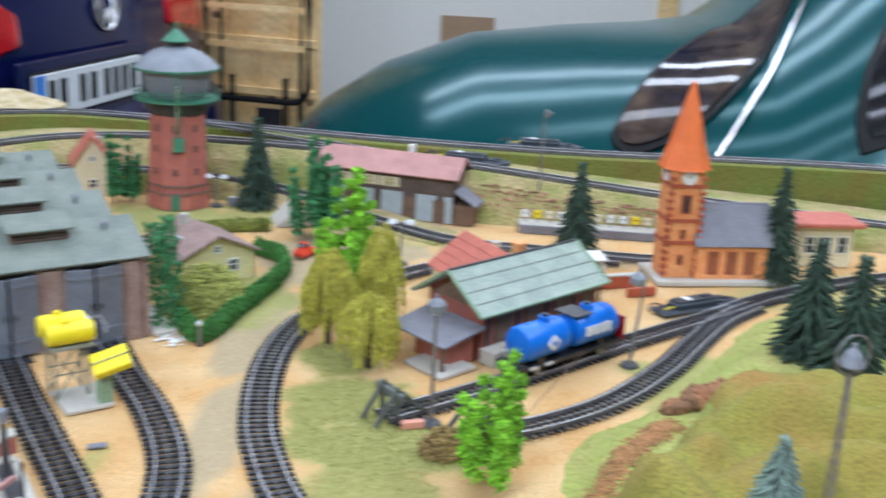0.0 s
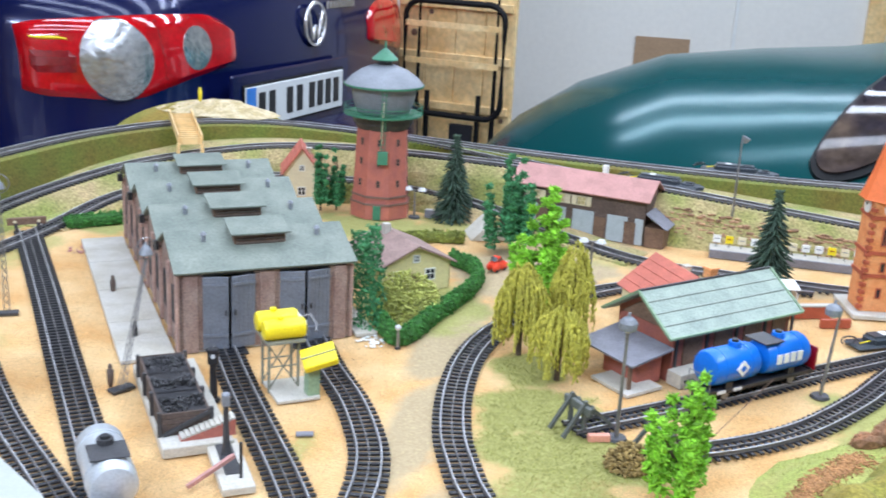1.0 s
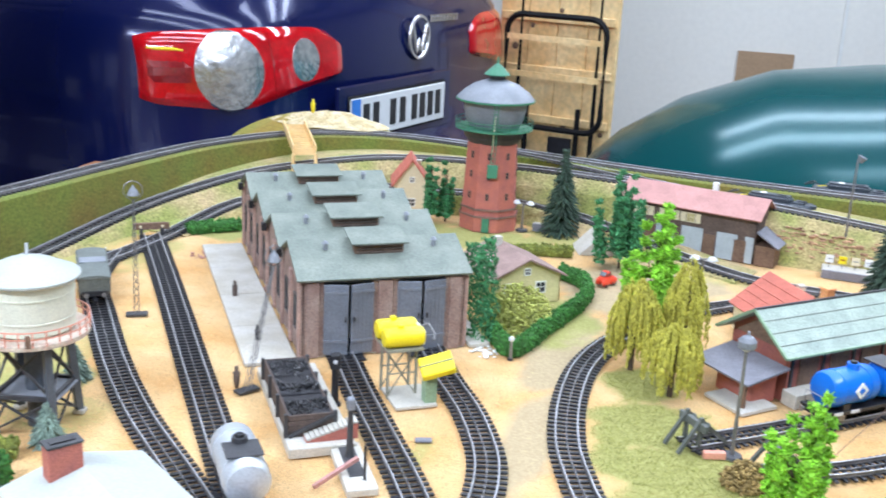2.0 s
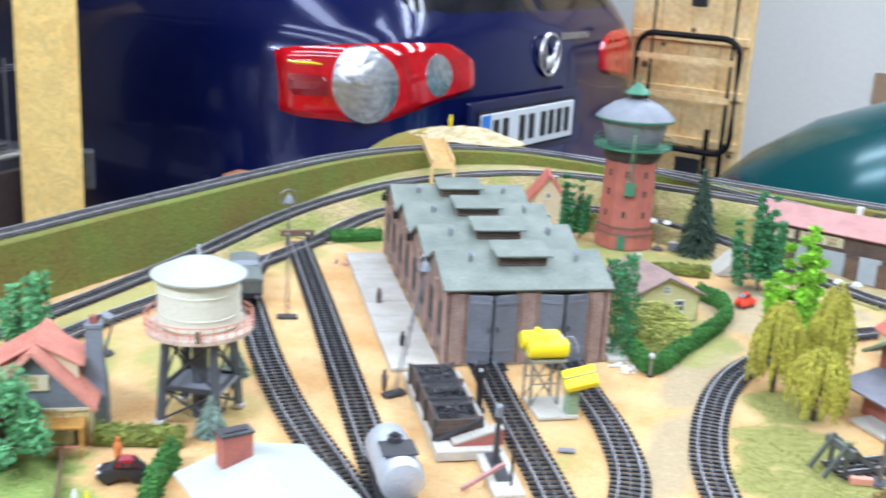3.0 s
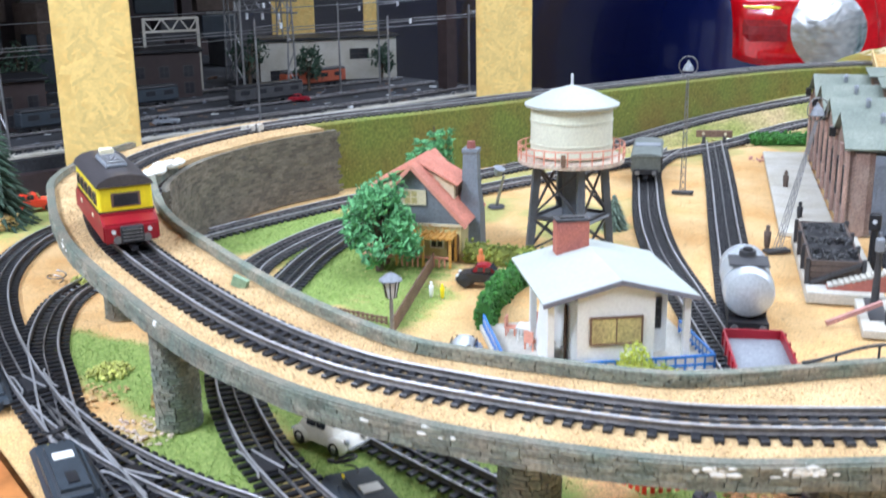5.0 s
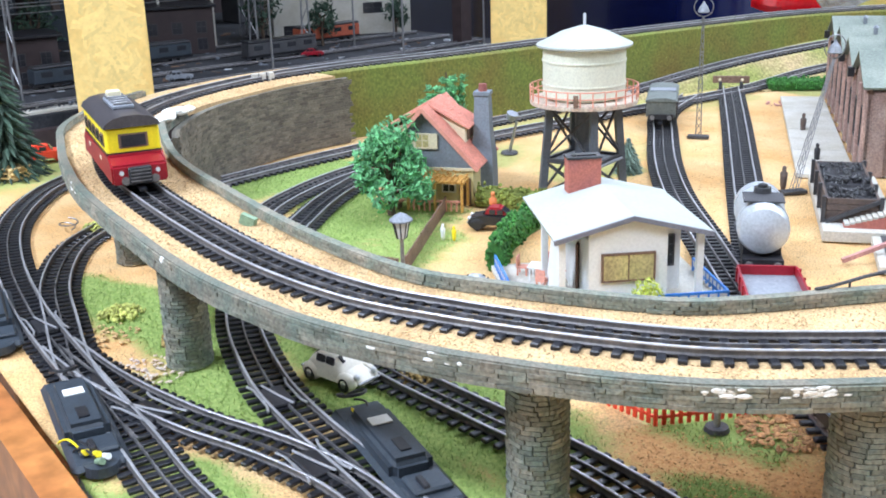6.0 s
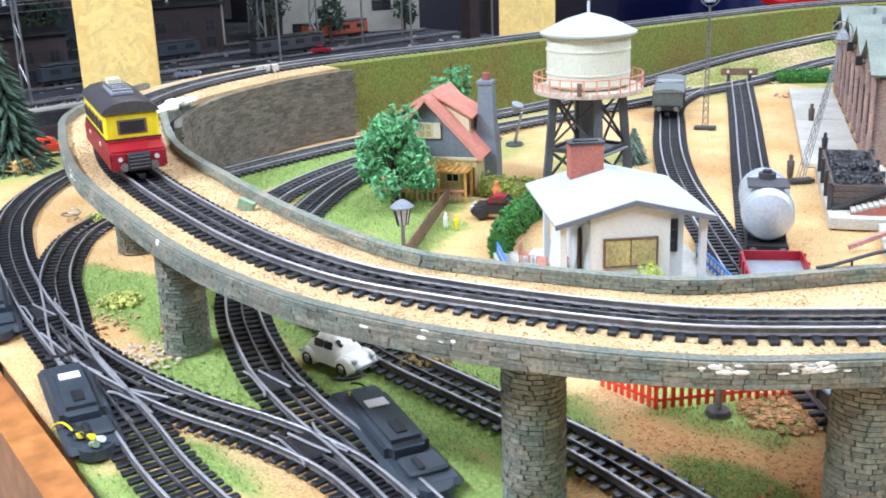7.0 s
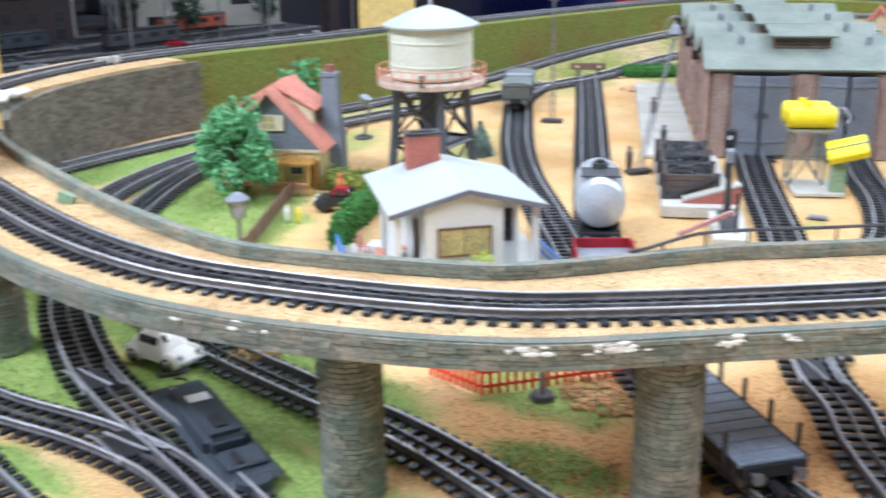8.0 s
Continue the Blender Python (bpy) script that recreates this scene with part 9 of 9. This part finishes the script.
def green_car():
    r = thing("coupe_car", -0.42, 2.95, FLOOR, 3, "dark teal car with long rounded bonnet parked beside the wall", "car")
    # x runs from the nose backwards
    top = [(0.0, 0.56), (0.06, 0.68), (0.16, 0.78), (0.32, 0.885), (0.55, 0.975), (0.80, 1.005), (1.05, 1.02), (1.20, 1.045), (1.45, 1.24), (1.75, 1.42), (2.2, 1.50), (2.9, 1.45), (3.4, 1.2), (3.9, 0.9), (4.0, 0.6)]
    half = [(0.0, 0.30), (0.06, 0.44), (0.16, 0.58), (0.32, 0.70), (0.55, 0.78), (0.80, 0.82), (1.2, 0.84), (2.2, 0.85), (3.4, 0.82), (4.0, 0.5)]

    def interp(t, x):
        for a, b in zip(t, t[1:]):
            if x <= b[0]:
                f = max(0, (x - a[0]) / (b[0] - a[0]))
                return a[1] + (b[1] - a[1]) * f
        return t[-1][1]

    def ring_pt(x, q, out=0.0):
        """q from 0 (near sill) over the top to 1 (far sill)."""
        h, w = interp(top, x), interp(half, x)
        a = math.pi * q
        c, s = math.cos(a), math.sin(a)
        p = 1.85 + 0.85 * smooth(0.60, 1.15, x)
        k = (abs(c) ** p + abs(s) ** p) ** (-1 / p)
        z = 0.25 + (h - 0.25) * s * k
        y = -c * k * w * (1 - 0.28 * max(0, (z - 0.95)))
        v = Vector((x, y, z))
        return v + Vector((0, -c, s)) * out

    xs = [0.0, 0.03, 0.06, 0.11, 0.16, 0.24, 0.32, 0.43, 0.55, 0.67, 0.80, 0.92, 1.05, 1.20, 1.32, 1.45, 1.6, 1.75, 1.95, 2.2, 2.5, 2.9, 3.2, 3.4, 3.7, 3.9, 4.0]
    rings = [[ring_pt(x, q / 36) for q in range(37)] for x in xs]
    part("body", loft(rings), M_TEAL, r, "glossy dark teal paintwork", smooth=True)

    def shell(x0, x1, q0, q1, o0, o1, n=10, m=10, slant=0.0, rnd_=0.25):
        bm = BM()
        g = {}
        for o, key in ((o0, 0), (o1, 1)):
            for i in range(n + 1):
                for j in range(m + 1):
                    a, b = i / n, j / m
                    # rounded corners
                    u, v = 2 * a - 1, 2 * b - 1
                    a, b = 0.5 + 0.5 * u * math.sqrt(1 - rnd_ * v * v / 2), 0.5 + 0.5 * v * math.sqrt(1 - rnd_ * u * u / 2)
                    g[key, i, j] = bm.verts.new(ring_pt(x0 + (x1 - x0) * a + slant * b, q0 + (q1 - q0) * b, o))
        for i in range(n):
            for j in range(m):
                bm.faces.new((g[1, i, j], g[1, i + 1, j], g[1, i + 1, j + 1], g[1, i, j + 1]))
                bm.faces.new((g[0, i, j], g[0, i, j + 1], g[0, i + 1, j + 1], g[0, i + 1, j]))
        for i in range(n):
            for j in (0, m):
                bm.faces.new((g[0, i, j], g[0, i + 1, j], g[1, i + 1, j], g[1, i, j]))
        for j in range(m):
            for i in (0, n):
                bm.faces.new((g[0, i, j], g[0, i, j + 1], g[1, i, j + 1], g[1, i, j]))
        return bm

    sl = part("windscreen_seal", shell(0.757, 1.015, 0.239, 0.44, -0.01, 0.012, n=16, m=16, slant=0.40, rnd_=0.85), M_RUBBER, r)
    part("windscreen", shell(0.775, 0.999, 0.246, 0.43, 0.0, 0.018, n=16, m=16, slant=0.385, rnd_=0.85), M_SCREEN, sl, smooth=True)
    part("trim_strip", shell(1.032, 1.044, 0.225, 0.44, 0.004, 0.012, slant=0.40, rnd_=0.0), M_CHROME, sl)
    part("side_window_seal", shell(1.255, 2.25, 0.194, 0.330, -0.01, 0.010, n=14, m=14, slant=0.22, rnd_=0.5), M_RUBBER, r)
    part("side_window", shell(1.280, 2.22, 0.203, 0.322, 0.0, 0.015, n=14, m=14, slant=0.21, rnd_=0.5), M_GLASSD, r, smooth=True)
    for q in (0.17, 0.83):
        part("headlamp", shell(0.055, 0.12, q - 0.045, q + 0.045, -0.005, 0.018), M_LAMPG, r, "pale headlamp glass")
    for s in (-1, 1):
        for x in (0.75, 3.2):
            b = cyl(BM(), 0.30, 0.30, 0.19, x, s * 0.75 + 0.095, 0.30, 90, 0, 0, 32)
            part("wheel", b, M_RUBBER, r)


green_car()

# wall boards, folded chair and cardboard
r = thing("pine_panel", -0.62, 3.93, FLOOR, -12, "knotty pine board panel leaning by the wall", "wood panel")
for k in range(4):
    part("board", box(BM(), 0.114, 0.022, 1.75, -0.174 + k * 0.116, 0, 0, bevel=0.003), M_PINE, r)
for k, z in enumerate((0.62, 0.80, 0.99, 1.35)):
    part("batten", box(BM(), 0.44, 0.012, 0.030, 0, -0.018, z, bevel=0.002), M_PINE, r)
for k in range(14):
    part("knot", cyl(BM(), rnd(0.006, 0.013), 0.006, 0.002, rnd(-0.2, 0.2), -0.0125, rnd(0.5, 1.5), 90, seg=12), M_WOOD, r)


def folded_chair():
    r = thing("folding_chair", -0.60, 3.84, FLOOR, -12, "folded garden chair with black tubular frame", "folding chair")
    def loop(w, z0, z1, y, rr, name):
        bm = BM()
        pts = []
        for cx, cz, a0 in ((w / 2 - rr, z1 - rr, 0), (-w / 2 + rr, z1 - rr, 90), (-w / 2 + rr, z0 + rr, 180), (w / 2 - rr, z0 + rr, 270)):
            for k in range(7):
                a = radians(a0 + 15 * k)
                pts.append((cx + rr * math.cos(a), y, cz + rr * math.sin(a)))
        tube(bm, pts, 0.011, 8, True)
        part(name, bm, M_RUBBER, r, "black steel tube")
    loop(0.38, 0.62, 1.02, -0.035, 0.06, "seat_frame")
    loop(0.30, 0.45, 1.60, 0.0, 0.05, "back_frame")
    for x in (-0.10, 0.10):
        bm = BM()
        rod(bm, (x, -0.02, 0), (x, -0.02, 0.70), 0.010, 8)
        part("leg", bm, M_RUBBER, r)
    for z in (0.80, 0.93):
        part("slat", box(BM(), 0.36, 0.008, 0.020, 0, -0.05, z), M_PINE, r)
    part("hinge_plate", box(BM(), 0.055, 0.020, 0.050, 0.02, -0.02, 1.12, bevel=0.004), M_BLACK, r)
    part("hinge_plate", box(BM(), 0.09, 0.020, 0.09, 0.04, -0.02, 0.50, bevel=0.004), M_BLACK, r)


folded_chair()
tagged(part("cardboard_sheet", box(BM(), 0.25, 0.008, 0.14, 0.13, Y1 - 0.01, -0.19), M_CARD), "brown cardboard sheet on the white wall", "cardboard")
tagged(part("wall_batten", box(BM(), 0.09, 0.03, 2.5, 1.06, Y1 - 0.016, FLOOR, bevel=0.003), M_PINE), "upright pine batten on the white wall", "batten")
tagged(part("wall_batten", box(BM(), 0.014, 0.012, 2.5, 0.45, Y1 - 0.007, FLOOR), M_WHITEP), "thin white cable duct on the wall", "cable duct")


# ---- second layout in the dark, with its chipboard posts ----
def osb_post(x, y, w, rz, label, z1=1.4):
    r = thing("chipboard_post", x, y, FLOOR, rz, label, "post", "chipboard posts")
    part("board", box(BM(), w, 0.022, z1, 0, 0, 0, bevel=0.002), M_OSB, r)
    # thin wood chips pressed flat into the faces
    chip = unit_mesh(plate(BM(), [(-1, -0.25, 0), (0.9, -0.3, 0), (1, 0.2, 0), (-0.8, 0.3, 0)], 1.0), "chip")
    ms = []
    for k in range(int(700 * z1 * w / 0.14)):
        s = rnd(0.008, 0.024)
        ms.append(pose(rnd(-w / 2 + s + 0.003, w / 2 - s - 0.003), -0.01102 - 0.00012 * random.random(), rnd(0.5, z1 - 0.03), 90, 0, 0) @ pose(0, 0, 0, 0, 0, rnd(0, 180)) @ Matrix.Diagonal((s, s * 0.6, 0.0003, 1)))
    swarm("chip_layer", chip, ms, M_FLAKE, r)["kind"] = "stuff"


M_FLAKE = mat("wood_chip", (0.88, 0.62, 0.22), 0.5, var=0.06, scale=40, fine=200, bump=0.0, island=0.11)
osb_post(-1.456, 0.713, 0.116, 64, "upright pale chipboard strip before the dark layout")
osb_post(-1.465, 1.614, 0.116, 43, "upright pale chipboard strip before the dark layout")
osb_post(-2.80, 2.000, 0.136, 55, "upright pale chipboard strip behind the dark layout", 1.6)
osb_post(-2.80, 2.315, 0.045, 55, "narrow pale chipboard strip behind the dark layout", 1.6)
tagged(part("cable_box", box(BM(), 0.030, 0.035, 0.08, -1.434, 1.679, -0.12, rz=42, bevel=0.004), M_DARK), "small dark box behind the chipboard strip", "box")

wall_box("board_rear", 1.3, 1.69, 0.04, -2.200, 0.895, -0.10, M_NIGHT, "board of the second model layout, coloured dark for the gloom", "board")
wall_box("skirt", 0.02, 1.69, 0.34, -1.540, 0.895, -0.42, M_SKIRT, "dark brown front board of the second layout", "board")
# board above the view, added to keep lamp light off the second layout
wall_box("canopy", 1.4, 1.80, 0.03, -2.220, 0.85, 0.62, M_SKIRT, "unseen board added to shade the second layout", "canopy")
wall_box("canopy_back", 0.02, 1.80, 0.95, -2.920, 0.85, -0.30, M_SKIRT, "rear board of the second layout, coloured dark for the gloom", "board")
for tx, ty in ((-1.640, 0.15), (-2.820, 0.15), (-1.640, 1.64), (-2.820, 1.64)):
    tagged(part("table_leg", box(BM(), 0.06, 0.06, -FLOOR - 0.10, tx, ty, FLOOR), M_WOOD), "square wooden leg under the second layout", "table leg", "legs of the second table")
    tagged(part("canopy_post", box(BM(), 0.03, 0.03, 0.68, tx - 0.03, ty, -0.06), M_SKIRT), "thin dark post under the added shading board", "post", "canopy posts")
for k in range(4):
    pts = [(-1.620 - 0.14 * k, 0.12 + 0.05 * k), (-1.640 - 0.14 * k, 0.7), (-1.640 - 0.14 * k, 1.4), (-1.670 - 0.12 * k, 1.70)]
    track(spline([(x, y, -0.059) for x, y in pts]), "dim model track on the second layout")


# pale edging strip and ballast along the front of the dark board
tagged(part("edging_strip", box(BM(), 0.010, 1.66, 0.006, -1.566, 0.895, -0.060, bevel=0.001), M_CONC), "pale grey edging strip along the dark board", "strip")
FRONT = [(-1.58 - abs(random.gauss(0, 0.018)), rnd(0.08, 1.70), -0.0595) for _ in range(2600)]
grains("ballast", FRONT, M_CONC, "grey ballast along the front of the dark board", s0=0.0015, s1=0.004)


def flat_house(x, y, rz, w, d, h, wall, roof, label, spots=((-0.33, 0.45), (0, 0.45), (0.33, 0.45), (-0.33, 0.08), (0, 0.08), (0.33, 0.08))):
    r = thing("model_house", x, y, -0.06, rz, label, "house", "houses of the second layout")
    part("wall", box(BM(), w, d, h, 0, 0, 0, bevel=0.001), wall, r)
    part("roof", box(BM(), w + 0.016, d + 0.016, 0.006, 0, 0, h, bevel=0.001), roof, r)
    for fx, fz in spots:
        window(r, w * fx, -d / 2 - 0.0005, h * fz, w * 0.14, h * 0.26, 0, M_DARK, M_PANE, 1, 1)


# wall colours are darkened so the houses look dimly lit
flat_house(-2.080, 1.596, 66, 0.342, 0.12, 0.10, M_CONC, M_BLACK, "white flat-roofed house on the second layout, greyed for the gloom", ((0.22, 0.50), (-0.36, 0.05)))
flat_house(-2.090, 1.15, 70, 0.16, 0.12, 0.10, M_SKIRT, M_BLACK, "flat-roofed house on the second layout, coloured dark for the gloom")
flat_house(-1.890, 0.72, 80, 0.14, 0.10, 0.09, M_SKIRT, M_BLACK, "house on the second layout, coloured dark for the gloom")


def mast(x, y, h):
    r = thing("catenary_mast", x, y, -0.06, 70, "thin grey catenary mast on the second layout", "mast", "catenary masts")
    part("pole", rod(BM(), (0, 0, 0), (0, 0, h), 0.0022, 6), M_STEEL, r)
    part("bracket", rod(BM(), (0, 0, h * 0.92), (0.05, 0, h * 0.94), 0.0012, 5), M_STEEL, r)
    part("insulator", cyl(BM(), 0.003, 0.003, 0.010, 0.05, 0, h * 0.90, seg=8), M_LAMPG, r)


for x, y, h in ((-1.620, 0.75, 0.18), (-1.610, 1.10, 0.19), (-1.610, 1.42, 0.18), (-1.620, 1.66, 0.19), (-1.820, 1.20, 0.22), (-1.890, 1.62, 0.20), (-1.820, 1.45, 0.20)):
    mast(x, y, h)
bm = BM()
for z, x in ((0.105, -1.595), (0.11, -1.600), (0.135, -1.790), (0.08, -1.770)):
    rod(bm, (x, 0.1, z), (x - 0.02, 1.72, z), 0.0009, 5)
tagged(part("overhead_wire", bm, M_STEEL), "thin overhead wires across the second layout", "wire")


def portal():
    r = thing("signal_bridge", -2.100, 1.190, -0.06, 70, "pale lattice signal bridge on the second layout", "signal bridge")
    for x in (-0.06, 0.06):
        part("tower", beam(BM(), (x, 0, 0), (x, 0, 0.17), 0.006, 0.006), M_CONC, r)
    part("girder", beam(BM(), (-0.06, 0, 0.168), (0.06, 0, 0.168), 0.005, 0.005), M_CONC, r)
    part("girder", beam(BM(), (-0.06, 0, 0.14), (0.06, 0, 0.14), 0.005, 0.005), M_CONC, r)
    for k in range(6):
        part("brace", beam(BM(), (-0.06 + 0.02 * k, 0, 0.14 if k % 2 else 0.168), (-0.04 + 0.02 * k, 0, 0.168 if k % 2 else 0.14), 0.003, 0.003), M_CONC, r)


portal()


def gantry(x, y, rz, h, w):
    r = thing("lattice_gantry", x, y, -0.06, rz, "grey lattice gantry over the dim tracks", "gantry", "lattice gantries")
    for sx in (-w, w):
        b = BM()
        for o in (-0.012, 0.012):
            rod(b, (sx + o, 0, 0), (sx + o * 0.4, 0, h), 0.0022, 5)
        for k in range(6):
            f0, f1 = k / 6, (k + 1) / 6
            s = 1 if k % 2 else -1
            rod(b, (sx + s * 0.012 * (1 - 0.6 * f0), 0, h * f0), (sx - s * 0.012 * (1 - 0.6 * f1), 0, h * f1), 0.0014, 4)
        part("tower", b, M_STEEL, r)
    b = BM()
    for z in (h, h - 0.025):
        rod(b, (-w - 0.02, 0, z), (w + 0.02, 0, z), 0.0020, 5)
    for k in range(8):
        f0, f1 = -w + 2 * w * k / 8, -w + 2 * w * (k + 1) / 8
        rod(b, (f0, 0, h if k % 2 else h - 0.025), (f1, 0, h - 0.025 if k % 2 else h), 0.0014, 4)
    part("girder", b, M_STEEL, r)
    for k in range(3):
        part("insulator", cyl(BM(), 0.003, 0.003, 0.014, -w * 0.6 + k * w * 0.6, 0, h - 0.040, seg=8), M_LAMPG, r)


for x, y, rz, h, w in ((-1.860, 1.28, 20, 0.21, 0.07), (-2.170, 1.45, 20, 0.24, 0.08), (-1.720, 0.62, 10, 0.20, 0.07)):
    gantry(x, y, rz, h, w)


def dim_wagon(x, y, rz, body, top, L, label):
    r = thing("railway_wagon", x, y, -0.055, rz, label, "wagon", "wagons of the second layout")
    part("body", box(BM(), L, 0.030, 0.026, 0, 0, 0.010, bevel=0.002), body, r)
    part("roof", box(BM(), L - 0.002, 0.031, 0.005, 0, 0, 0.036, bevel=0.002), top, r)
    part("frame", box(BM(), L + 0.006, 0.022, 0.004, 0, 0, 0.006), M_BLACK, r)
    for k in range(4):
        part("window", box(BM(), L * 0.12, 0.0314, 0.009, -L * 0.36 + k * L * 0.24, 0, 0.022), M_PANE, r)
    for sx in (-0.36, -0.26, 0.26, 0.36):
        part("wheel", cyl(BM(), 0.005, 0.005, 0.020, sx * L, 0.010, 0.005, 90, seg=12), M_DARK, r)


for k, (body, top) in enumerate(((M_ANTHR, M_DARK), (M_DARK, M_BLACK), (M_ANTHR, M_DARK), (M_ANTHR, M_DARK), (M_DARK, M_BLACK), (M_BRICKDK, M_DARK))):
    dim_wagon(-1.785 - 0.14 * (k % 2), 0.35 + 0.22 * k, 91, body, top, 0.17, "dim railway wagon on the second layout")


# low station buildings and stacked goods along the rear of the dark board
for k in range(9):
    s = thing("goods_stack", -2.670 + 0.05 * (k % 3), 0.25 + 0.17 * k, -0.06, rnd(60, 100), "dim stack of boxes and scenery on the second layout", "boxes", "stacked goods of the second layout")
    for j in range(4):
        part("box", box(BM(), rnd(0.06, 0.14), rnd(0.04, 0.09), rnd(0.05, 0.14), rnd(-0.04, 0.04), rnd(-0.03, 0.03), 0.075 * j, rz=rnd(-20, 20), bevel=0.003), (M_DARK, M_ANTHR, M_PLANK, M_DARK)[(k + j) % 4], s)
CRATE = unit_mesh(box(BM(), 1, 0.6, 0.5, bevel=0.05), "crate")
# the pale scraps imitate the bluish glints and sheen over this layout
for m, count, label in ((M_LAMPG, 60, "pale scraps standing in for glints over the dark layout"), (M_GREYD, 300, "slate grey scraps strewn over the dark layout"), (M_WOOD, 300, "brown scraps strewn over the dark layout")):
    ms = []
    for _ in range(count):
        s = rnd(0.003, 0.018)
        ms.append(Matrix.Translation((rnd(-2.370, -1.570), rnd(0.10, 1.70), -0.0605)) @ Matrix.Rotation(rnd(0, 6), 4, "Z") @ Matrix.Diagonal((s, s * rnd(0.3, 0.9), s * rnd(0.1, 0.6), 1)))
    tagged(swarm("scenery_scrap", CRATE, ms, m), label, "scenery", "scraps of the second layout", "stuff")
for x, y, rr in ((-1.930, 1.66, 0.035), (-1.900, 1.42, 0.040), (-2.040, 1.35, 0.05), (-1.790, 0.55, 0.045), (-2.120, 0.85, 0.055)):
    broad_tree(x, y, rr * 2.6, rr, M_FIR, "dim dark green tree on the second layout", 300, 0.008, 0.2, z=-0.06)
car("toy_car", -1.770, 1.30, -0.06, 60, M_RED, "dim red car on the second layout", 0.05)
car("toy_car", -1.700, 0.95, -0.06, 70, M_TANKG, "dim grey car on the second layout", 0.05)
# fittings above the ceiling lamps
for lx, ly, rz, watts, span in LAMPS:
    h = thing("ceiling_lamp", lx, ly, CEIL, rz, "white ceiling lamp housing for two long tubes", "ceiling lamp", "ceiling lamps")
    part("housing", box(BM(), span + 0.05, 0.20, 0.07, 0, 0, -0.08, bevel=0.004), M_WHITEP, h)
